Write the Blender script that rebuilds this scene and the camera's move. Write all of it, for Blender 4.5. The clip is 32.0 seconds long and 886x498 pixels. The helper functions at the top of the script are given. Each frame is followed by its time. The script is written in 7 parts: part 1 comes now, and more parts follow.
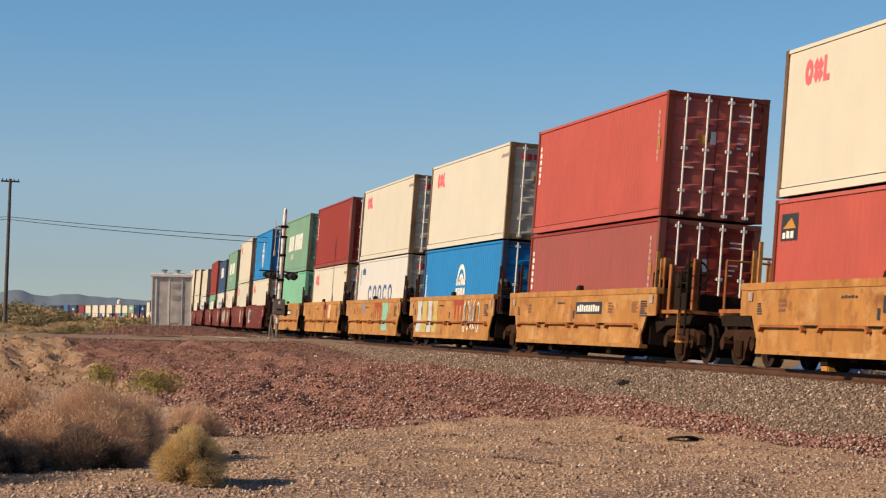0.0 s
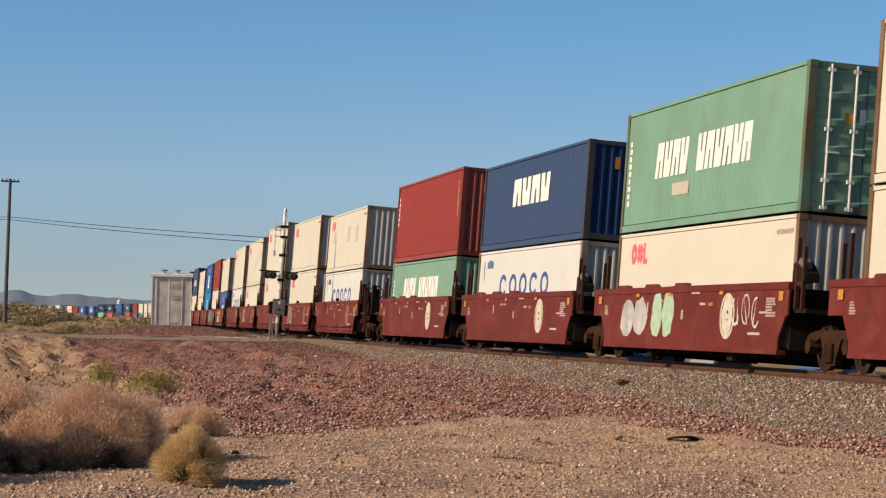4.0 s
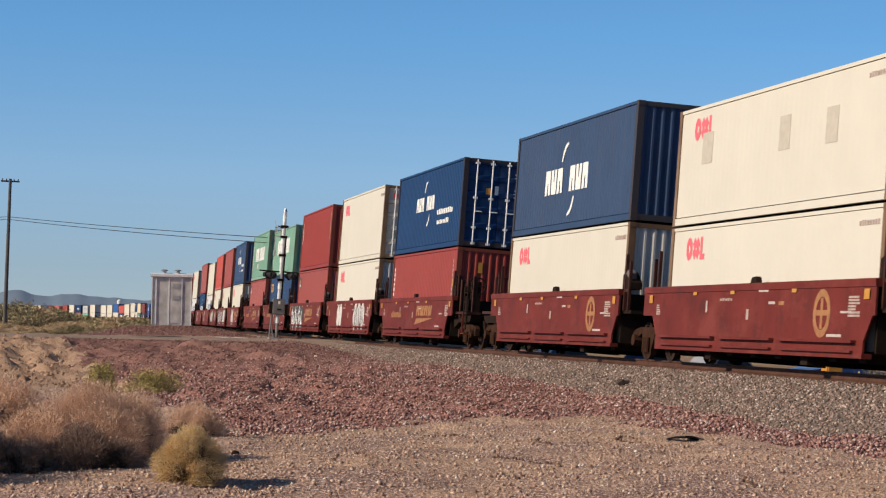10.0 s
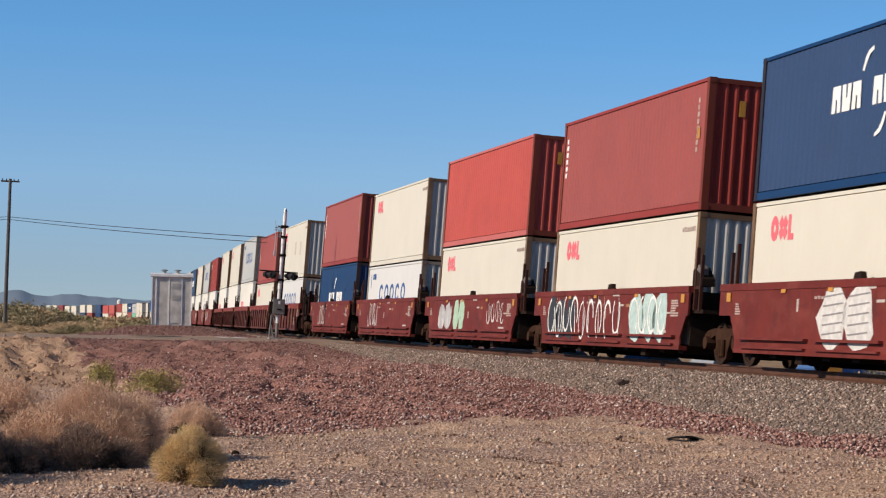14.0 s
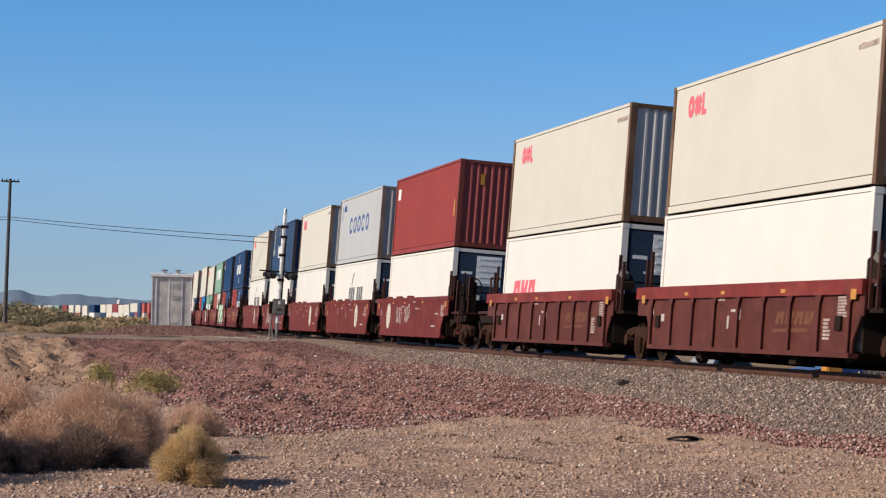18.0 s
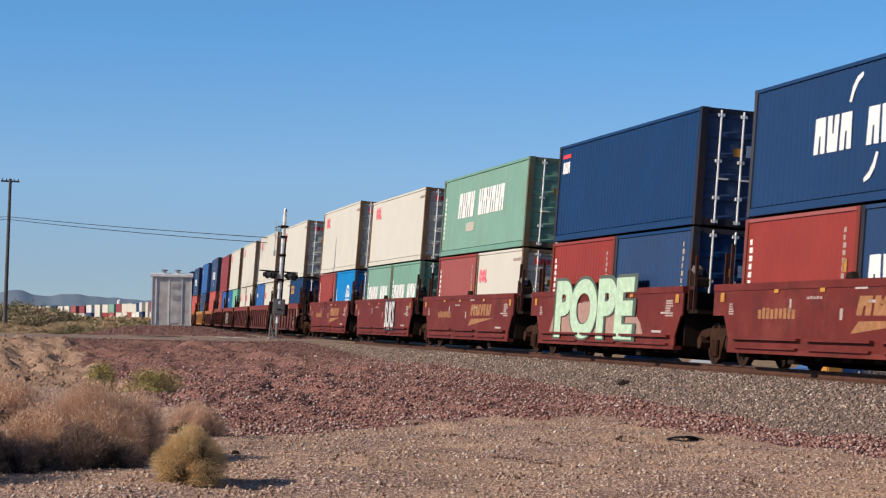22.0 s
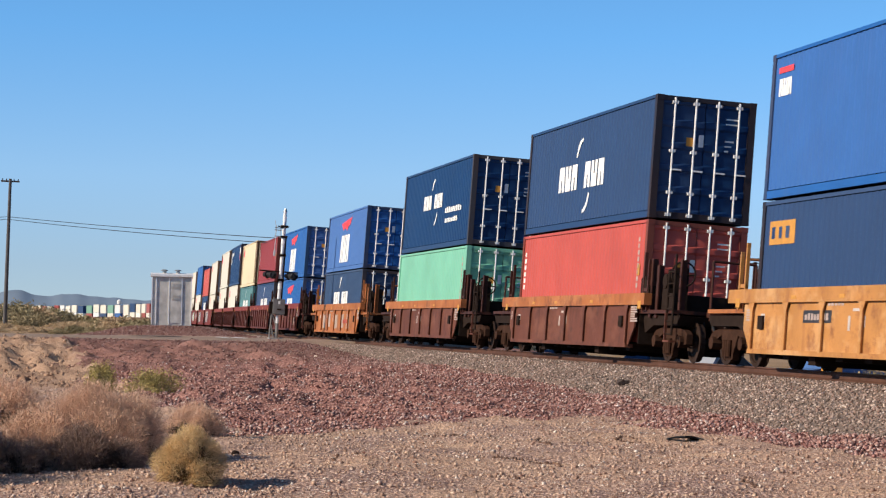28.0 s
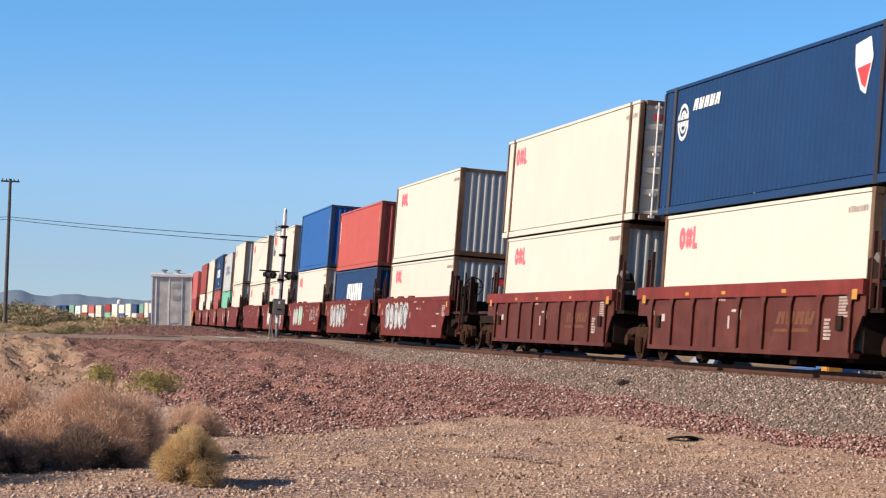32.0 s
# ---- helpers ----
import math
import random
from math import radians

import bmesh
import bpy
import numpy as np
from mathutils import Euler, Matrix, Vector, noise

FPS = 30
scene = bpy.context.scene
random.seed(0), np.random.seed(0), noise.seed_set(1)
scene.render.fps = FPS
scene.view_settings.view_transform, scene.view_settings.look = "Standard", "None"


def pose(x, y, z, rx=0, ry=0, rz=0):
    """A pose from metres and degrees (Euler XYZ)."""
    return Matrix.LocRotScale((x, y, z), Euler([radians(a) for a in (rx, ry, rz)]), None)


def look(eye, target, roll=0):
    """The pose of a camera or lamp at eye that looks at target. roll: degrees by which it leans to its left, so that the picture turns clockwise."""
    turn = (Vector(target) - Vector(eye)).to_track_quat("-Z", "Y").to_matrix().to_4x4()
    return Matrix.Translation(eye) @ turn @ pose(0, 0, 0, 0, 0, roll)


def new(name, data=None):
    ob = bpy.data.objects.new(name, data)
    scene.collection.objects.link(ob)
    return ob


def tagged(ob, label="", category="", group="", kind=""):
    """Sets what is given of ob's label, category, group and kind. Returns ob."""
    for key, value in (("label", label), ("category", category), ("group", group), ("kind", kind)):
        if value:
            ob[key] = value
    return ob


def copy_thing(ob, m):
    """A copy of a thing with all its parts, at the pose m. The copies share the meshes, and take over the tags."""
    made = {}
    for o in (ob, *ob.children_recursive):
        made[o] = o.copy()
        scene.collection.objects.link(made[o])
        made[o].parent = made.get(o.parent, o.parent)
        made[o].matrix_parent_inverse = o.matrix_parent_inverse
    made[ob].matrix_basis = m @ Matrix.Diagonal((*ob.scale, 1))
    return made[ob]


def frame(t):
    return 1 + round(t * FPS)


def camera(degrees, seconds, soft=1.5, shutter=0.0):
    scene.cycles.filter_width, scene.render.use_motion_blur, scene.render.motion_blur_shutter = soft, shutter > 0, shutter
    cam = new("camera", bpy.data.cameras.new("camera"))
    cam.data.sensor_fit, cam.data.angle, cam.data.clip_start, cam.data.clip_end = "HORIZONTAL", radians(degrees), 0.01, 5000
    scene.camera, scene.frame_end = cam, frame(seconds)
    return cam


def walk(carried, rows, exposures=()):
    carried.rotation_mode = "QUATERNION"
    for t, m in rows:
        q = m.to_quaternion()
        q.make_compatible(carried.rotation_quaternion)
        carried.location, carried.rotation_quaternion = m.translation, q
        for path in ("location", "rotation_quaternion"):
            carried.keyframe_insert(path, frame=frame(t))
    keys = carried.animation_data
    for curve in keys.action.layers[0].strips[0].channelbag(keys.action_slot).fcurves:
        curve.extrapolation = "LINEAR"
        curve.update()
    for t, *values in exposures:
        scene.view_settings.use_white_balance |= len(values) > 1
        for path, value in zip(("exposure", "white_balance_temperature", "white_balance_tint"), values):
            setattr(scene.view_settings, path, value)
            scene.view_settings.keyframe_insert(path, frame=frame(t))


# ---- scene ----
# World: the track runs along +X (the way the train goes), the camera stands at the origin of the plan, rail level is z = 0.
cam = camera(22.46, 32.0, soft=1.2, shutter=0.05)
EYE = Vector((0.0, 0.0, 0.763))
YAW, PITCH = 0.21098, 0.03393
AIM = Vector((-math.cos(YAW) * math.cos(PITCH), math.sin(YAW) * math.cos(PITCH), math.sin(PITCH)))
VIEW = look(EYE, EYE + AIM * 50, 1.146)
walk(cam, [(0.0, VIEW), (32.0, VIEW)], exposures=[(0.0, 0.0, 7250, 10), (3.5, 0.0, 7050, 10), (6.5, 0.0, 6650, 10), (10.0, 0.0, 6200, 10), (14.0, 0.0, 6000, 10), (18.0, 0.0, 5850, 10), (24.6, 0.0, 5850, 10), (27.5, 0.28, 5950, 10), (32.0, 0.34, 5980, 10)])

# ---- light ----
SUN_AZ, SUN_EL = radians(172.0), radians(27.5)
world = bpy.data.worlds.new("sky")
scene.world = world
world.use_nodes = True
wn = world.node_tree
wn.nodes.clear()
sky = wn.nodes.new("ShaderNodeTexSky")
sky.sky_type, sky.sun_disc = "NISHITA", False
sky.sun_elevation, sky.sun_rotation = SUN_EL, SUN_AZ
sky.altitude, sky.air_density, sky.dust_density, sky.ozone_density = 900, 1.0, 0.0, 1.2
bg = wn.nodes.new("ShaderNodeBackground")
bg.inputs["Strength"].default_value = 0.108
hue = wn.nodes.new("ShaderNodeHueSaturation")
hue.inputs["Saturation"].default_value = 1.06
tint = wn.nodes.new("ShaderNodeMix")
tint.data_type, tint.blend_type = "RGBA", "MULTIPLY"
tint.inputs[0].default_value = 1.0
height = wn.nodes.new("ShaderNodeSeparateXYZ")
grade = wn.nodes.new("ShaderNodeValToRGB")                # dusty air over the desert: greyer and dimmer towards the horizon
for at, tone in ((0.0, (0.76, 0.72, 0.76, 1)), (0.024, (0.79, 0.77, 0.82, 1)), (0.064, (0.89, 0.96, 1.05, 1)), (0.13, (0.72, 1.0, 1.20, 1)), (0.35, (0.64, 0.78, 0.84, 1)), (1.0, (0.46, 0.54, 0.60, 1))):
    stop = grade.color_ramp.elements[0] if at == 0 else grade.color_ramp.elements[-1] if at == 1 else grade.color_ramp.elements.new(at)
    stop.color = tone
wn.links.new(sky.outputs["Color"], tint.inputs[6])
wn.links.new(wn.nodes.new("ShaderNodeTexCoord").outputs["Generated"], height.inputs[0])
wn.links.new(height.outputs["Z"], grade.inputs["Fac"])
wn.links.new(grade.outputs["Color"], tint.inputs[7])
lift = wn.nodes.new("ShaderNodeVectorMath")
lift.operation = "ADD"
lift.inputs[1].default_value = (0, 0, 0.06)
wn.links.new(wn.nodes.new("ShaderNodeTexCoord").outputs["Generated"], lift.inputs[0])
wn.links.new(lift.outputs[0], sky.inputs["Vector"])
wn.links.new(tint.outputs[2], hue.inputs["Color"])
wo = wn.nodes.new("ShaderNodeOutputWorld")
wn.links.new(hue.outputs["Color"], bg.inputs["Color"])
wn.links.new(bg.outputs["Background"], wo.inputs["Surface"])
sun = new("sun", bpy.data.lights.new("sun", "SUN"))
sun.data.energy, sun.data.angle, sun.data.color = 5.0, radians(0.55), (1.0, 0.82, 0.61)
TO_SUN = Vector((math.sin(SUN_AZ) * math.cos(SUN_EL), math.cos(SUN_AZ) * math.cos(SUN_EL), math.sin(SUN_EL)))
sun.matrix_world = look((0, 0, 60), Vector((0, 0, 60)) - TO_SUN)


# ---- materials ----
def nodes_of(name):
    m = bpy.data.materials.new(name)
    m.use_nodes = True
    t = m.node_tree
    b = t.nodes["Principled BSDF"]
    return m, t, b


def mix(t, fac, a, b, kind="MIX"):
    n = t.nodes.new("ShaderNodeMix")
    n.data_type, n.blend_type = "RGBA", kind
    for sock, val in ((n.inputs[0], fac), (n.inputs[6], a), (n.inputs[7], b)):
        if isinstance(val, (int, float)):
            sock.default_value = val
        elif isinstance(val, tuple):
            sock.default_value = (*val, 1.0) if len(val) == 3 else val
        else:
            t.links.new(val, sock)
    return n.outputs[2]


def noise_tex(t, vec, scale, detail=4.0, rough=0.55, stretch=None):
    if stretch:
        mp = t.nodes.new("ShaderNodeMapping")
        mp.inputs["Scale"].default_value = stretch
        t.links.new(vec, mp.inputs["Vector"])
        vec = mp.outputs["Vector"]
    n = t.nodes.new("ShaderNodeTexNoise")
    n.inputs["Scale"].default_value, n.inputs["Detail"].default_value, n.inputs["Roughness"].default_value = scale, detail, rough
    t.links.new(vec, n.inputs["Vector"])
    return n.outputs["Fac"]


def ramp(t, fac, lo, hi, a=(0, 0, 0), b=(1, 1, 1)):
    r = t.nodes.new("ShaderNodeValToRGB")
    r.color_ramp.elements[0].position, r.color_ramp.elements[1].position = lo, hi
    r.color_ramp.elements[0].color, r.color_ramp.elements[1].color = (*a, 1), (*b, 1)
    t.links.new(fac, r.inputs["Fac"])
    return r.outputs["Color"]


def bump(t, b, height, strength, distance):
    n = t.nodes.new("ShaderNodeBump")
    n.inputs["Strength"].default_value, n.inputs["Distance"].default_value = strength, distance
    t.links.new(height, n.inputs["Height"])
    t.links.new(n.outputs["Normal"], b.inputs["Normal"])


def coords(t, which="Object"):
    return t.nodes.new("ShaderNodeTexCoord").outputs[which]


def rand(t):
    return t.nodes.new("ShaderNodeObjectInfo").outputs["Random"]


def loose(t):
    """Object coordinates shifted by a chance amount for each object, so that no two wear alike."""
    k = t.nodes.new("ShaderNodeVectorMath")
    k.operation = "MULTIPLY_ADD"
    k.inputs[1].default_value = (61, 37, 43)
    t.links.new(rand(t), k.inputs[0])
    t.links.new(coords(t), k.inputs[2])
    return k.outputs[0]


def weathered(name, colour, rust, pale, wear=0.6, bleach=0.45, chip=0.7, rough=0.6):
    """Old wagon paint: bleached fields, fine rust runs, chips and grime."""
    m, t, b = nodes_of(name)
    v = loose(t)

    def part_of(fac, k):
        n = t.nodes.new("ShaderNodeMath")
        n.operation, n.use_clamp, n.inputs[1].default_value = "MULTIPLY", True, k
        t.links.new(fac, n.inputs[0])
        return n.outputs[0]
    c = mix(t, ramp(t, noise_tex(t, v, 0.9, 6, 0.6), 0.35, 0.68), tuple(x * 0.74 for x in colour), colour)
    c = mix(t, part_of(ramp(t, noise_tex(t, v, 1.0, 7, 0.65, (0.9, 0.9, 1.5)), 0.50, 0.66), bleach), c, pale)
    c = mix(t, part_of(ramp(t, noise_tex(t, v, 1.0, 7, 0.62, (2.4, 2.4, 0.75)), 0.52, 0.74), wear), c, rust)
    c = mix(t, part_of(ramp(t, noise_tex(t, v, 1.5, 9, 0.70), 0.54, 0.66), chip), c, rust)
    c = mix(t, part_of(ramp(t, noise_tex(t, v, 16.0, 5, 0.7), 0.60, 0.70), chip * 0.6), c, tuple(x * 0.6 for x in rust))
    t.links.new(c, b.inputs["Base Color"])
    b.inputs["Roughness"].default_value, b.inputs["Specular IOR Level"].default_value = rough, 0.14
    bump(t, b, noise_tex(t, v, 5.0, 6, 0.65), 0.25, 0.012)
    return m


def paint(name, colour, dirt=(0.16, 0.09, 0.05), amount=0.35, rough=0.5, fade=0.12, metal=0.0, edge=0.62, run=0.6):
    """Weathered paint on steel: fading, vertical rain streaks, rust and road dirt."""
    m, t, b = nodes_of(name)
    v = loose(t)
    colour = tuple(c * 0.94 for c in colour)
    light = tuple(c + (1 - c) * 0.14 for c in colour)
    dark = tuple(c * (0.94 if sum(colour) > 1.2 else 0.86) for c in colour)
    c = mix(t, ramp(t, noise_tex(t, v, 0.8, 5), 0.35, 0.7), dark, colour)
    hue = mix(t, rand(t), c, light)
    f = t.nodes.new("ShaderNodeMath")
    f.operation = "MULTIPLY"
    f.inputs[1].default_value = fade
    t.links.new(rand(t), f.inputs[0])
    c = mix(t, f.outputs[0], c, hue)
    streak = ramp(t, noise_tex(t, v, 1.0, 5, 0.6, (2.6, 2.6, 0.22)), edge - 0.06, edge + 0.20)
    broad = ramp(t, noise_tex(t, v, 0.55, 7, 0.62), edge - 0.10, edge + 0.14)
    spots = ramp(t, noise_tex(t, v, 2.6, 8, 0.7), 0.60, 0.74)
    s = mix(t, run, mix(t, 0.6, broad, spots, "ADD"), streak)
    k = t.nodes.new("ShaderNodeMath")
    k.operation, k.use_clamp = "MULTIPLY", True
    k.inputs[1].default_value = amount
    t.links.new(s, k.inputs[0])
    c = mix(t, k.outputs[0], c, dirt)
    t.links.new(c, b.inputs["Base Color"])
    b.inputs["Roughness"].default_value, b.inputs["Metallic"].default_value = rough, metal
    b.inputs["Specular IOR Level"].default_value = 0.14
    bump(t, b, noise_tex(t, v, 9.0, 4), 0.12, 0.01)
    return m


def plain(name, colour, rough=0.6, metal=0.0, vary=0.25, scale=6.0):
    m, t, b = nodes_of(name)
    v = coords(t)
    c = mix(t, ramp(t, noise_tex(t, v, scale, 5), 0.3, 0.7), tuple(x * (1 - vary) for x in colour), tuple(min(1, x * (1 + vary * 0.5)) for x in colour))
    t.links.new(c, b.inputs["Base Color"])
    b.inputs["Roughness"].default_value, b.inputs["Metallic"].default_value = rough, metal
    b.inputs["Specular IOR Level"].default_value = 0.2
    return m


PAINTS = {
    "O": paint("cream_container_paint", (0.665, 0.63, 0.53), (0.40, 0.27, 0.165), 0.16, 0.5, 0.35, 0, 0.70, 0.25),
    "Y": paint("yellowed_cream_paint", (0.74, 0.62, 0.40), (0.25, 0.14, 0.07), 0.35, 0.5),
    "W": paint("white_reefer_paint", (0.80, 0.77, 0.69), (0.50, 0.40, 0.28), 0.10, 0.45, 0.12, 0, 0.68, 0.3),
    "C": paint("pale_grey_white_paint", (0.68, 0.68, 0.66), (0.36, 0.27, 0.19), 0.25, 0.5),
    "S": paint("light_grey_paint", (0.50, 0.51, 0.50), (0.20, 0.13, 0.08), 0.28, 0.5),
    "R": paint("red_brown_container_paint", (0.305, 0.043, 0.030), (0.16, 0.05, 0.035), 0.32, 0.5, 0.45),
    "P": paint("faded_red_paint", (0.50, 0.092, 0.070), (0.22, 0.06, 0.04), 0.35, 0.5, 0.4),
    "M": paint("maroon_container_paint", (0.27, 0.045, 0.05), (0.12, 0.04, 0.03), 0.30, 0.5),
    "N": paint("navy_container_paint", (0.009, 0.041, 0.128), (0.06, 0.05, 0.055), 0.15, 0.45, 0.25),
    "K": paint("grey_navy_faded_paint", (0.034, 0.066, 0.140), (0.12, 0.08, 0.06), 0.25, 0.5),
    "A": paint("bright_blue_container_paint", (0.024, 0.115, 0.37), (0.10, 0.08, 0.09), 0.22, 0.45, 0.35),
    "L": paint("azure_container_paint", (0.006, 0.225, 0.58), (0.05, 0.08, 0.12), 0.15, 0.42),
    "G": paint("sea_green_container_paint", (0.195, 0.37, 0.275), (0.20, 0.12, 0.07), 0.42, 0.5, 0.3),
    "T": paint("mint_green_container_paint", (0.20, 0.50, 0.345), (0.16, 0.22, 0.15), 0.22, 0.45),
    "E": paint("teal_container_paint", (0.10, 0.23, 0.24), (0.14, 0.09, 0.06), 0.32, 0.5),
}
FRAMES = {
    "O": paint("rusty_cream_frame", (0.24, 0.155, 0.09), (0.09, 0.04, 0.022), 0.8, 0.6, 0.3, 0, 0.49, 0.0),
    "C": paint("rusty_grey_frame", (0.30, 0.26, 0.22), (0.13, 0.065, 0.035), 0.8, 0.6, 0.3, 0, 0.49, 0.0),
    "G": paint("rusty_green_frame", (0.13, 0.25, 0.18), (0.13, 0.065, 0.03), 0.8, 0.6, 0.3, 0, 0.48, 0.0),
}
for k, tone in (("N", (0.022, 0.026, 0.04)), ("A", (0.025, 0.06, 0.14)), ("R", (0.20, 0.04, 0.026)), ("M", (0.17, 0.035, 0.03))):
    FRAMES[k] = paint("rusty_dark_frame", tone, (0.09, 0.045, 0.025), 0.3, 0.6, 0.3, 0, 0.48, 0.0)
FRAMES["K"], FRAMES["L"], FRAMES["P"] = FRAMES["N"], FRAMES["A"], FRAMES["R"]
RIB_GREY = paint("grey_ribbed_end_paint", (0.50, 0.485, 0.455), (0.16, 0.10, 0.065), 0.35, 0.5, 0.3)
END_GREY = paint("weathered_cream_end_paint", (0.60, 0.56, 0.47), (0.17, 0.12, 0.085), 0.5, 0.5, 0.3)
FRAMES["Y"], FRAMES["S"] = FRAMES["O"], FRAMES["C"]
WELLS = {
    "yellow": weathered("yellow_wagon_paint", (0.49, 0.230, 0.070), (0.20, 0.075, 0.034), (0.60, 0.375, 0.18), 0.6, 0.55, 0.75),
    "orange": weathered("orange_wagon_paint", (0.40, 0.14, 0.045), (0.14, 0.05, 0.028), (0.50, 0.25, 0.11), 0.75, 0.4, 0.75),
    "red": weathered("oxide_red_wagon_paint", (0.165, 0.028, 0.020), (0.05, 0.020, 0.016), (0.24, 0.065, 0.048), 0.4, 0.4, 0.5),
    "rusty": weathered("rust_streaked_wagon_paint", (0.145, 0.052, 0.032), (0.05, 0.022, 0.016), (0.24, 0.10, 0.06), 0.7, 0.5, 0.7),
    "chord": weathered("red_top_chord_paint", (0.215, 0.036, 0.028), (0.07, 0.028, 0.02), (0.30, 0.09, 0.065), 0.45, 0.35, 0.5),
    "brown": weathered("brown_wagon_paint", (0.125, 0.040, 0.028), (0.04, 0.020, 0.015), (0.20, 0.08, 0.055), 0.5, 0.4, 0.5),
    "dark": weathered("dark_brown_wagon_paint", (0.118, 0.034, 0.025), (0.04, 0.018, 0.014), (0.18, 0.065, 0.046), 0.45, 0.35, 0.5),
}
DIRTY = plain("grimy_steel", (0.026, 0.017, 0.013), 0.8, 0.1)
TRUCK = plain("dusty_cast_steel", (0.050, 0.025, 0.016), 0.85, 0.05, 0.45, 5)
WHEEL = plain("worn_wheel_steel", (0.045, 0.028, 0.021), 0.6, 0.2, 0.35, 7)
for grim in (DIRTY, TRUCK, WHEEL):
    grim.node_tree.nodes["Principled BSDF"].inputs["Specular IOR Level"].default_value = 0.04
GRIME = weathered("oil_stained_red_brown", (0.070, 0.026, 0.018), (0.020, 0.012, 0.010), (0.12, 0.045, 0.032), 0.7, 0.3, 0.8)
STEEL = plain("galvanised_steel", (0.45, 0.45, 0.43), 0.42, 0.7, 0.2)
ROD = plain("zinc_lock_rod", (0.84, 0.83, 0.80), 0.4, 0.0, 0.2, 4)
RUBBER = plain("black_gasket", (0.02, 0.02, 0.022), 0.8)
WHITE = plain("white_marking", (0.80, 0.80, 0.76), 0.6, 0, 0.12)
PINKRED = plain("pink_red_marking", (0.76, 0.15, 0.18), 0.55, 0, 0.12)
SCARLET = plain("scarlet_marking", (0.78, 0.06, 0.07), 0.55, 0, 0.12)
BLUEINK = plain("blue_marking", (0.05, 0.11, 0.30), 0.55, 0, 0.15)
GREYINK = plain("dark_grey_marking", (0.10, 0.10, 0.105), 0.55, 0, 0.15)
YELLOW = plain("yellow_placard", (0.52, 0.25, 0.045), 0.5, 0, 0.15)
FADED = plain("faded_stencil", (0.42, 0.33, 0.29), 0.7, 0, 0.3)
GOLD = plain("dull_gold_marking", (0.35, 0.17, 0.075), 0.7, 0, 0.3)
TURQ = plain("turquoise_spray_paint", (0.05, 0.30, 0.30), 0.5, 0, 0.2)
ROSE = plain("pink_spray_paint", (0.70, 0.36, 0.40), 0.5, 0, 0.3)
MINT = plain("pale_green_spray_paint", (0.40, 0.55, 0.40), 0.5, 0, 0.2)
BLACKS = plain("black_spray_paint", (0.04, 0.04, 0.045), 0.5, 0, 0.3)
SILVER = plain("silver_spray_paint", (0.48, 0.47, 0.46), 0.5, 0, 0.4, 2.0)
PATCH = plain("grey_repair_patch", (0.50, 0.46, 0.38), 0.6, 0, 0.1)


# ---- mesh helpers ----
def part(name, bm, material, parent=None, label=""):
    """Links a bmesh (or a finished mesh) as one mesh object under a thing or a part."""
    if isinstance(bm, bmesh.types.BMesh):
        bmesh.ops.recalc_face_normals(bm, faces=bm.faces)
        me = bpy.data.meshes.new(name)
        bm.to_mesh(me)
        bm.free()
        me.materials.append(material)
    else:
        me = bm
    ob = new(name, me)
    if parent is not None:
        ob.parent = parent
    if label:
        ob["label"] = label
    return ob


def place(ob, m):
    ob.matrix_basis = m
    return ob


def box(bm, x0, x1, y0, y1, z0, z1):
    v = [bm.verts.new((x, y, z)) for x in (x0, x1) for y in (y0, y1) for z in (z0, z1)]
    for f in ((0, 1, 3, 2), (4, 6, 7, 5), (0, 4, 5, 1), (2, 3, 7, 6), (0, 2, 6, 4), (1, 5, 7, 3)):
        bm.faces.new([v[i] for i in f])
    return bm


def boxed(*dims):
    return box(bmesh.new(), *dims)


def slab(bm, poly, y0, y1):
    """A polygon in x, z pushed from y0 to y1."""
    a = [bm.verts.new((x, y0, z)) for x, z in poly]
    b = [bm.verts.new((x, y1, z)) for x, z in poly]
    bm.faces.new(a)
    bm.faces.new(b[::-1])
    n = len(poly)
    for i in range(n):
        bm.faces.new((a[i], b[i], b[(i + 1) % n], a[(i + 1) % n]))
    return bm


def tube(bm, p, q, r, n=8, r2=None):
    p, q = Vector(p), Vector(q)
    m = (q - p).to_track_quat("Z", "Y").to_matrix()
    r2 = r if r2 is None else r2
    a, b = [], []
    for i in range(n):
        w = Vector((math.cos(2 * math.pi * i / n), math.sin(2 * math.pi * i / n), 0))
        a.append(bm.verts.new(p + m @ (w * r)))
        b.append(bm.verts.new(q + m @ (w * r2)))
    for i in range(n):
        bm.faces.new((a[i], a[(i + 1) % n], b[(i + 1) % n], b[i]))
    bm.faces.new(a[::-1])
    bm.faces.new(b)
    return bm


def ring(bm, cx, cz, ro, ri, y0, y1, n=20, sx=1.0, start=0.0, sweep=1.0):
    """A flat ring, or a piece of one, in the x, z plane."""
    k = n if sweep >= 1 else n + 1
    rows = []
    for i in range(k):
        a = 2 * math.pi * (start + sweep * i / n)
        c, s = math.cos(a), math.sin(a)
        rows.append([bm.verts.new((cx + r * c * sx, y, cz + r * s)) for r in (ro, ri) for y in (y0, y1)])
    for i in range(n):
        p, q = rows[i], rows[(i + 1) % k]
        for j, l in ((0, 1), (1, 3), (3, 2), (2, 0)):
            bm.faces.new((p[j], p[l], q[l], q[j]))
    return bm


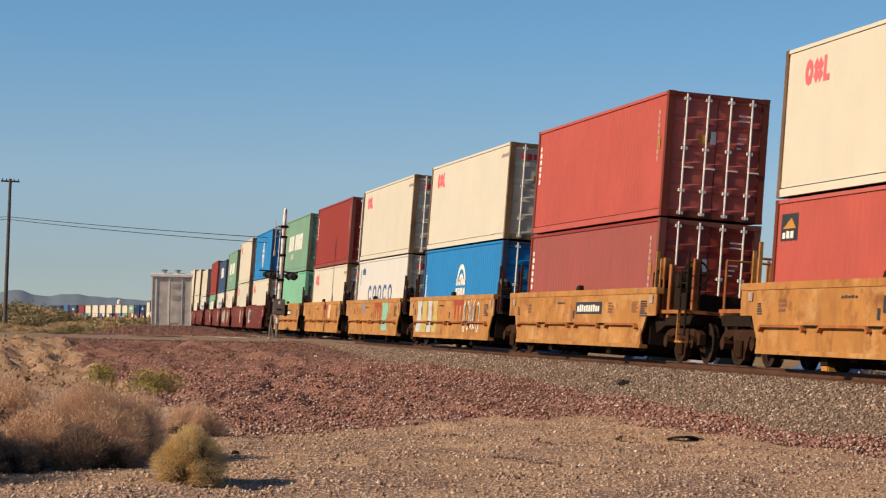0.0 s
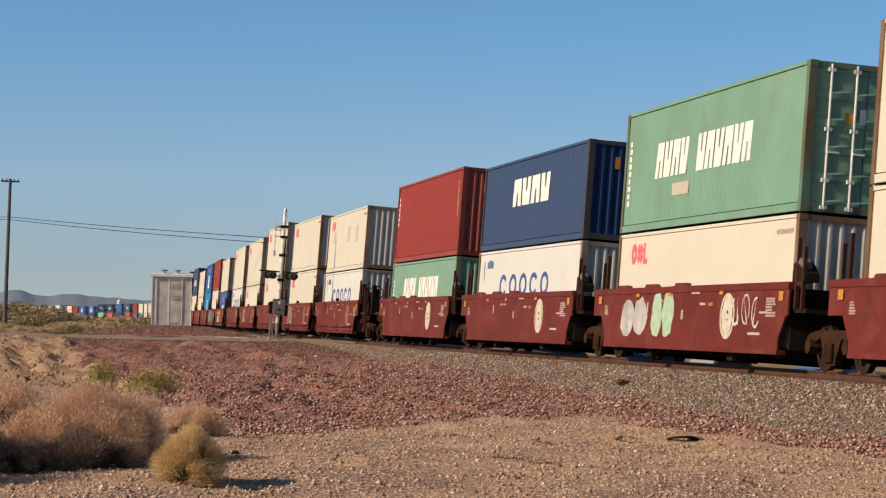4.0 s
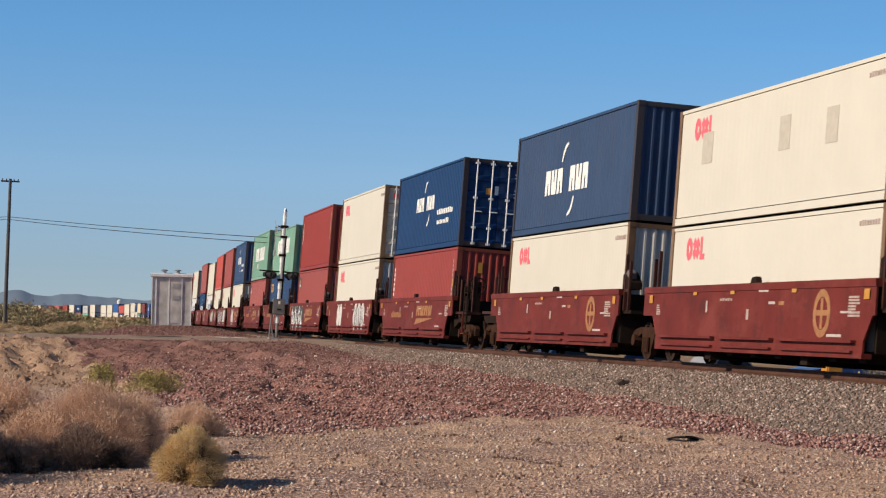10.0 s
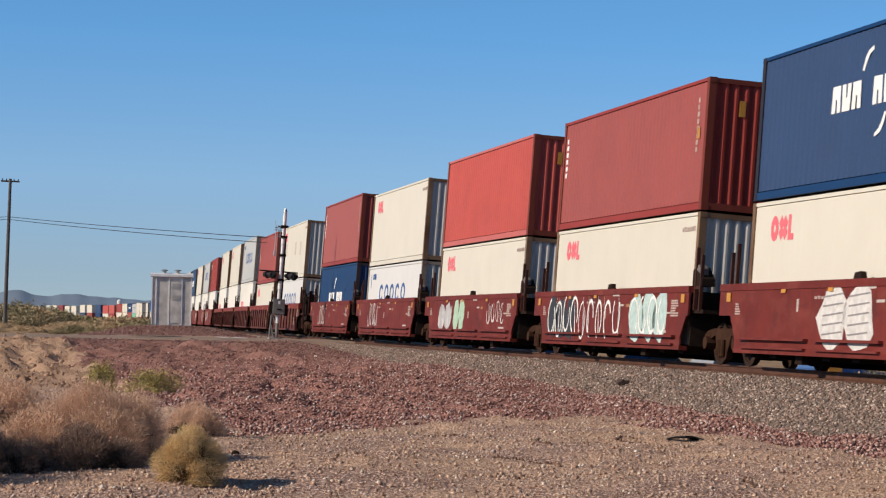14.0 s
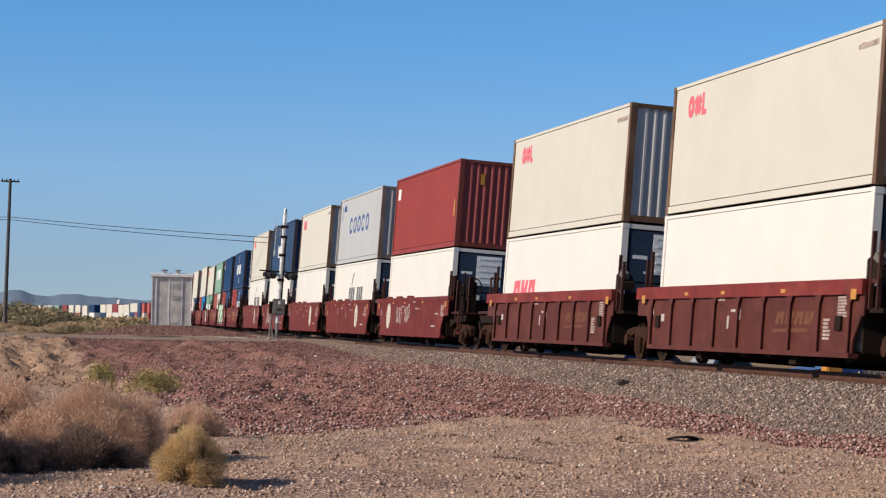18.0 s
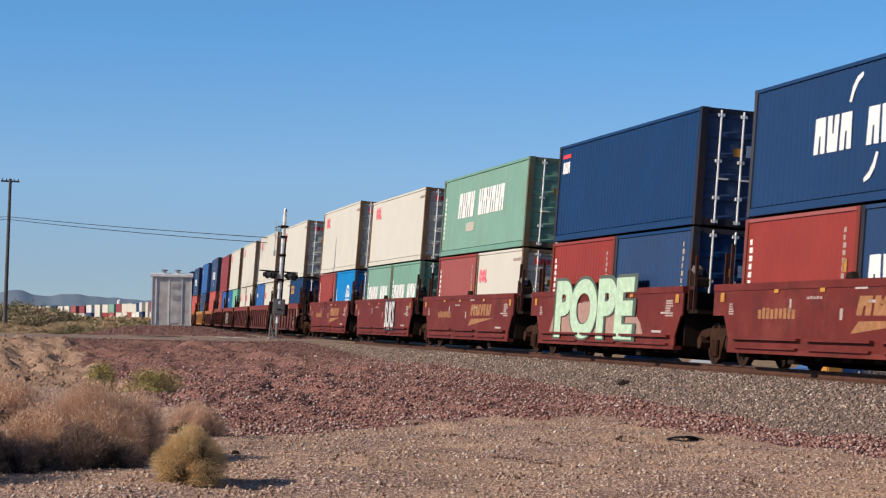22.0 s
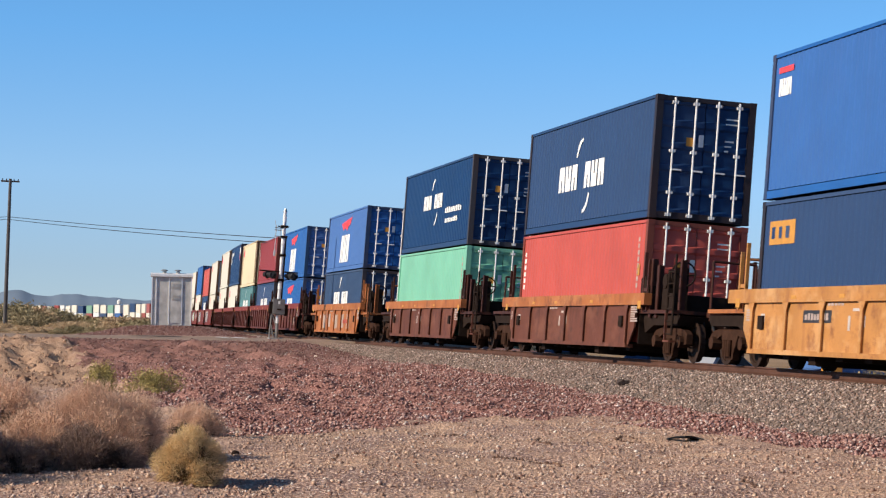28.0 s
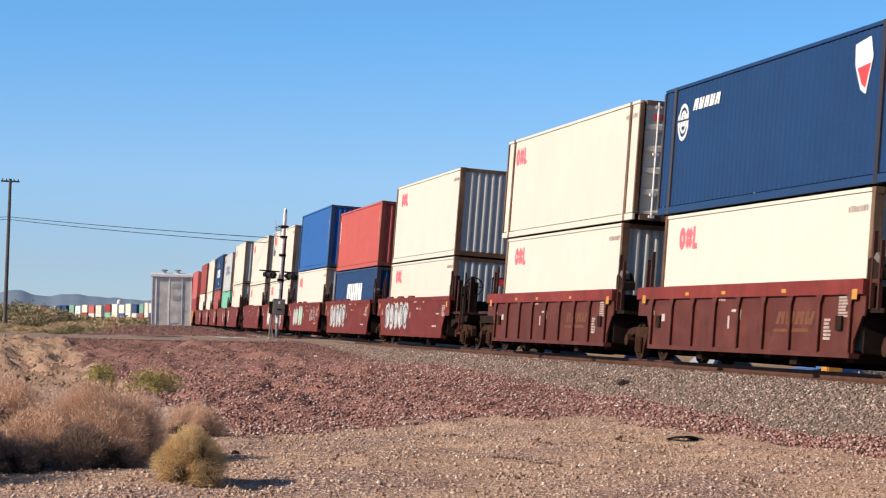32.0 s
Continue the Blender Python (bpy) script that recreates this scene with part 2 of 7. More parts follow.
def turned(bm, profile, n=20):
    """A lathe round the y axis: profile of radius, y."""
    rows = [[bm.verts.new((r * math.cos(2 * math.pi * i / n), y, r * math.sin(2 * math.pi * i / n))) for r, y in profile] for i in range(n)]
    for i in range(n):
        p, q = rows[i], rows[(i + 1) % n]
        for j in range(len(profile) - 1):
            bm.faces.new((p[j], p[j + 1], q[j + 1], q[j]))
    bm.faces.new([r[0] for r in rows])
    bm.faces.new([r[-1] for r in rows][::-1])
    return bm


# ---- the railway's line ----
LINE_X = [-2700.0, -1400.0, -1100.0, -950.0, -860.0, -780.0, -720.0, -680.0, -620.0, -560.0, -450.0, -330.0, -260.0, -200.0, -150.0, -110.0, -75.0, -40.0, -15.0, 60.0, 200.0]
LINE_Y = [-190.0, -22.0, 16.0, 34.5, 44.0, 52.3, 56.2, 56.6, 53.4, 48.6, 39.3, 30.69, 26.42, 22.82, 19.62, 17.78, 16.81, 16.49, 16.18, 15.3, 13.6]
RISE_X = [-2700.0, -1100.0, -900.0, -700.0, -300.0, 200.0]
RISE_Z = [-0.4, -0.6, -0.7, -0.4, 0.0, 0.0]


def bend(xk, yk):
    """Second derivatives of the natural cubic through the knots."""
    xk, yk = np.array(xk), np.array(yk)
    n, h = len(xk), np.diff(xk)
    a, b = np.eye(n), np.zeros(n)
    for i in range(1, n - 1):
        a[i, i - 1:i + 2] = h[i - 1], 2 * (h[i - 1] + h[i]), h[i]
        b[i] = 6 * ((yk[i + 1] - yk[i]) / h[i] - (yk[i] - yk[i - 1]) / h[i - 1])
    return xk, yk, h, np.linalg.solve(a, b)


LINE = bend(LINE_X, LINE_Y)


def line_y(x):
    xk, yk, h, m = LINE
    x = np.clip(x, xk[0], xk[-1])
    i = np.clip(np.searchsorted(xk, x) - 1, 0, len(xk) - 2)
    a, c = (xk[i + 1] - x) / h[i], (x - xk[i]) / h[i]
    return a * yk[i] + c * yk[i + 1] + ((a ** 3 - a) * m[i] + (c ** 3 - c) * m[i + 1]) * h[i] ** 2 / 6


def rail_z(x):
    return np.interp(x, RISE_X, RISE_Z)


def cant(x):
    return 0.0586 * float(np.interp(x, (-600, -350), (0, 1)))


def on_line(x, u=0.0, w=0.0):
    """The pose of a thing that stands on the track at x: its +x along the line, u across (away from the camera), w above the rails."""
    slope = float(line_y(x + 3) - line_y(x - 3)) / 6
    m = Matrix.Translation((x, float(line_y(x)), float(rail_z(x)))) @ Matrix.Rotation(math.atan(slope), 4, "Z") @ Matrix.Rotation(-cant(x), 4, "X")
    return m @ Matrix.Translation((0, u, w))


def smooth(x, a, b):
    t = np.clip((x - a) / (b - a), 0, 1)
    return t * t * (3 - 2 * t)


# ---- ground ----
def waves(x, y, seed, scale, n=10):
    """Smooth uneven ground as a sum of a few sine waves."""
    rng = np.random.default_rng(seed)
    z = 0 * x
    for i in range(n):
        f, a, ph = (0.5 + rng.random() * 1.8) / scale, rng.random() * 2 * math.pi, rng.random() * 6.28
        z = z + np.sin((x * math.cos(a) + y * math.sin(a)) * f * 6.28 + ph)
    return z / n


def ground_z(x, y):
    x, y = np.asarray(x, float), np.asarray(y, float)
    far = smooth(-x, 70, 94)                               # the road's bank
    edge = waves(x, y, 3, 9.0) * 5
    far = smooth(-x + edge * smooth(-y, -6, 2), 68, 93)
    low = -1.02 + 0.13 * waves(x, y, 1, 6.0) + 0.06 * waves(x, y, 2, 1.7) + 0.02 * np.clip(y - 2, 0, 12) + 0.035 * np.clip(y - 2, 0, 9) * smooth(-x, 34, 60)
    plain_z = -0.10 + rail_z(x) * 1.0 + 0.16 * waves(x, y, 4, 40.0) * smooth(-x, 108, 140)
    z = low * (1 - far) + plain_z * far
    road = smooth(-x, 92, 95) * (1 - smooth(-x, 104, 108))
    z = z * (1 - road) - 0.03 * road
    d = line_y(x) - y                                      # metres from the track on the camera's side
    shoulder = smooth(-d, -8.0, -4.6) * (1 - smooth(-d, 3, 9)) * (1 - road)      # bank of the line
    z = z + (np.maximum(z, -0.88 + 0.06 * waves(x, y, 6, 2.5)) - z) * shoulder
    beyond = smooth(-d, 5, 12) * (1 - smooth(-x, 150, 260))  # lower ground across the line
    z = z * (1 - beyond) - 1.75 * beyond
    bed = (1 - smooth(np.abs(d), 2.4, 3.4)) * (1 - road)     # the ground stays under the ballast
    z = z + (np.minimum(z, -1.1 + rail_z(x)) - z) * bed
    mound = np.exp(-((x + 112.5) / 4.2) ** 2 - ((y - 10.2) / 3.4) ** 4)
    z = z + 0.52 * mound
    rough = (waves(x, y, 8, 1.9) + 0.55 * waves(x, y, 10, 0.8) + 0.2 * waves(x, y, 17, 0.4)) * smooth(-x, 62, 70) * (1 - smooth(-x, 88, 93)) * smooth(-y, -6, -2)
    heaps = (waves(x, y, 15, 3.4) + 0.5 * waves(x, y, 16, 1.3)) * smooth(-x, 34, 42) * (1 - smooth(-x, 84, 91)) * smooth(d, 4.5, 7.0) * smooth(y, 2.0, 5.0)
    bare = smooth(-x, 10, 18) * (1 - smooth(-x, 90, 93)) * smooth(d, 3.6, 5.0)
    ruts = 0.026 * waves(x, y, 9, 0.5) + 0.030 * waves(x, y, 41, 1.1)
    return z + 0.38 * heaps + 0.48 * rough + ruts * bare


def sheet(name, xs, ys, zfun, material, masks=None):
    gx, gy = np.meshgrid(xs, ys, indexing="ij")
    gz = zfun(gx, gy)
    n, k = gx.shape
    co = np.stack([gx, gy, gz], -1).reshape(-1, 3)
    i, j = np.meshgrid(np.arange(n - 1), np.arange(k - 1), indexing="ij")
    a = (i * k + j).ravel()
    quads = np.stack([a, a + k, a + k + 1, a + 1], 1)
    me = bpy.data.meshes.new(name)
    me.vertices.add(len(co))
    me.vertices.foreach_set("co", co.ravel())
    me.loops.add(quads.size)
    me.loops.foreach_set("vertex_index", quads.ravel().astype(np.int32))
    me.polygons.add(len(quads))
    me.polygons.foreach_set("loop_start", np.arange(0, quads.size, 4, dtype=np.int32))
    me.polygons.foreach_set("loop_total", np.full(len(quads), 4, np.int32))
    me.update(calc_edges=True)
    me.polygons.foreach_set("use_smooth", np.ones(len(quads), bool))
    for key, fun in (masks or {}).items():
        at = me.attributes.new(key, "FLOAT", "POINT")
        at.data.foreach_set("value", fun(gx, gy).ravel().astype(np.float32))
    me.materials.append(material)
    return new(name, me)


def red_gravel(x, y):
    d = line_y(x) - y
    n = waves(x, y, 11, 5.0) * 1.6 + waves(x, y, 12, 1.2) * 0.7
    band = 1 - smooth(d + n * 0.7, 4.4, 5.4)
    fan = smooth(-x + n * 2 - np.maximum(y - 5.5, 0) * 0.75, 33, 37) * smooth(y + n, 2.6, 5.0) * (1 - smooth(-x, 90, 95))
    return np.clip(np.maximum(np.maximum(band * (1 - smooth(-x, 93, 96)), fan), mound_mask(x, y)), 0, 1)


def mound_mask(x, y):
    return np.exp(-((x + 112) / 5.5) ** 4 - ((y - 10) / 4.6) ** 4)


def packed_mask(x, y):
    """Darker, packed gravel along the shoulder of the road."""
    return np.clip(smooth(-x + waves(x, y, 45, 7.0) * 6, 60, 88) * (1 - smooth(-x, 92, 95)) * 0.85 + mound_mask(x, y), 0, 1)


def road_mask(x, y):
    n = waves(x, y, 13, 8.0)
    return smooth(-x + n, 92.5, 94) * (1 - smooth(-x + n, 104, 106))


def bank_mask(x, y):
    return smooth(-x, 52, 60) * (1 - smooth(-x, 91, 94)) * (1 - smooth(y, 1.0, 5.0) * 0.6)


def scrub_mask(x, y):
    return smooth(-x, 106, 118)


def ground_material():
    m, t, b = nodes_of("desert_ground")
    v = coords(t)
    big, mid, fine = noise_tex(t, v, 0.12, 6), noise_tex(t, v, 1.3, 8, 0.65), noise_tex(t, v, 24.0, 6, 0.75)
    sand = mix(t, ramp(t, mid, 0.3, 0.7), (0.504, 0.333, 0.226), (0.701, 0.491, 0.332))
    sand = mix(t, ramp(t, fine, 0.45, 0.68), sand, (0.359, 0.230, 0.164))
    red = mix(t, ramp(t, fine, 0.3, 0.7), (0.252, 0.122, 0.099), (0.467, 0.292, 0.242))
    soil = mix(t, ramp(t, big, 0.3, 0.7), (0.293, 0.19, 0.106), (0.39, 0.267, 0.153))
    tar = mix(t, ramp(t, mid, 0.3, 0.7), (0.26, 0.192, 0.145), (0.37, 0.275, 0.21))
    grit = mix(t, ramp(t, fine, 0.35, 0.7), (0.614, 0.451, 0.367), (0.335, 0.228, 0.186))

    cell = t.nodes.new("ShaderNodeTexVoronoi")
    cell.inputs["Scale"].default_value = 21.0
    t.links.new(v, cell.inputs["Vector"])
    tone = t.nodes.new("ShaderNodeSeparateColor")
    t.links.new(cell.outputs["Color"], tone.inputs[0])
    red = mix(t, 0.85, red, mix(t, tone.outputs[0], (0.42, 0.38, 0.38), (1.65, 1.6, 1.55)), "MULTIPLY")
    red = mix(t, ramp(t, cell.outputs["Distance"], 0.35, 0.65), red, (0.20, 0.092, 0.078))
    grit = mix(t, 0.85, grit, mix(t, tone.outputs[2], (0.45, 0.42, 0.42), (1.7, 1.68, 1.62)), "MULTIPLY")
    grit = mix(t, ramp(t, cell.outputs["Distance"], 0.35, 0.65), grit, (0.24, 0.15, 0.12))
    sand = mix(t, 0.5, sand, mix(t, tone.outputs[1], (0.55, 0.52, 0.5), (1.45, 1.42, 1.38)), "MULTIPLY")
    gritty = ramp(t, noise_tex(t, v, 0.42, 7, 0.62), 0.36, 0.60)
    sand = mix(t, gritty, sand, grit)

    def mask(name):
        a = t.nodes.new("ShaderNodeAttribute")
        a.attribute_name = name
        return a.outputs["Fac"]

    def ragged(name):
        s = t.nodes.new("ShaderNodeMath")
        s.operation = "ADD"
        t.links.new(mask(name), s.inputs[0])
        q = t.nodes.new("ShaderNodeMath")
        q.operation, q.inputs[1].default_value, q.inputs[2].default_value = "MULTIPLY_ADD", 0.7, -0.35
        t.links.new(noise_tex(t, v, 5.0, 6, 0.7), q.inputs[0])
        t.links.new(q.outputs[0], s.inputs[1])
        return ramp(t, s.outputs[0], 0.4, 0.6)
    c = mix(t, mask("scrub"), sand, soil)
    bank = mix(t, ramp(t, mid, 0.3, 0.7), (0.30, 0.185, 0.12), (0.52, 0.35, 0.235))
    c = mix(t, ragged("bank"), c, bank)
    red = mix(t, mask("packed"), red, mix(t, ramp(t, mid, 0.3, 0.7), (0.175, 0.083, 0.066), (0.33, 0.185, 0.15)))
    c = mix(t, ragged("red"), c, red)
    c = mix(t, mask("road"), c, tar)
    t.links.new(c, b.inputs["Base Color"])
    b.inputs["Roughness"].default_value = 0.95
    b.inputs["Specular IOR Level"].default_value = 0.15
    h = mix(t, 0.5, noise_tex(t, v, 22.0, 4, 0.7), mid, "ADD")
    h = mix(t, 0.6, h, ramp(t, cell.outputs["Distance"], 0.0, 0.7, (1, 1, 1), (0, 0, 0)), "ADD")
    bump(t, b, h, 0.9, 0.03)
    return m


GROUND = ground_material()
NEAR_X = np.concatenate([[-4800, -4200, -3600, -3000, -2600, -2200, -1900, -1600, -1400, -1200, -1000, -850, -700, -600, -500, -420, -360, -300, -260, -225, -195], np.arange(-170, -120, 3.0), np.arange(-120, -62, 0.28), np.arange(-62, -15, 0.13), np.arange(-15, 30, 2.0), [40, 70, 120, 200, 400, 900, 2000, 4800]])
NEAR_Y = np.concatenate([[-4800, -3000, -1500, -700, -350, -180, -90, -60, -40, -28, -20], np.arange(-14, -4, 1.0), np.arange(-4, 17, 0.16), np.arange(17, 45, 1.6), [50, 60, 75, 95, 120, 160, 220, 320, 500, 900, 2000, 4800]])
ground = sheet("ground", NEAR_X, NEAR_Y, ground_z, GROUND, {"red": red_gravel, "road": road_mask, "scrub": scrub_mask, "bank": bank_mask, "packed": packed_mask})
tagged(ground, "dry tan desert ground with reddish gravel near the line", "ground", kind="structure")


# ---- containers ----
HIGH, LOW = 2.896, 2.591
WIDE = 1.219


def corrugated(bm, length, z0, z1, y, depth, pitch):
    """A wall of trapezoid waves: outer face at y, valleys depth inward (y is negative on the camera's side)."""
    n = max(2, round(length / pitch))
    p = length / n
    inner = y - math.copysign(depth, y)
    xs = []
    for i in range(n):
        a = -length / 2 + i * p
        xs += [(a, y), (a + p * 0.36, y), (a + p * 0.5, inner), (a + p * 0.86, inner)]
    xs.append((length / 2, y))
    lo = [bm.verts.new((x, w, z0)) for x, w in xs]
    hi = [bm.verts.new((x, w, z1)) for x, w in xs]
    for i in range(len(xs) - 1):
        bm.faces.new((lo[i], lo[i + 1], hi[i + 1], hi[i]))
    return bm


MESHES = {}


def shared(key, name, build, material):
    """One mesh for all the pieces that are alike."""
    if key not in MESHES:
        bm = build()
        bmesh.ops.recalc_face_normals(bm, faces=bm.faces)
        me = bpy.data.meshes.new(name)
        bm.to_mesh(me)
        bm.free()
        me.materials.append(material)
        MESHES[key] = me
    return MESHES[key]


def frame_mesh(half, h, post):
    """The long rails of a container."""
    bm = bmesh.new()
    for y0, y1 in ((-WIDE, -WIDE + 0.06), (WIDE - 0.06, WIDE)):
        box(bm, -half + 0.08, half - 0.08, y0, y1, h - 0.075, h - 0.005)
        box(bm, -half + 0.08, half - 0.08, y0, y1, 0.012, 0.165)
    return bm


def end_frame_mesh(half, h, post, sgn):
    """The welded frame of one end: two corner posts with their castings, header and sill."""
    bm = bmesh.new()
    x = sgn * post
    for y in (-1, 1):
        box(bm, x - 0.08, x + 0.08, WIDE - 0.16 if y > 0 else -WIDE - 0.002, WIDE if y > 0 else -WIDE + 0.16, 0.11, h - 0.11)
        for z in (0.059, h - 0.059):
            box(bm, x - 0.09, x + 0.09, y * (WIDE - 0.08) - 0.084, y * (WIDE - 0.08) + 0.084, z - 0.059, z + 0.059)
        if post < half - 0.3:
            w0, w1 = (-WIDE, -WIDE + 0.10) if y < 0 else (WIDE - 0.10, WIDE)
            box(bm, sgn * (half - 0.06) - 0.05, sgn * (half - 0.06) + 0.05, w0, w1, 0.17, h - 0.08)
    x0, x1 = (half - 0.1, half) if sgn > 0 else (-half, -half + 0.1)
    box(bm, x0, x1, -WIDE + 0.16, WIDE - 0.16, h - 0.12, h - 0.01)
    box(bm, x0, x1, -WIDE + 0.16, WIDE - 0.16, 0.012, 0.16)
    return bm


def ribbed_end(half, h):
    """A front wall of deep upright ribs."""
    bm = bmesh.new()
    n, w = 9, 2 * (WIDE - 0.16)
    p = w / n
    pts = []
    for i in range(n):
        a = -w / 2 + i * p
        pts += [(a, 0.0), (a + p * 0.20, 0.0), (a + p * 0.50, -0.050), (a + p * 0.68, -0.050)]
    pts.append((w / 2, 0.0))
    lo = [bm.verts.new((half - 0.02 + d, y, 0.16)) for y, d in pts]
    hi = [bm.verts.new((half - 0.02 + d, y, h - 0.12)) for y, d in pts]
    for i in range(len(pts) - 1):
        bm.faces.new((lo[i], lo[i + 1], hi[i + 1], hi[i]))
    return bm


def door_leaf(half, h, y0, y1):
    """A door with recessed panels between level ribs."""
    bm = bmesh.new()
    x, lo, hi = half - 0.055, 0.165, h - 0.125
    n = 5
    k = (hi - lo) / n
    prof = [(x + 0.02, lo)]
    for i in range(n):
        z = lo + i * k
        prof += [(x + 0.02, z + 0.10 * k), (x - 0.025, z + 0.20 * k), (x - 0.025, z + 0.80 * k), (x + 0.02, z + 0.90 * k)]
    prof += [(x + 0.02, hi), (x - 0.05, hi), (x - 0.05, lo)]
    a = [bm.verts.new((px, y0 + 0.004, pz)) for px, pz in prof]
    b = [bm.verts.new((px, y1 - 0.004, pz)) for px, pz in prof]
    for i in range(len(prof)):
        j = (i + 1) % len(prof)
        bm.faces.new((a[i], b[i], b[j], a[j]))
    bm.faces.new(a)
    bm.faces.new(b[::-1])
    return bm


def lock_rod(half, h, y):
    bm = bmesh.new()
    tube(bm, (half + 0.012, y, 0.06), (half + 0.012, y, h - 0.05), 0.024, 8)
    for z in (0.10, 0.62, h * 0.55, h - 0.16):
        box(bm, half - 0.03, half + 0.03, y - 0.07, y + 0.07, z - 0.035, z + 0.035)
    box(bm, half + 0.02, half + 0.045, y, y + 0.24, h * 0.40 - 0.018, h * 0.40 + 0.018)
    return bm


# markings, as plain shapes a few millimetres proud of the wall; a: metres along the wall, z: height
def mark_blossom(bm, a, z, s, y):
    ring(bm, a - 0.42 * s, z, 0.29 * s, 0.09 * s, y, y + 0.004, 12, 0.8)
    for k in range(4):
        w = math.pi / 4 + k * math.pi / 2
        cx, cz = a + 0.12 * s + 0.16 * s * math.cos(w), z + 0.15 * s * math.sin(w)
        slab(bm, [(cx - 0.17 * s, cz), (cx, cz - 0.17 * s), (cx + 0.17 * s, cz), (cx, cz + 0.17 * s)], y + 0.0004 * k, y + 0.004)
    slab(bm, [(a + 0.44 * s, z - 0.28 * s), (a + 0.78 * s, z - 0.28 * s), (a + 0.78 * s, z - 0.14 * s), (a + 0.60 * s, z - 0.14 * s), (a + 0.60 * s, z + 0.28 * s), (a + 0.44 * s, z + 0.28 * s)], y + 0.0002, y + 0.004)
    return bm


def mark_blocks(bm, a0, a1, z0, z1, n, y, gap=0.22, lean=0.0, slit=True, skip=(), odd=0):
    """A row of heavy upright blocks with a notch, the weight of big capitals."""
    p = (a1 - a0) / n
    for i in range(n):
        if i in skip:
            continue
        u, w = a0 + i * p, a0 + (i + 1 - gap) * p
        k, hgt = w - u, z1 - z0
        tall = 0.50 if slit else 0.0
        pts = [(u, z0), (u + k * 0.40, z0), (u + k * 0.44, z0 + hgt * tall), (u + k * 0.58, z0 + hgt * tall), (u + k * 0.62, z0), (w, z0), (w - k * 0.06, z1), (u + k * 0.06, z1)]
        if (i + odd) % 2:
            pts = [(x, z0 + z1 - z) for x, z in pts][::-1]
        slab(bm, [(x + lean * (z - z0) / hgt, z) for x, z in pts], y, y + 0.004)
    return bm


def mark_rings(bm, a0, a1, z0, z1, n, y, gapped=False):
    p = (a1 - a0) / n
    for i in range(n):
        c = a0 + (i + 0.5) * p
        ring(bm, c, (z0 + z1) / 2, (z1 - z0) / 2, (z1 - z0) * 0.31, y, y + 0.004, 16, p * 0.72 / (z1 - z0), 0.09 if gapped else 0.0, 0.82 if gapped else 1.0)
    return bm


def mark_swoosh(bm, a, z, s, y, up):
    sgn = 1 if up else -1
    pts = [(-0.5, -0.45), (-0.25, 0.05), (0.1, 0.36), (0.62, 0.5), (0.66, 0.36), (0.2, 0.14), (-0.08, -0.14), (-0.3, -0.5)]
    return slab(bm, [(a + sgn * px * s, z + sgn * pz * s) for px, pz in pts], y, y + 0.004)


def mark_globe(bm, a, z, s, y):
    for r0, r1, st, sw in ((1.0, 0.8, 0.04, 0.42), (1.0, 0.8, 0.54, 0.42), (0.62, 0.46, 0.06, 0.38), (0.62, 0.46, 0.56, 0.38)):
        ring(bm, a, z, r0 * s, r1 * s, y, y + 0.004, 14, 0.9, st, sw)
    for dz in (0.14, -0.24):
        mark_blocks(bm, a - 0.95 * s, a + 0.95 * s, z + dz * s, z + (dz + 0.28) * s, 4, y, 0.16)
    return bm


def code_bars(bm, a0, a1, z0, z1, n, y, upright=False, seed=1):
    r = random.Random(seed)
    for i in range(n):
        if upright:
            k = (z1 - z0) / n
            box(bm, a0, a0 + (a1 - a0) * r.uniform(0.6, 1), y, y + 0.004, z0 + i * k, z0 + (i + 0.68) * k)
        else:
            k = (a1 - a0) / n
            box(bm, a0 + i * k, a0 + (i + 0.7) * k, y, y + 0.004, z0, z0 + (z1 - z0) * r.uniform(0.75, 1))
    return bm


WORDS = {
    "O": ("cream", "pink-red blossom mark"), "Y": ("yellowed cream", "pink-red blossom mark"), "W": ("white insulated", "smooth walls"), "C": ("pale grey-white", "large blue ring marks"),
    "S": ("light grey", "large blue ring marks"), "R": ("red-brown", "small white code bars"), "P": ("faded red", "small white code bars"), "M": ("maroon", "small white code bars"),
    "N": ("navy blue", "white painted marks"), "K": ("faded grey-navy", "white painted marks"), "A": ("bright blue", "red and white marks"),
    "L": ("azure blue", "white globe mark"), "G": ("sea-green", "bold white block marks"), "T": ("mint green", "plain walls"), "E": ("teal", "white swoosh marks"),
}
ENDS = {"d": "doors leading", "r": "ribbed end leading", "m": "cooling unit leading"}
BOXES = {}


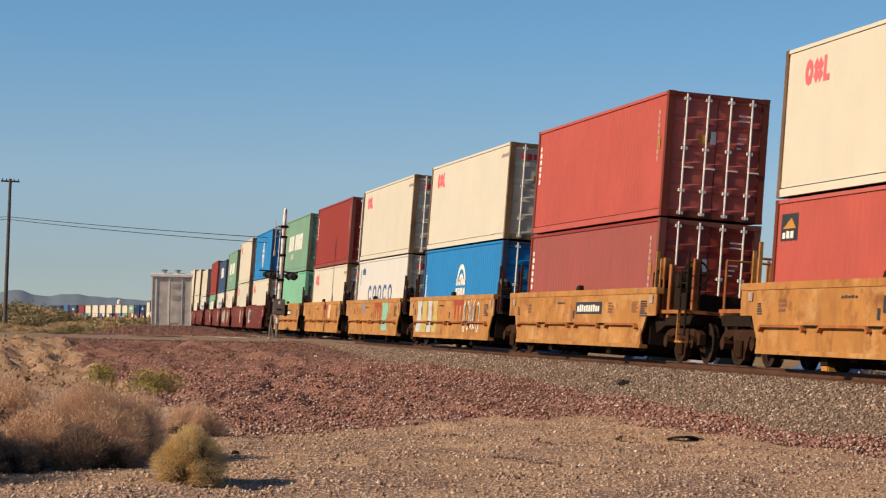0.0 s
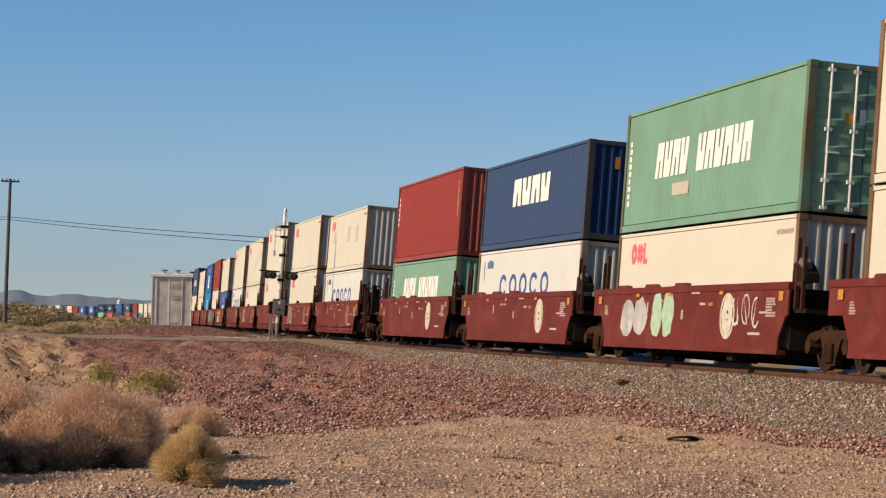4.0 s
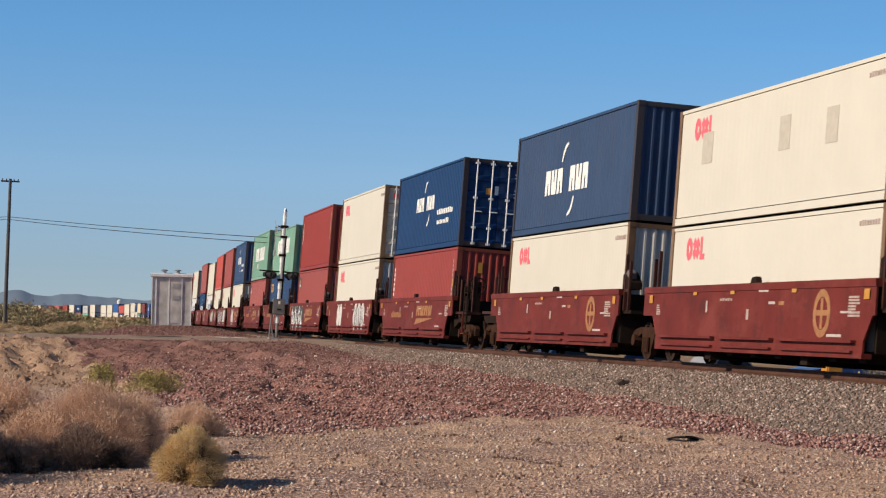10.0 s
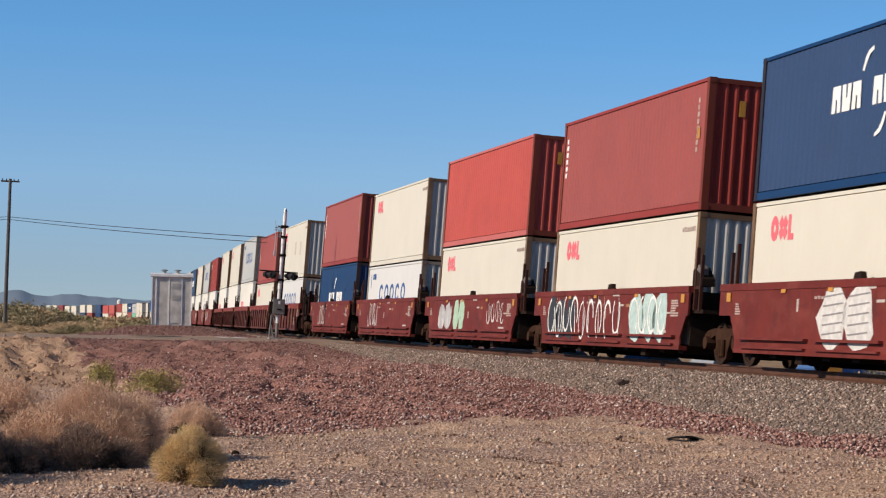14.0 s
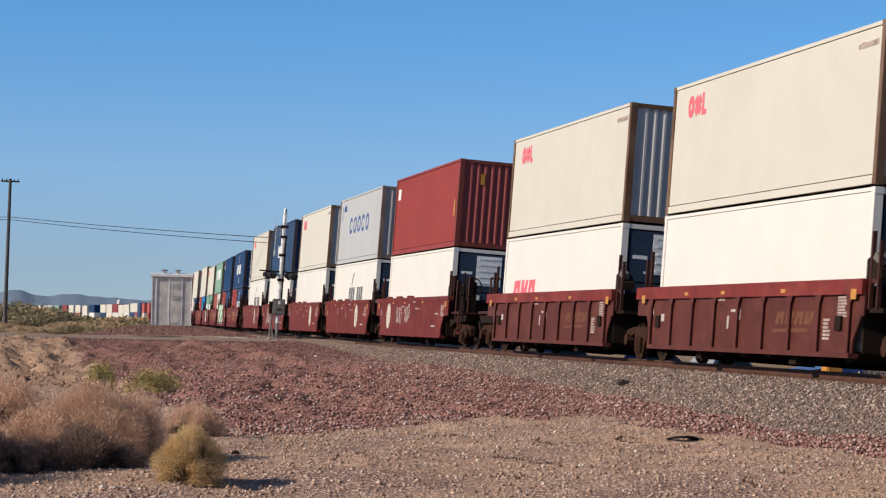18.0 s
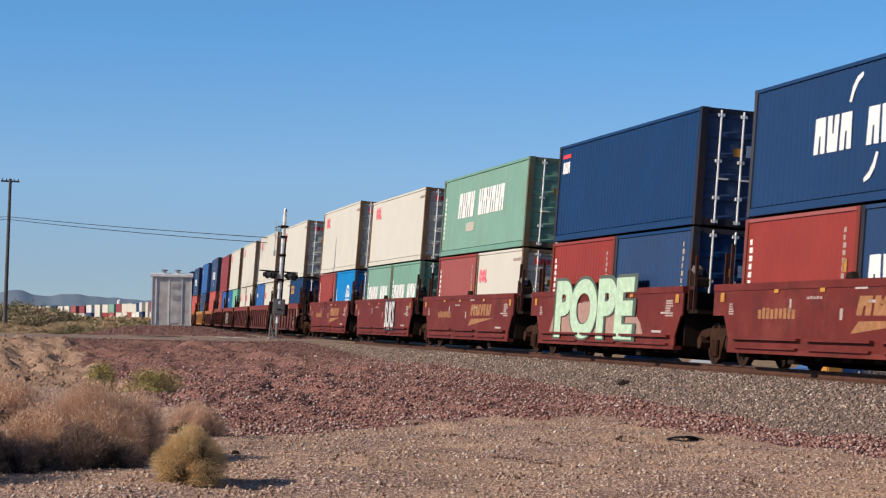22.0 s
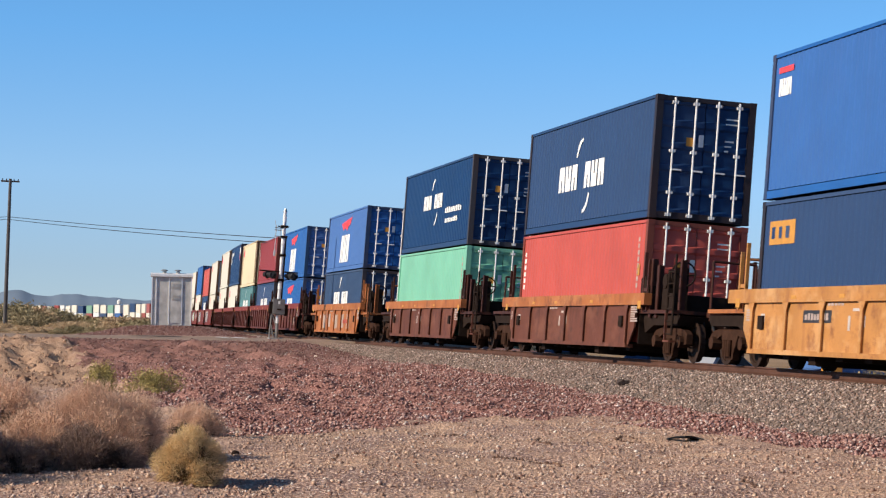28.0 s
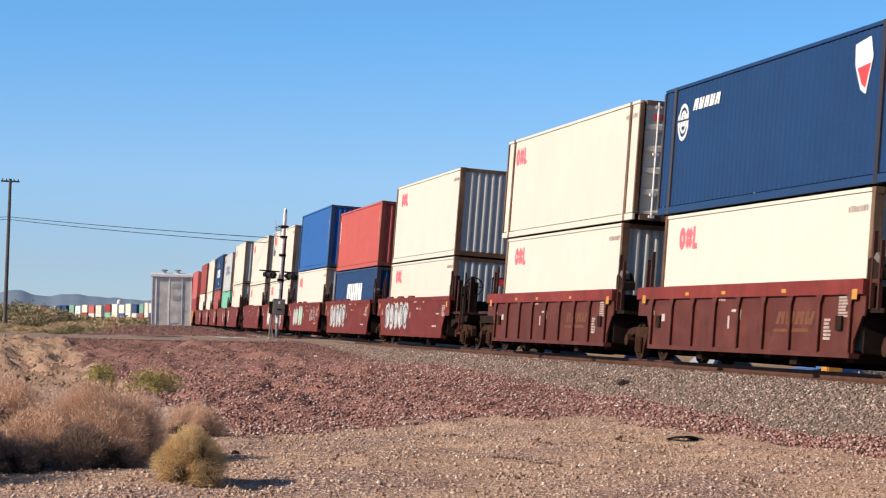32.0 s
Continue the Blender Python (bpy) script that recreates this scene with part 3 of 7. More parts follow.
def container(colour, length, high, end, mark="", tier="upper"):
    """colour: key of PAINTS; length in feet; end: d doors, r ribs, m cooling machine at the leading end; mark: kind of marking."""
    key = (colour, length, high, end, mark)
    h = HIGH if high else LOW
    half = {20: 3.029, 40: 6.096, 45: 6.858}[length]
    if key in BOXES:
        return copy_thing(BOXES[key], Matrix())
    skin = PAINTS[colour]
    c = new("shipping_container")
    BOXES[key] = c
    word, extra = WORDS[colour]
    tagged(c, f"{word} shipping container, {ENDS[end]}, {extra}", "shipping container", "containers on the train")
    post = 6.016 if length == 45 else half - 0.08
    part("frame", shared(("frame", colour, length, high), "frame", lambda: frame_mesh(half, h, post), skin), None, c)
    for sgn in (1, -1):
        part("end_frame", shared(("eframe", colour, length, high, sgn), "end_frame", lambda: end_frame_mesh(half, h, post, sgn), FRAMES.get(colour, skin)), None, c)
    flat = end == "m" or colour == "W"
    for sgn in (-1, 1):
        if flat:
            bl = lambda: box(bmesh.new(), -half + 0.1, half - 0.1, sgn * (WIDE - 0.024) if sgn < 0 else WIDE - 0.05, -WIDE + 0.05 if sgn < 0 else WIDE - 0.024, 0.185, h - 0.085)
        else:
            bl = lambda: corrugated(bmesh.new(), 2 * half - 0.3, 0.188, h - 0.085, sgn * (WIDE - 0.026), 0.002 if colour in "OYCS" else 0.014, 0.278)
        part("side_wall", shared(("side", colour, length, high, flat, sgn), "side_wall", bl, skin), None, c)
    part("roof", shared(("roof", colour, length, high), "roof", lambda: boxed(-half + 0.1, half - 0.1, -WIDE + 0.06, WIDE - 0.06, h - 0.05, h - 0.015), skin), None, c)
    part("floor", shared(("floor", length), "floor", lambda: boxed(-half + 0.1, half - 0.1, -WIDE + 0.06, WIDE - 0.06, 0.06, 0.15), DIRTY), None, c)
    part("end_wall", shared(("back", colour, length, high), "end_wall", lambda: boxed(-half + 0.02, -half + 0.06, -WIDE + 0.16, WIDE - 0.16, 0.16, h - 0.12), skin), None, c)
    if end == "r":
        part("front_wall", shared(("front", colour, length, high), "front_wall", lambda: ribbed_end(half, h), RIB_GREY if colour in "OCS" else skin), None, c)
        if colour in "OYCS":
            part("end_mark", shared(("emark", length, high), "end_mark", lambda: box(box(boxed(half - 0.018, half - 0.012, 0.30, 0.52, h * 0.68, h * 0.76), half - 0.018, half - 0.012, 0.58, 0.72, h * 0.68, h * 0.76), half - 0.018, half - 0.012, 0.78, 0.98, h * 0.68, h * 0.75), SCARLET), None, c, "small red mark on the end wall")
        elif colour in "RNPM":
            part("end_label", shared(("elab", length, high), "end_label", lambda: boxed(half - 0.018, half - 0.010, -0.5, -0.36, h * 0.72, h * 0.84), YELLOW), None, c, "yellow warning label")
    elif end == "d":
        for y0, y1 in ((-WIDE + 0.16, -0.006), (0.006, WIDE - 0.16)):
            door = part("door", shared(("door", colour, length, high, y0 < -0.1), "door", lambda: door_leaf(half, h, y0, y1), END_GREY if colour in "OYCS" else skin), None, c)
            for f in (0.27, 0.76):
                yy = y0 + (y1 - y0) * f
                part("lock_rod", shared(("rod", length, high, round(yy, 2)), "lock_rod", lambda: lock_rod(half, h, yy), ROD), None, door, "zinc-grey lock rod")
        def codes():
            bm = bmesh.new()
            for k, z in enumerate((0.84, 0.80, 0.66, 0.62, 0.58)):
                box(bm, half - 0.03, half - 0.024, 0.50, 0.50 + 0.34 - 0.06 * k, h * z, h * z + 0.035)
            return bm
        ink = GREYINK if colour in "OYCS" else WHITE
        part("code_panel", shared(("codes", length, high, colour in "OYCS"), "code_panel", codes, ink), None, c, "rows of small code bars")
        part("warning_label", shared(("warn", length, high), "warning_label", lambda: boxed(half - 0.032, half - 0.026, -0.44, -0.26, h * 0.60, h * 0.67), YELLOW), None, c, "yellow warning label")
        part("placard", shared(("plac", length, high), "placard", lambda: boxed(half - 0.032, half - 0.026, -0.14, -0.02, h * 0.60, h * 0.70), WHITE), None, c, "small white placard")
        if colour in "OYCS":
            part("end_mark", shared(("dmark", length, high), "end_mark", lambda: code_bars_end(half, h), SCARLET), None, c, "red block mark on the door")
    else:
        part("machine_housing", shared(("mach", length), "machine_housing", lambda: box(box(box(boxed(half - 0.10, half - 0.06, -WIDE + 0.16, WIDE - 0.16, 0.16, h - 0.12), half - 0.06, half - 0.02, -0.95, 0.95, 0.95, 1.25), half - 0.06, half - 0.025, -0.9, -0.2, 0.25, 0.85), half - 0.06, half - 0.03, 0.05, 0.9, 0.22, 0.9), DIRTY), None, c, "dark cooling machine housing")
        part("machine_panel", shared(("mpanel", length), "machine_panel", lambda: box(boxed(half - 0.06, half - 0.015, -1.0, 1.0, 1.50, h - 0.16), half - 0.06, half - 0.02, -1.0, 1.0, 1.12, 1.46), plain_cache("dark_navy_panel", (0.03, 0.05, 0.085))), None, c, "dark navy upper panel")
        part("panel_labels", shared(("mlab", length), "panel_labels", lambda: box(box(boxed(half - 0.012, half - 0.008, -0.92, -0.55, 2.05, 2.14), half - 0.012, half - 0.008, -0.55, -0.25, 1.22, 1.38), half - 0.012, half - 0.008, -0.62, -0.56, 1.7, 1.76), WHITE), None, c, "small white labels")
        part("fan_grille", shared(("grille", length), "fan_grille", lambda: grille(half, h), WHITE), None, c, "white louvred grille")
        part("compressor", shared(("comp", length), "compressor", lambda: box(tube(bmesh.new(), (half - 0.05, -0.6, 0.5), (half - 0.05, 0.1, 0.5), 0.16, 10), half - 0.05, half - 0.01, 0.2, 0.7, 0.35, 0.72), STEEL), None, c, "grey metal compressor")
        part("control_box", shared(("ctrl", length), "control_box", lambda: boxed(half - 0.06, half - 0.0, -0.98, -0.60, 0.55, 0.95), STEEL), None, c, "grey control box")
    markings(c, colour, half, h, mark, length)
    return c


def code_bars_end(half, h):
    bm = bmesh.new()
    for k, (a, w) in enumerate(((-0.86, 0.14), (-0.68, 0.14), (-0.50, 0.10), (-0.36, 0.12))):
        box(bm, half - 0.03, half - 0.024, a, a + w, h * 0.83, h * 0.89)
    return bm


def grille(half, h):
    bm = boxed(half - 0.055, half + 0.0, -0.42, 0.42, 1.70, h - 0.22)
    for k in range(5):
        z = 1.62 + k * 0.2
        box(bm, half + 0.0, half + 0.012, -0.34, 0.34, z + 0.14, z + 0.19)
    return bm


def markings(c, colour, half, h, mark, length):
    y = -WIDE + 0.019
    long = length > 20

    def put(name, key, build, material, label=""):
        part(name, shared((key, colour, length, h, mark), name, build, material), None, c, label)
    def row(key, a0, a1, z0, z1, n, material, label, gap=0.15, lean=0.0, skip=()):
        p = (a1 - a0) / n
        for i in range(n):
            if i not in skip:
                put("block_mark", (key, i), lambda: mark_blocks(bmesh.new(), a0 + i * p, a0 + (i + 1) * p, z0, z1, 1, y, gap, lean, True, (), i % 2), material, label)
    if colour in "OY" and mark != "bare":
        put("blossom_mark", "blossom", lambda: mark_blossom(bmesh.new(), -half + (1.65 if long else 0.85), h * 0.81 if long else h * 0.72, 0.88 if long else 0.75, y), PINKRED, "pink-red painted mark")
        put("code_bars", "ob", lambda: code_bars(bmesh.new(), half - 1.25, half - 0.3, h * 0.86, h * 0.90, 8, y), FADED, "faded code bars")
    if mark == "patch":
        for i, (a, w, z) in enumerate(((-4.4, 0.7, 1.3), (0.4, 0.6, 1.25), (2.9, 0.6, 1.2))):
            put("patch", ("patch", i), lambda: boxed(a, a + w, y, y + 0.004, z, z + 0.68), PATCH, "grey touched-up paint patch")
    if colour in "CS":
        a0, a1, z0, z1 = (-3.0, 2.9, 1.25, 1.98) if colour == "S" else (-3.3, 2.9, 1.18, 1.86)
        for i in range(5):
            k = (a1 - a0) / 5
            put("ring_mark", ("ring", i), lambda: mark_rings(bmesh.new(), a0 + i * k, a0 + (i + 1) * k, z0, z1, 1, y, i in (0, 3)), BLUEINK, "large blue ring mark")
        put("flag_mark", "flag", lambda: box(code_bars(bmesh.new(), -half + 1.2, -half + 2.0, h * 0.80, h * 0.90, 4, y), -half + 0.75, -half + 0.82, y, y + 0.004, h * 0.66, h * 0.88), BLUEINK, "small blue mark")
    if colour in "NKE" and mark == "cma":
        row("blocks", -2.6, 1.9, 1.02, 1.70, 7, WHITE, "white block mark", 0.13, 0, (3,))
        put("swoosh_mark", "swoosh", lambda: mark_swoosh(mark_swoosh(bmesh.new(), -0.7, 2.12, 0.52, y, True), 0.3, 0.62, 0.52, y, False), WHITE, "white swoosh marks")
    if colour in "NKE" and mark == "eco":
        row("blocks", -2.2, 1.2, 1.42, 1.92, 7, WHITE, "white block mark", 0.13, 0, (3,))
        put("swoosh_mark", "swoosh", lambda: mark_swoosh(mark_swoosh(bmesh.new(), -0.6, 2.28, 0.42, y, True), 0.2, 1.05, 0.42, y, False), WHITE, "white swoosh marks")
        put("small_marks", "small", lambda: code_bars(code_bars(bmesh.new(), 1.8, 4.6, 1.18, 1.38, 9, y), 1.9, 4.0, 0.85, 1.02, 8, y, False, 4), WHITE, "two lines of small white bars")
    if mark == "yellow":
        put("yellow_mark", "ymark", lambda: boxed(-half + 0.45, -half + 1.85, y, y + 0.004, h * 0.70, h * 0.86), YELLOW, "yellow plate mark")
        for i, (u, w) in enumerate(((0.58, 0.18), (0.98, 0.16), (1.35, 0.20))):
            put("plate_shape", ("yms", i), lambda: boxed(-half + u, -half + u + w, y - 0.003, y + 0.001, h * 0.74, h * 0.82), PAINTS["N"], "navy shape on the plate")
    if mark == "tag":
        row("tagm", -half + 0.55, -half + 1.35, h * 0.70, h * 0.79, 3, WHITE, "small white block mark", 0.1)
    if mark == "whitebox":
        row("wmark", -2.2, 2.2, 1.2, 2.0, 4, WHITE, "white block mark", 0.10)
    if mark == "apl":
        put("wing_mark", "wing", lambda: slab(bmesh.new(), [(-1.75, 2.12), (1.45, 2.32), (0.85, 1.98), (0.35, 1.94), (0.05, 1.74), (-0.35, 1.90), (-1.15, 1.82)], y, y + 0.004), SCARLET, "red wing mark")
        row("ablk", -1.7, 1.0, 0.38, 1.58, 3, WHITE, "tall white block mark", 0.10, 0.20)
    if mark == "aplsmall":
        put("wing_mark", "wing", lambda: box(bmesh.new(), -half + 0.35, -half + 1.15, y, y + 0.004, h * 0.86, h * 0.90), SCARLET, "small red mark")
        put("block_marks", "ablk", lambda: mark_blocks(bmesh.new(), -half + 0.4, -half + 1.1, h * 0.70, h * 0.82, 3, y, 0.05), WHITE, "small white block mark")
    if mark == "cmablue":
        put("swoosh_mark", "cb", lambda: mark_swoosh(bmesh.new(), -0.5, 2.2, 0.6, y, True), GREYINK, "dark grey swoosh mark")
        row("cb2", -1.4, 2.6, 1.30, 1.85, 7, GREYINK, "dark grey block mark", 0.2, 0, (3,))
    if mark == "reddish":
        row("rm", -4.9, -2.3, 1.22, 1.65, 3, PINKRED, "pink-red painted mark", 0.12, 0.12)
    if mark == "shield":
        put("shield_mark", "sh", lambda: slab(bmesh.new(), [(half - 2.2, 2.6), (half - 1.5, 2.68), (half - 1.35, 2.3), (half - 1.6, 1.65), (half - 1.85, 1.75), (half - 2.15, 2.2)], y, y + 0.004), WHITE, "white shield mark")
        put("shield_band", "sh2", lambda: slab(bmesh.new(), [(half - 2.05, 2.15), (half - 1.42, 2.2), (half - 1.62, 1.75), (half - 1.82, 1.85)], y - 0.002, y + 0.002), SCARLET, "red shield band")
        put("block_marks", "sh3", lambda: mark_blocks(mark_globe(bmesh.new(), -half + 1.5, 2.05, 0.42, y), -half + 2.15, -half + 4.0, 2.25, 2.5, 5, y, 0.2, 0.1), WHITE, "white globe and block marks")
    if colour == "L":
        a = 0.2 if long else 0.9
        put("globe_mark", "globe", lambda: mark_globe(bmesh.new(), a, h * 0.52, 0.8 if long else 0.65, y), WHITE, "white globe mark")
        put("code_bars", "lb", lambda: code_bars(bmesh.new(), -half + 0.35, -half + 0.55, h * 0.30, h * 0.72, 12, y, True), WHITE, "upright row of white code bars")
    if colour == "G":
        if long:
            row("gm", -3.6, 3.0, 1.18, 2.0, 11, WHITE, "bold white block mark", 0.10, 0.10, (4,))
            put("patch", "gp", lambda: boxed(-2.2, -1.0, y, y + 0.004, 0.72, 1.0), PATCH if mark != "dull" else PAINTS["T"], "repainted patch")
        else:
            row("gm", -2.4, 2.2, 1.3, 1.8, 8, WHITE, "bold white block mark", 0.14, 0.08, (4,))
        put("code_bars", "gb", lambda: code_bars(bmesh.new(), -half + 0.35, -half + 0.58, h * 0.22, h * 0.78, 9, y, True, 7), WHITE, "upright row of white code bars")
    if colour in "RPM" and mark == "":
        put("code_bars", "rb", lambda: code_bars(bmesh.new(), -half + 0.30, -half + 0.52, h * 0.48, h * 0.86, 6, y, True, 3), WHITE, "upright row of white code bars")
        put("small_codes", "rs", lambda: code_bars(bmesh.new(), half - 0.75, half - 0.6, h * 0.45, h * 0.88, 8, y, True, 5), FADED, "faded code bars")
        put("yellow_label", "ry", lambda: boxed(half - 0.72, half - 0.52, y, y + 0.004, h * 0.55, h * 0.64), YELLOW, "yellow label")
    if colour in "RP" and mark == "box":
        put("badge", "bd", lambda: boxed(-half + 0.35, -half + 1.25, y, y + 0.003, h * 0.72, h * 0.90), BLACKS, "black and yellow badge")
        put("badge_flash", "bd2", lambda: slab(bmesh.new(), [(-half + 0.45, h * 0.80), (-half + 0.9, h * 0.87), (-half + 1.15, h * 0.80)], y - 0.003, y + 0.001), YELLOW, "yellow badge shape")
        put("badge_text", "bd3", lambda: code_bars(bmesh.new(), -half + 0.45, -half + 1.1, h * 0.735, h * 0.785, 3, y - 0.003), WHITE, "white badge shape")
    if colour == "R" and mark == "square":
        put("white_square", "sq", lambda: boxed(-half + 0.45, -half + 1.0, y, y + 0.004, h * 0.72, h * 0.86), WHITE, "white square mark")
        put("yellow_label", "ry", lambda: boxed(half - 0.72, half - 0.52, y, y + 0.004, h * 0.35, h * 0.55), YELLOW, "yellow label")
    if colour in "TNA" and mark == "":
        put("small_codes", "tn", lambda: code_bars(bmesh.new(), half - 0.75, half - 0.6, h * 0.40, h * 0.90, 8, y, True, 9), FADED, "faded code bars")


# ---- well wagons ----
def wheel_mesh():
    return turned(bmesh.new(), [(0.05, -0.09), (0.13, -0.09), (0.15, -0.05), (0.36, -0.035), (0.37, -0.07), (0.42, -0.07), (0.425, 0.03), (0.45, 0.045), (0.45, 0.07), (0.37, 0.07), (0.36, 0.03), (0.14, 0.02), (0.12, 0.08), (0.05, 0.08)], 20)


def side_frame():
    bm = bmesh.new()
    slab(bm, [(-1.22, 0.38), (-1.22, 0.60), (-1.05, 0.68), (-0.62, 0.74), (0.62, 0.74), (1.05, 0.68), (1.22, 0.60), (1.22, 0.38), (0.92, 0.36), (0.80, 0.52), (0.52, 0.60), (0.30, 0.24), (0.26, 0.10), (-0.26, 0.10), (-0.30, 0.24), (-0.52, 0.60), (-0.80, 0.52), (-0.92, 0.36)], -0.07, 0.07)
    for x in (-0.92, 0.92):
        tube(bm, (x, -0.16, 0.43), (x, 0.05, 0.43), 0.14, 10)
    for x in (-0.14, 0.0, 0.14):
        tube(bm, (x, -0.11, 0.16), (x, -0.11, 0.50), 0.055, 8)
    return bm


def bogie(car, x):
    t = part("truck", shared(("bolster",), "truck", lambda: box(boxed(-0.22, 0.22, -1.05, 1.05, 0.40, 0.66), -0.5, 0.5, -0.4, 0.4, 0.62, 0.82), DIRTY), None, car, "dusty cast-steel wheel truck")
    place(t, Matrix.Translation((x, 0, 0)))
    for y in (-1.02, 1.02):
        place(part("side_frame", shared(("sframe",), "side_frame", side_frame, TRUCK), None, t), Matrix.Translation((0, y, 0)) @ Matrix.Rotation(0 if y < 0 else math.pi, 4, "Z"))
    for dx in (-0.92, 0.92):
        part_ax = part("axle", shared(("axle",), "axle", lambda: tube(bmesh.new(), (0, -0.95, 0), (0, 0.95, 0), 0.085, 10), DIRTY), None, t)
        place(part_ax, Matrix.Translation((dx, 0, 0.43)))
        for y in (-0.75, 0.75):
            place(part("wheel", shared(("wheel",), "wheel", wheel_mesh, WHEEL), None, t), Matrix.Translation((dx, y, 0.43)) @ Matrix.Rotation(math.pi if y < 0 else 0, 4, "Z"))
    return t


def lettering(body, size, material, parent, name, label, m, fat=0.028):
    cu = bpy.data.curves.new(name, "FONT")
    cu.body, cu.size, cu.extrude, cu.offset, cu.align_x = body, size, 0.002, fat * size, "CENTER"
    tmp = bpy.data.objects.new(name, cu)
    scene.collection.objects.link(tmp)
    me = bpy.data.meshes.new_from_object(tmp.evaluated_get(bpy.context.evaluated_depsgraph_get()))
    bpy.data.objects.remove(tmp)
    me.materials.append(material)
    ob = part(name, me, None, parent, label)
    ob.matrix_basis = m
    return ob


WAGONS = {}
STYLE_WORDS = {
    "yellow": "rust-streaked yellow well wagon with smooth sides", "disc": "oxide-red well wagon with a white disc mark", "ledge": "oxide-red well wagon with a stepped lower ledge",
    "ledgedisc": "oxide-red well wagon with a faded gold disc mark", "ribs": "dark brown ribbed well wagon with a red top chord", "redribs": "orange-red ribbed single well wagon", "yellowribs": "yellow ribbed single well wagon",
    "brownribs": "dark brown ribbed single well wagon", "orangeribs": "rusty orange ribbed single well wagon", "grey": "graffiti-covered maroon well wagon with smooth sides",
}


def wagon(style, front, back, art="", reach=0.0):
    """One well: front and back say whether that end is a coupled end (True) or a joint shared with the next well."""
    key = (style, front, back, art, reach)
    if key in WAGONS:
        return copy_thing(WAGONS[key], Matrix())
    car = new("well_wagon")
    WAGONS[key] = car
    tagged(car, STYLE_WORDS[style] + (", graffiti" if art else ""), "freight wagon", "wagons of the train")
    ribs = "ribs" in style
    single = style in ("redribs", "yellowribs", "brownribs", "orangeribs")
    skin = WELLS[{"yellow": "yellow", "disc": "red", "ledge": "red", "ledgedisc": "red", "ribs": "dark", "redribs": "brown", "yellowribs": "yellow", "brownribs": "rusty", "orangeribs": "orange", "grey": "red"}[style]]
    chord = WELLS[{"yellow": "yellow", "ribs": "chord", "redribs": "orange", "yellowribs": "yellow", "brownribs": "orange", "orangeribs": "orange"}.get(style, "red")]
    top = 1.62 if not single else 1.50
    e = 7.05 + reach                                       # half length of the side
    ef = e if front or single else 6.45                    # a joint's leading end is cut back
    lo = 6.0 + reach - (0.25 if single else 0.0)
    notch = 0.98
    y = -1.46 if not ribs else -1.415
    poly = [(-e, notch), (-lo - 0.35, notch), (-lo, 0.52), (-lo, 0.27), (lo, 0.27), (lo, 0.52), (lo + 0.35, notch), (ef, notch), (ef, top - 0.06), (-e, top - 0.06)]
    if single:
        poly = [(-lo, 0.27), (lo, 0.27), (lo + 0.45, 0.72), (lo + 0.45, top - 0.06), (-lo - 0.45, top - 0.06), (-lo - 0.45, 0.72)]
    k = (style, reach, ef)
    for sgn in (1, -1):
        def side():
            bm = bmesh.new()
            slab(bm, poly, sgn * y, sgn * (y + 0.035))
            if style in ("yellow", "disc", "grey"):          # the folded-in lower edge
                slab(bm, [(-lo + 0.05, 0.24), (lo - 0.05, 0.24), (lo - 0.05, 0.40), (-lo + 0.05, 0.40)], sgn * (y + 0.04), sgn * (y + 0.09))
            return bm
        part("side_plate", shared(("wside", k, sgn), "side_plate", side, skin), None, car)
        hi = 0.14 if not ribs else 0.27
        part("top_chord", shared(("chord", k, sgn), "top_chord", lambda: boxed(-e, ef, min(sgn * -1.48, sgn * -1.30), max(sgn * -1.48, sgn * -1.30), top - hi, top), chord), None, car)
        part("bottom_chord", shared(("bchord", k, sgn), "bottom_chord", lambda: boxed(-lo, lo, min(sgn * -1.47, sgn * -1.28), max(sgn * -1.47, sgn * -1.28), 0.24, 0.33), skin if style != "ribs" else WELLS["dark"]), None, car)
        if style == "yellow":
            for i, (a, b) in enumerate(((-lo + 0.3, -3.3), (-2.6, -0.2), (0.4, 2.6), (3.2, lo - 0.2))):
                part("ledge", shared(("yledge", sgn, i), "ledge", lambda: slab(bmesh.new(), [(a, 0.70), (a + 0.12, 0.80), (b - 0.12, 0.80), (b, 0.70), (b - 0.05, 0.66), (b - 0.16, 0.75), (a + 0.16, 0.75), (a + 0.05, 0.66)], min(sgn * -1.56, sgn * -1.46), max(sgn * -1.56, sgn * -1.46)), WELLS["orange"]), None, car, "narrow step ledge")
        if style.startswith("ledge"):
            def ledge():
                bm = bmesh.new()
                for a, b in ((-lo + 0.4, -1.9), (-1.5, 1.6), (2.0, lo - 0.3)):
                    box(bm, a, b, min(sgn * -1.56, sgn * -1.46), max(sgn * -1.56, sgn * -1.46), 0.50, 0.55)
                    box(bm, a + 0.1, b - 0.1, min(sgn * -1.53, sgn * -1.46), max(sgn * -1.53, sgn * -1.46), 0.33, 0.37)
                return bm
            part("ledge", shared(("ledge", k, sgn), "ledge", ledge, skin), None, car)
    if ribs:
        n = 9 if not single else 7
        rib = shared(("rib", style), "rib", lambda: slab(slab(bmesh.new(), [(-0.035, 0.30), (0.035, 0.30), (0.035, top - 0.1), (-0.035, top - 0.1)], -1.47, -1.40), [(-0.06, 0.30), (0.06, 0.30), (0.06, top - 0.44), (0.16, top - 0.27), (0.16, top - 0.2), (-0.16, top - 0.2), (-0.16, top - 0.27), (-0.06, top - 0.44)], -1.475, -1.455), skin)
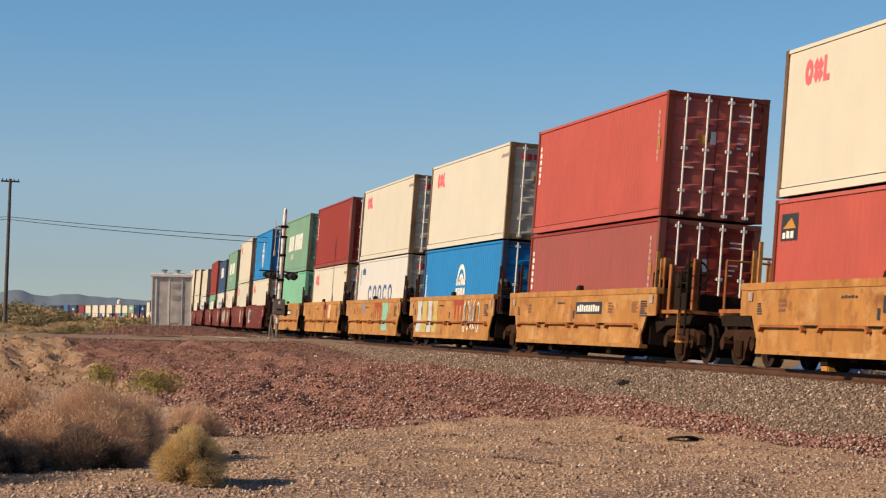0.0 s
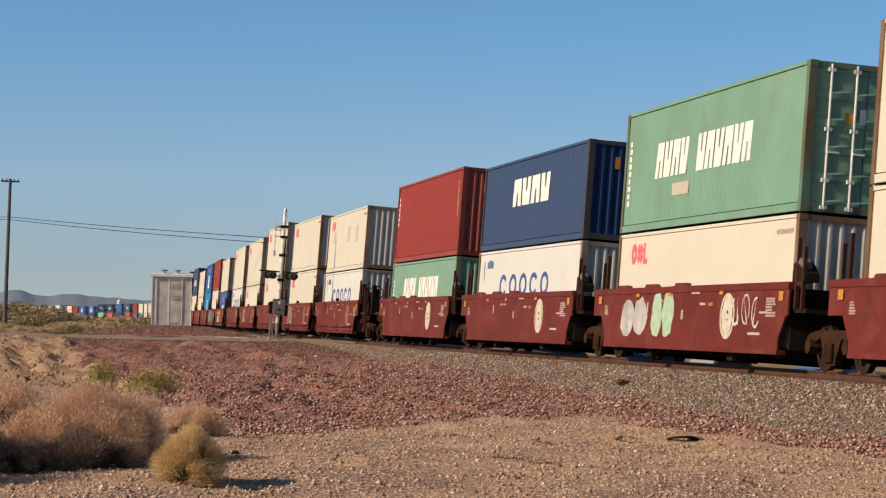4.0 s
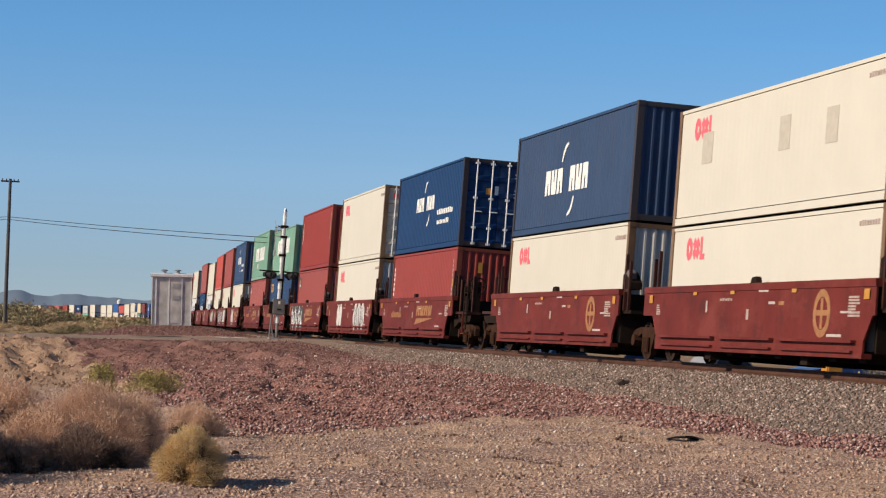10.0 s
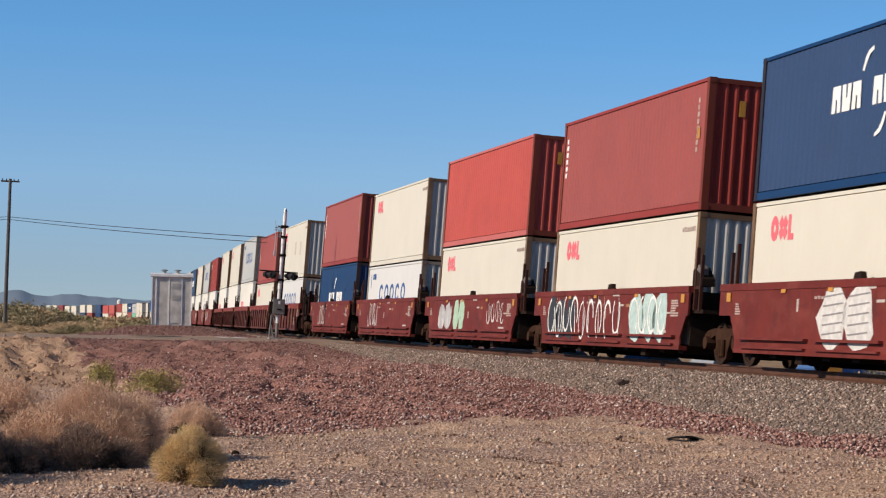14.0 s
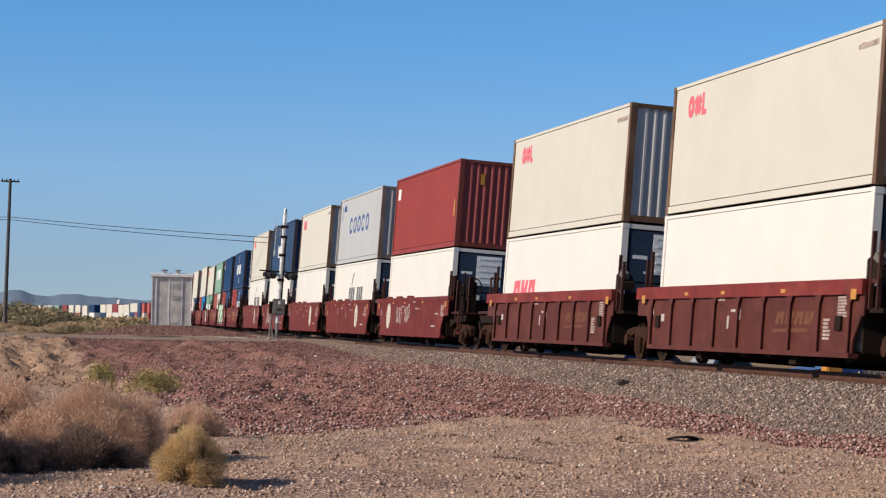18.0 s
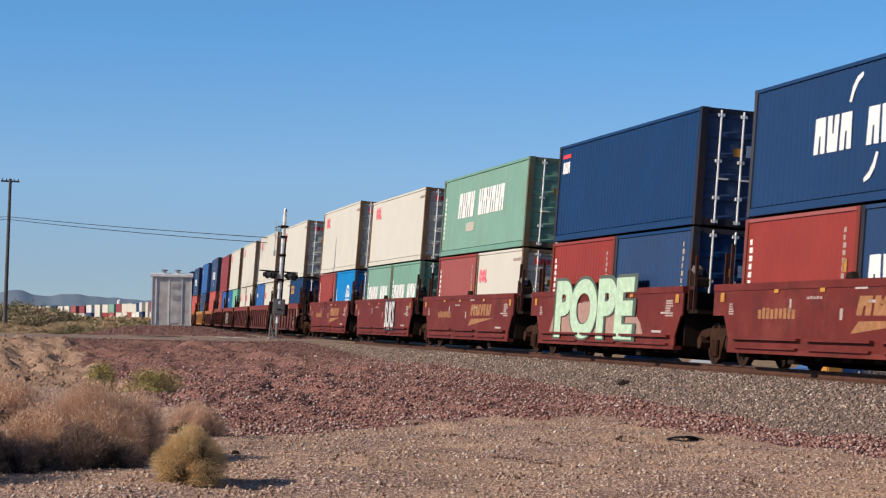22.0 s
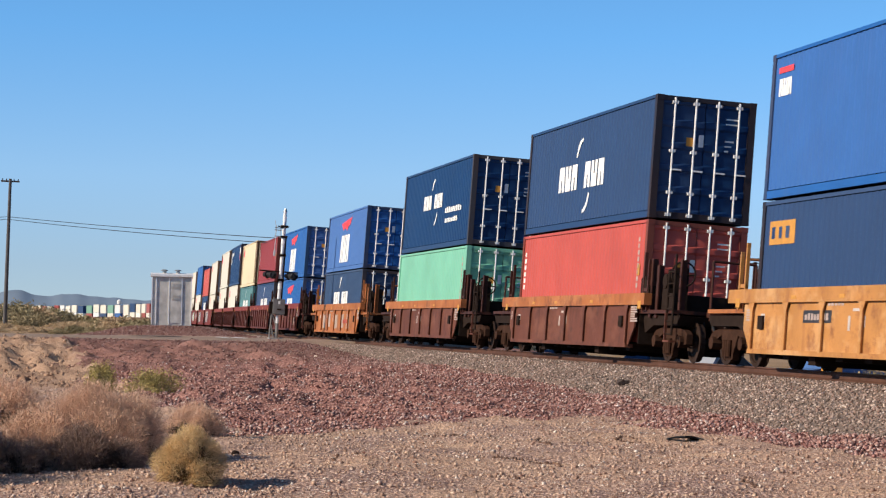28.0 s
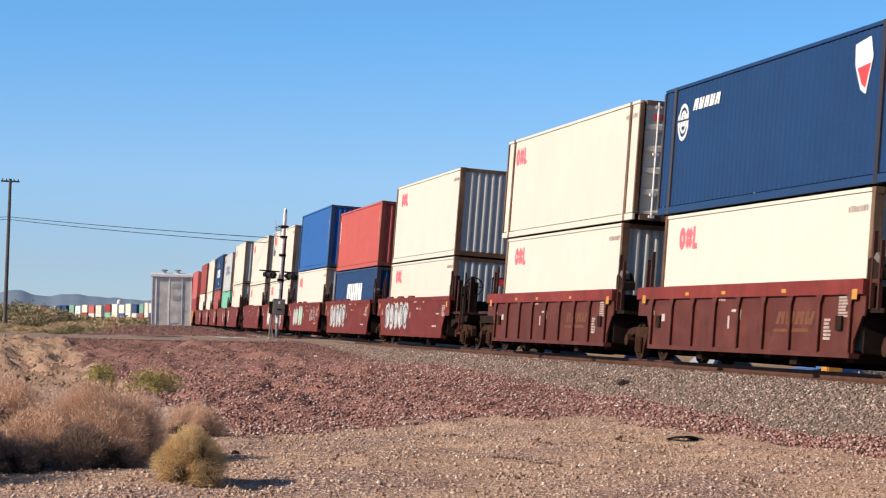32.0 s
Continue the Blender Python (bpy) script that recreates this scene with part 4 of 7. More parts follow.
        for i in range(n):
            place(part("rib", rib, None, car), Matrix.Translation((-lo + 0.12 + (2 * lo - 0.24) * i / (n - 1), 0, 0)))
    else:
        bulge = shared(("bulge", style), "chord_lug", lambda: slab(bmesh.new(), [(-0.45, top), (-0.36, top + 0.07), (0.36, top + 0.07), (0.45, top)] if style in ("disc", "grey") else [(-0.2, top), (-0.14, top + 0.11), (0.10, top + 0.13), (0.18, top)], -1.47, -1.36), skin if style in ("disc", "grey") else DIRTY)
        for x in (-4.6, -2.4, -0.2) if style in ("disc", "grey") else (0.3,):  # lugs on the top chord
            place(part("chord_lug", bulge, None, car), Matrix.Translation((x, 0, 0)))
    part("well_floor", shared(("wfloor", k), "well_floor", lambda: floor_mesh(lo), DIRTY), None, car, "grimy cross members under the load")
    for sgn, coupled in ((1, front), (-1, back)):
        flip = Matrix.Rotation(0 if sgn > 0 else math.pi, 4, "Z")
        part_end(car, flip, coupled, skin, e, top, style, reach)
    if front:
        bogie(car, 7.95 + reach)
    if back:
        bogie(car, -7.95 - reach)
    else:
        bogie(car, -7.78)
    wagon_marks(car, style, top, lo, e, art, y, front, ef)
    return car


def floor_mesh(lo):
    """The well's floor plate with its cross members, one welded piece."""
    prof = [(lo, 0.345), (-lo, 0.345)]
    for i in range(9):
        x = -lo + 0.4 + (2 * lo - 0.8) * i / 8
        d = 0.08 if i in (2, 6) else 0.17
        prof += [(x - 0.18, 0.30), (x - 0.18, d), (x + 0.18, d), (x + 0.18, 0.30)]
    return slab(bmesh.new(), prof, -1.28, 1.28)


def part_end(car, flip, coupled, skin, e, top, style, reach):
    """The wagon's end: bulkhead, deck over the wheels, posts, and on a coupled end ladder, brake wheel, rail and coupler."""
    k = (style, coupled, reach)
    in_x = 6.16 + reach
    grime = WELLS["orange"] if "yellow" in style or "orange" in style else GRIME

    def put(name, mesh, label=""):
        return place(part(name, mesh, None, car, label), flip)
    put("bulkhead", shared(("bulk", k), "bulkhead", lambda: box(boxed(in_x, in_x + 0.06, -1.3, 1.3, 0.34, top - 0.1), in_x + 0.06, in_x + 0.3, -0.6, 0.6, 0.6, 1.3), DIRTY))
    end = 9.05 + reach if coupled else 7.55
    put("deck", shared(("deck", k), "deck", lambda: slab(slab(bmesh.new(), [(in_x + 0.05, 0.86), (end, 0.94), (end, 1.12), (in_x + 0.05, 1.12)], -0.55, 0.55), [(in_x + 0.05, 1.04), (end - (0.25 if coupled else 0.5), 1.04), (end - (0.25 if coupled else 0.5), 1.12), (in_x + 0.05, 1.12)], -1.32, 1.32), grime if coupled else DIRTY))
    for y in (-1.36, 1.28):
        def posts():
            bm = bmesh.new()
            for dx in (0.0, 0.34):
                box(bm, in_x + 0.30 + dx, in_x + 0.36 + dx, y, y + 0.07, 1.1, 2.45 - dx * 0.5)
            box(bm, in_x + 0.3, in_x + 0.7, y + 0.01, y + 0.05, 1.55, 1.62)
            return bm
        put("guide_post", shared(("gp", k, y), "guide_post", posts, skin if coupled and ("yellow" in style or "orange" in style) else GRIME), "upright guide post")
    if not coupled:
        put("guide_cap", shared(("gcap", k), "guide_cap", lambda: slab(bmesh.new(), [(in_x + 0.36, top + 0.36), (in_x + 0.66, top + 0.24), (in_x + 0.66, top + 0.36), (in_x + 0.48, top + 0.46)], -1.35, -1.18), plain_cache("scuffed_grey_steel", (0.16, 0.14, 0.125))), "scuffed grey guide cap")
    put("stack_guide", shared(("sg", k), "stack_guide", lambda: slab(bmesh.new(), [(in_x + 0.1, top), (in_x + 0.75, top), (in_x + 0.75, top + 0.16), (in_x + 0.35, top + 0.42), (in_x + 0.1, top + 0.34)], -1.34, -1.05), DIRTY), "dark container guide bracket")
    if not coupled:
        put("joint", shared(("joint",), "joint", lambda: tube(boxed(7.3, 7.9, -0.3, 0.3, 0.72, 1.0), (7.55, 0, 1.0), (7.55, 0, 1.45), 0.16, 10), DIRTY), "grimy articulated joint")
        return
    r = reach

    def ladder():
        bm = bmesh.new()
        for x in (8.45 + r, 8.9 + r):
            tube(bm, (x, -1.36, 0.55), (x, -1.36, 2.35 if x > 8.6 + r else 2.0), 0.026, 6)
        for z in (0.58, 0.86, 1.14, 1.42, 1.70, 1.96):
            tube(bm, (8.45 + r, -1.36, z), (8.9 + r, -1.36, z), 0.018, 6)
        return bm
    gear = WELLS["orange"] if "yellow" in style or "orange" in style else GRIME
    put("ladder", shared(("ladder", k), "ladder", ladder, DIRTY), "narrow steel ladder")
    put("brake_wheel", shared(("bwheel", k), "brake_wheel", lambda: brake_wheel(r), DIRTY), "round hand-brake wheel")

    def hoop():
        bm = bmesh.new()
        for yy in (-0.5, 0.5):
            tube(bm, (8.9 + r, yy, 1.1), (8.9 + r, yy, 2.25), 0.03, 6)
        return tube(bm, (8.9 + r, -0.5, 2.25), (8.9 + r, 0.5, 2.25), 0.03, 6)
    put("end_hoop", shared(("hoop", k), "end_hoop", hoop, gear), "bent steel end hoop")
    put("brake_gear", shared(("gear", k), "brake_gear", lambda: boxed(7.4 + r, 7.9 + r, -0.9, 0.5, 1.12, 1.5), DIRTY), "grimy brake gear housing")
    for i, (x, y, w, hi) in enumerate(((6.85, -1.30, 0.13, 2.30), (7.20, -1.26, 0.16, 2.15), (8.55, -1.15, 0.12, 2.25))):
        put("end_column", shared(("ecol", k, i), "end_column", lambda: slab(slab(bmesh.new(), [(x + r, 0.95), (x + r + w, 0.95), (x + r + w, hi), (x + r, hi)], y, y + 0.03), [(x + r, 0.95), (x + r + 0.03, 0.95), (x + r + 0.03, hi), (x + r, hi)], y + 0.03, y + 0.16), grime), "upright steel channel")
    put("end_sill", shared(("esill", r), "end_sill", lambda: slab(bmesh.new(), [(6.3 + r, 0.86), (6.45 + r, 0.60), (7.1 + r, 0.78), (8.8 + r, 0.78), (9.0 + r, 1.0), (6.3 + r, 1.02)], -1.22, 1.22), DIRTY), "grimy end sill over the wheels")
    put("valve_box", shared(("vbox", r), "valve_box", lambda: box(tube(boxed(7.45 + r, 7.85 + r, -1.18, -0.9, 1.14, 1.62), (7.65 + r, -1.2, 1.78), (7.65 + r, -0.95, 1.78), 0.17, 12), 8.1 + r, 8.42 + r, -1.22, -0.98, 1.12, 1.5), DIRTY), "dark brake valve box")
    put("air_hose", shared(("hose", r), "air_hose", lambda: tube(tube(tube(bmesh.new(), (8.95 + r, -0.5, 0.95), (9.35 + r, -0.45, 0.55), 0.03, 6), (9.35 + r, -0.45, 0.55), (9.7 + r, -0.35, 0.42), 0.03, 6), (8.9 + r, -0.62, 1.0), (8.9 + r, -0.62, 0.45), 0.02, 6), RUBBER), "black air hose")
    put("coupler", shared(("coupler", r), "coupler", lambda: box(box(boxed(9.0 + r, 9.6 + r, -0.12, 0.12, 0.72, 0.95), 9.5 + r, 9.84 + r, -0.22, 0.10, 0.68, 1.0), 8.9 + r, 9.06 + r, -0.45, 0.45, 0.65, 1.05), TRUCK), "heavy cast coupler")
    put("step", shared(("step", k), "step", lambda: box(boxed(8.45 + r, 8.9 + r, -1.42, -1.25, 0.40, 0.44), 8.45 + r, 8.49 + r, -1.40, -1.34, 0.42, 1.05), skin), "end step")


def brake_wheel(r):
    bm = bmesh.new()
    n, c = 16, Vector((8.0 + r, -0.9, 1.95))
    pts = [c + Vector((0.04, 0.28 * math.cos(2 * math.pi * i / n), 0.28 * math.sin(2 * math.pi * i / n))) for i in range(n)]
    for i in range(n):
        tube(bm, pts[i], pts[(i + 1) % n], 0.022, 5)
    for i in (0, 4, 8, 12):
        tube(bm, c, pts[i], 0.016, 5)
    box(bm, 7.8 + r, 7.98 + r, -1.05, -0.75, 1.1, 2.1)
    return bm


def blob_word(bm, a0, a1, z0, z1, n, y, seed):
    """Fat sprayed shapes side by side, with ragged outlines."""
    r = random.Random(seed)
    p = (a1 - a0) / n
    for i in range(n):
        cx, cz, m = a0 + (i + 0.5) * p, (z0 + z1) / 2 + r.uniform(-0.05, 0.05), 14
        pts = [(cx + p * 0.56 * math.cos(2 * math.pi * j / m) * r.uniform(0.75, 1.1), cz + (z1 - z0) * 0.55 * math.sin(2 * math.pi * j / m) * r.uniform(0.8, 1.1)) for j in range(m)]
        slab(bm, pts, y - 0.0005 * i, y + 0.004)
    return bm


def wagon_marks(car, style, top, lo, e, art, y, lead, ef):
    yy = y - 0.005 if style not in ("ribs", "redribs", "yellowribs", "brownribs", "orangeribs") else -1.421
    chord_y = -1.486

    def put(name, key, build, material, label="", z=None):
        return part(name, shared((key, style, art, ef), name, build, material), None, car, label)
    def gold_row(a0, a1, z0, z1, flash, ink=GOLD):
        p = (a1 - a0) / 4
        for i in range(4):
            put("gold_block", ("gold", i), lambda: mark_blocks(bmesh.new(), a0 + i * p, a0 + (i + 1) * p, z0, z1, 1, yy, 0.1, 0.1, True, (), i), ink, "dull gold block mark")
        put("gold_flash", ("goldf",), lambda: slab(bmesh.new(), flash, yy, yy + 0.004), ink, "dull gold flash")
    for x in (-e + 0.6, ef - 0.35):
        put("reflector", ("refl", x), lambda: boxed(x - 0.12, x + 0.12, chord_y, chord_y + 0.004, top - 0.36, top - 0.18), YELLOW if style != "yellow" else FADED, "yellow reflective placard")
    if style != "yellow":
        small = shared(("reflector_small", style), "reflector", lambda: boxed(-0.12, 0.12, chord_y, chord_y + 0.004, top - 0.21, top - 0.14), YELLOW)
        for x in (-3.3, -0.9, 2.6):
            place(part("reflector", small, None, car), Matrix.Translation((x, 0, 0)))
    bars = put("stencils", ("stencil",), lambda: code_bars(code_bars(code_bars(code_bars(bmesh.new(), ef - 1.2, ef - 0.65, top - 0.66, top - 0.28, 7, yy, True, 2), -e + 1.0, -e + 1.3, top - 0.62, top - 0.38, 5, yy, True, 6), -1.7, -0.9, top - 0.34, top - 0.28, 5, yy, False, 8), -0.05, 0.15, top - 0.72, top - 0.42, 1, yy, True, 3), FADED if style != "yellow" else BLACKS, "small stencil bars")
    tagged(bars, "small stencil bars", kind="stuff")
    if style in ("disc", "ledge", "ledgedisc", "grey"):
        for i, (a, z, w, t2) in enumerate(((-2.6, 1.05, 0.10, 0.24), (0.6, 1.44, 0.55, 0.06), (1.2, 1.2, 0.35, 0.05), (4.3, 0.60, 0.7, 0.05), (4.9, 1.02, 0.5, 0.04))):
            put("stencil", ("stn", i), lambda: boxed(a, a + w, yy, yy + 0.004, z, z + t2), plain_cache("chalky_stencil", (0.50, 0.44, 0.40)), "small pale stencil")
        put("stencil", ("sto",), lambda: boxed(1.75, 2.05, yy, yy + 0.004, 1.18, 1.25), GOLD, "small ochre stencil")
    if style == "ledgedisc":
        put("disc_mark", ("gdisc",), lambda: ring(boxed(3.72, 4.28, yy, yy + 0.004, 0.98, 1.08), 4.0, 1.02, 0.44, 0.30, yy + 0.001, yy + 0.004, 24, 0.95), GOLD, "faded gold disc mark")
        put("disc_bar", ("gbar",), lambda: boxed(3.94, 4.06, yy - 0.001, yy + 0.003, 0.74, 1.30), GOLD, "faded gold bar in the disc")
    if style in ("disc",):
        dx = -4.3 if lead else 3.0
        put("disc_mark", ("disc", dx), lambda: ring(ring(boxed(dx - 0.25, dx + 0.25, yy, yy + 0.004, 0.92, 1.02), dx, 0.97, 0.47, 0.40, yy, yy + 0.004, 24, 0.95), dx, 0.97, 0.40, 0.12, yy + 0.001, yy + 0.004, 24, 0.8), plain_cache("bone_white_marking", (0.62, 0.56, 0.46)), "bone-white disc mark")
    if style == "ledge" and not art:
        gold_row(0.7, 3.6, 0.98, 1.32, [(0.5, 0.66), (3.9, 0.90), (0.85, 0.88)])
        put("gold_number", ("goldn",), lambda: code_bars(bmesh.new(), -4.3, -2.2, 0.92, 1.14, 9, yy), GOLD, "dull gold code bars")
    if style == "ribs":
        gold_row(2.1, 4.1, 0.82, 1.06, [(2.0, 0.66), (3.9, 0.68), (3.8, 0.75), (2.0, 0.73)], plain_cache("faint_gold_marking", (0.155, 0.062, 0.030)))
        put("stencil_lines", ("sl",), lambda: code_bars(bmesh.new(), 4.6, 5.0, 0.55, 0.95, 6, yy, True, 12), FADED, "faded stencil lines")
    if "ribs" in style:
        for i, (a, z, w, t2) in enumerate(((-5.2, 0.86, 0.22, 0.16), (-0.7, 0.72, 0.10, 0.26), (-0.5, 1.06, 0.5, 0.05))):
            put("stencil", ("rst", i), lambda: boxed(a, a + w, yy, yy + 0.004, z, z + t2), plain_cache("chalky_stencil", (0.50, 0.44, 0.40)), "small pale stencil")
        for i, x in enumerate((-lo + 0.62, lo - 0.62)):
            put("bracket", ("brk", i), lambda: boxed(x - 0.14, x + 0.14, -1.462, -1.41, 0.72, 0.98), DIRTY, "dark square bracket")
    if style == "yellow":
        if not art:
            put("number_board", ("plate",), lambda: boxed(0.2, 2.6, yy, yy + 0.004, 1.02, 1.32), BLACKS, "black number board")
            put("number_bars", ("plate2",), lambda: code_bars(bmesh.new(), 0.35, 2.45, 1.08, 1.26, 10, yy - 0.004), WHITE, "white bars on the board")
        else:
            put("red_mark", ("tmark",), lambda: slab(bmesh.new(), [(0.6, 1.5), (2.2, 1.5), (2.2, 1.3), (2.08, 1.3), (2.02, 0.85), (1.86, 0.85), (1.80, 1.3), (1.56, 1.3), (1.50, 0.85), (1.34, 0.85), (1.28, 1.3), (1.04, 1.3), (0.98, 0.85), (0.82, 0.85), (0.76, 1.3), (0.6, 1.3)], yy, yy + 0.004), plain_cache("brick_red_spray", (0.36, 0.07, 0.04)), "faded brick-red mark")
        for i, (a, n) in enumerate(((-4.6, 3), (3.4, 4), (5.4, 6))):
            put("stencil_block", ("stl", i), lambda: code_bars(bmesh.new(), a - 0.25, a + 0.25, 1.05, 1.32, n, yy - 0.001, True, 60 + i), plain_cache("brown_stencil", (0.22, 0.10, 0.05)), "brown stencil lines")
        put("pipe", ("pipe",), lambda: tube(bmesh.new(), (-lo + 0.4, -1.49, 0.78), (lo - 0.6, -1.49, 0.78), 0.022, 6), DIRTY, "dark pipe along the side")
    if style in ("yellowribs", "orangeribs"):
        put("number_board", ("plate",), lambda: boxed(-2.9, -1.5, yy, yy + 0.004, 0.85, 1.08), BLACKS, "black number board")
        put("number_bars", ("plate2",), lambda: code_bars(bmesh.new(), -2.8, -1.6, 0.90, 1.03, 8, yy - 0.004), FADED, "pale bars on the board")
    g = yy - 0.002
    face = Matrix.Translation((0, g, 0)) @ Matrix.Rotation(math.pi / 2, 4, "X")
    if art == "pope":
        wide = Matrix.Rotation(math.pi / 2, 4, "X") @ Matrix.Diagonal((1.62, 1.0, 1.0, 1.0))
        put("graffiti", ("g1",), lambda: slab(bmesh.new(), [(-4.9, 0.50), (-4.6, 0.9), (-3.9, 1.5), (-3.2, 1.3), (2.4, 1.3), (3.4, 0.8), (3.7, 0.5)], g - 0.001, g + 0.004), plain_cache("dull_pink_spray", (0.40, 0.25, 0.20)), "dull pink sprayed halo")
        lettering("POPE", 1.95, plain_cache("grey_green_spray", (0.10, 0.13, 0.10)), car, "graffiti_outline", "dark sprayed outline letters", Matrix.Translation((-0.72, -1.492, 0.50)) @ wide, 0.066)
        lettering("POPE", 1.87, plain_cache("light_mint_spray", (0.50, 0.66, 0.47)), car, "graffiti_letters", "pale green sprayed letters", Matrix.Translation((-0.76, -1.496, 0.51)) @ wide, 0.050)
    elif art == "dazer":
        wide = Matrix.Rotation(math.pi / 2, 4, "X") @ Matrix.Diagonal((1.12, 1.0, 1.0, 1.0))
        lettering("DAZER", 1.28, plain_cache("brown_black_spray", (0.06, 0.05, 0.04)), car, "graffiti_outline", "dark sprayed outline letters", Matrix.Translation((-0.1, -1.490, 0.50)) @ wide, 0.062)
        lettering("DAZER", 1.22, plain_cache("cream_yellow_spray", (0.66, 0.50, 0.22)), car, "graffiti_letters", "cream-yellow sprayed letters", Matrix.Translation((-0.14, -1.494, 0.52)) @ wide, 0.034)
    elif art == "turq":
        for i, a in enumerate((-3.7, -3.0, -2.3, 1.9)):
            put("paint_cloud", ("g0", i), lambda: blob_word(bmesh.new(), a - 0.42, a + 0.42, 0.6, 1.4 - 0.05 * (i % 3), 1, g + 0.001, i), ROSE, "pink sprayed cloud")
        lettering("EOHER", 1.34, TURQ, car, "graffiti_letters", "turquoise sprayed letters", Matrix.Translation((-0.3, -1.492, 0.51)) @ Matrix.Rotation(math.pi / 2, 4, "X") @ Matrix.Diagonal((1.18, 1.0, 1.0, 1.0)), 0.04)
    elif art == "resoex":
        lettering("RESOEX", 1.0, plain_cache("dusty_grey_spray", (0.33, 0.28, 0.26)), car, "graffiti_letters", "pale sprayed letters", Matrix.Translation((-0.2, -1.482, 0.50)) @ Matrix.Rotation(math.pi / 2, 4, "X"))
    elif art == "silver":
        put("graffiti", ("g1",), lambda: blob_word(bmesh.new(), -5.2, -0.4, 0.5, 1.45, 5, g, 9), SILVER, "silver sprayed shapes")
        put("graffiti_lines", ("g2",), lambda: blob_lines(-5.2, -0.4, 0.55, 1.4, 5, g - 0.006, 4), BLACKS, "black sprayed outlines")
    elif art == "white":
        put("graffiti", ("g1",), lambda: blob_word(blob_word(bmesh.new(), -3.4, -1.9, 0.45, 1.5, 2, g, 11), 1.6, 4.6, 0.4, 1.5, 3, g, 12), plain_cache("chalk_white_spray", (0.62, 0.60, 0.57)), "white sprayed shapes")
        put("graffiti_lines", ("g2",), lambda: blob_lines(1.7, 4.5, 0.45, 1.45, 7, g - 0.007, 71), plain_cache("grey_sprayed_line", (0.28, 0.26, 0.26)), "grey sprayed outlines")
    elif art == "hatched":
        for i, (a, w) in enumerate(((-0.75, 0.68), (0.45, 0.66))):
            put("paint_cloud", ("g0", i), lambda: blob_word(bmesh.new(), a - w, a + w, 0.42, 1.52, 1, g + 0.001, 90 + i), plain_cache("chalk_white_spray", (0.62, 0.60, 0.57)), "white sprayed shape")
            for j in range(5):
                put("graffiti_stroke", ("g1", i, j), lambda: slab(bmesh.new(), [(a - w * 0.7, 0.62 + 0.17 * j), (a + w * 0.7, 0.68 + 0.17 * j), (a + w * 0.68, 0.705 + 0.17 * j), (a - w * 0.72, 0.65 + 0.17 * j)], g - 0.006, g - 0.003), plain_cache("grey_sprayed_line", (0.28, 0.26, 0.26)), "grey sprayed stroke")
        gold_row(2.4, 5.0, 0.98, 1.32, [(2.2, 0.66), (5.3, 0.90), (2.5, 0.88)])
    elif art == "black":
        put("graffiti", ("g1",), lambda: slab(bmesh.new(), [(-6.0, 0.40), (-5.7, 1.52), (-1.2, 1.52), (-0.7, 1.2), (-0.8, 0.40)], g, g + 0.004), plain_cache("charcoal_spray", (0.075, 0.072, 0.072)), "charcoal sprayed field")
        gold_row(0.2, 3.0, 0.98, 1.32, [(0.0, 0.66), (3.3, 0.90), (0.3, 0.88)])
        for i, (a, z, s) in enumerate(((-5.5, 0.95, 1), (-4.85, 0.75, -1), (-4.1, 1.0, 1), (-3.3, 0.72, -1), (-2.45, 1.0, 1), (-1.5, 0.8, -1))):
            put("graffiti_spike", ("g2", i), lambda: slab(slab(bmesh.new(), [(a - 0.05, z - 0.42 * s), (a + 0.08, z - 0.42 * s), (a + 0.12, z + 0.1 * s), (a + 0.38, z + 0.30 * s), (a + 0.1, z + 0.22 * s), (a - 0.02, z + 0.52 * s), (a - 0.12, z + 0.2 * s), (a - 0.36, z + 0.26 * s), (a - 0.1, z + 0.08 * s)], g - 0.004, g), [(a + 0.22, z - 0.25), (a + 0.5, z - 0.30), (a + 0.36, z + 0.02)], g - 0.004, g), WHITE, "white sprayed spike")
    elif art == "scrawl":
        for i, a in enumerate((-2.6, -1.0)):
            put("graffiti", ("g1", i), lambda: blob_lines(a, a + 1.1, 0.7, 1.35, 3, g, 50 + i), plain_cache("chalk_white_spray", (0.62, 0.60, 0.57)), "white sprayed scrawl")
    elif art == "suks":
        tall = Matrix.Rotation(math.pi / 2, 4, "X") @ Matrix.Diagonal((0.66, 1.0, 1.0, 1.0))
        lettering("SUKS", 1.42, BLACKS, car, "graffiti_outline", "black sprayed outline letters", Matrix.Translation((1.85, -1.490, 0.50)) @ tall, 0.07)
        lettering("SUKS", 1.36, plain_cache("chalk_white_spray", (0.62, 0.60, 0.57)), car, "graffiti_letters", "white sprayed letters", Matrix.Translation((1.83, -1.494, 0.52)) @ tall, 0.035)
    elif art == "tagdark":
        for i, (a, w) in enumerate(((-3.65, 0.30), (-3.25, 0.34), (-2.8, 0.30))):
            put("paint_cloud", ("g0", i), lambda: blob_word(bmesh.new(), a - w, a + w, 0.62, 1.42 - 0.06 * i, 1, g + 0.001, 80 + i), plain_cache("dark_teal_spray", (0.05, 0.065, 0.06)), "dark sprayed shape")
            put("graffiti_edge", ("g1", i), lambda: ring(bmesh.new(), a, 1.0, 0.44 - 0.03 * i, 0.385 - 0.03 * i, g - 0.006, g - 0.003, 18, 0.66, 0.1 * i, 0.86), WHITE, "white sprayed outline")
    elif art == "tag":
        put("graffiti", ("g1",), lambda: blob_lines(-3.9, -1.6, 0.5, 1.5, 4, g, 21), plain_cache("chalk_white_spray", (0.62, 0.60, 0.57)), "white sprayed loops")
    elif art == "mixed":
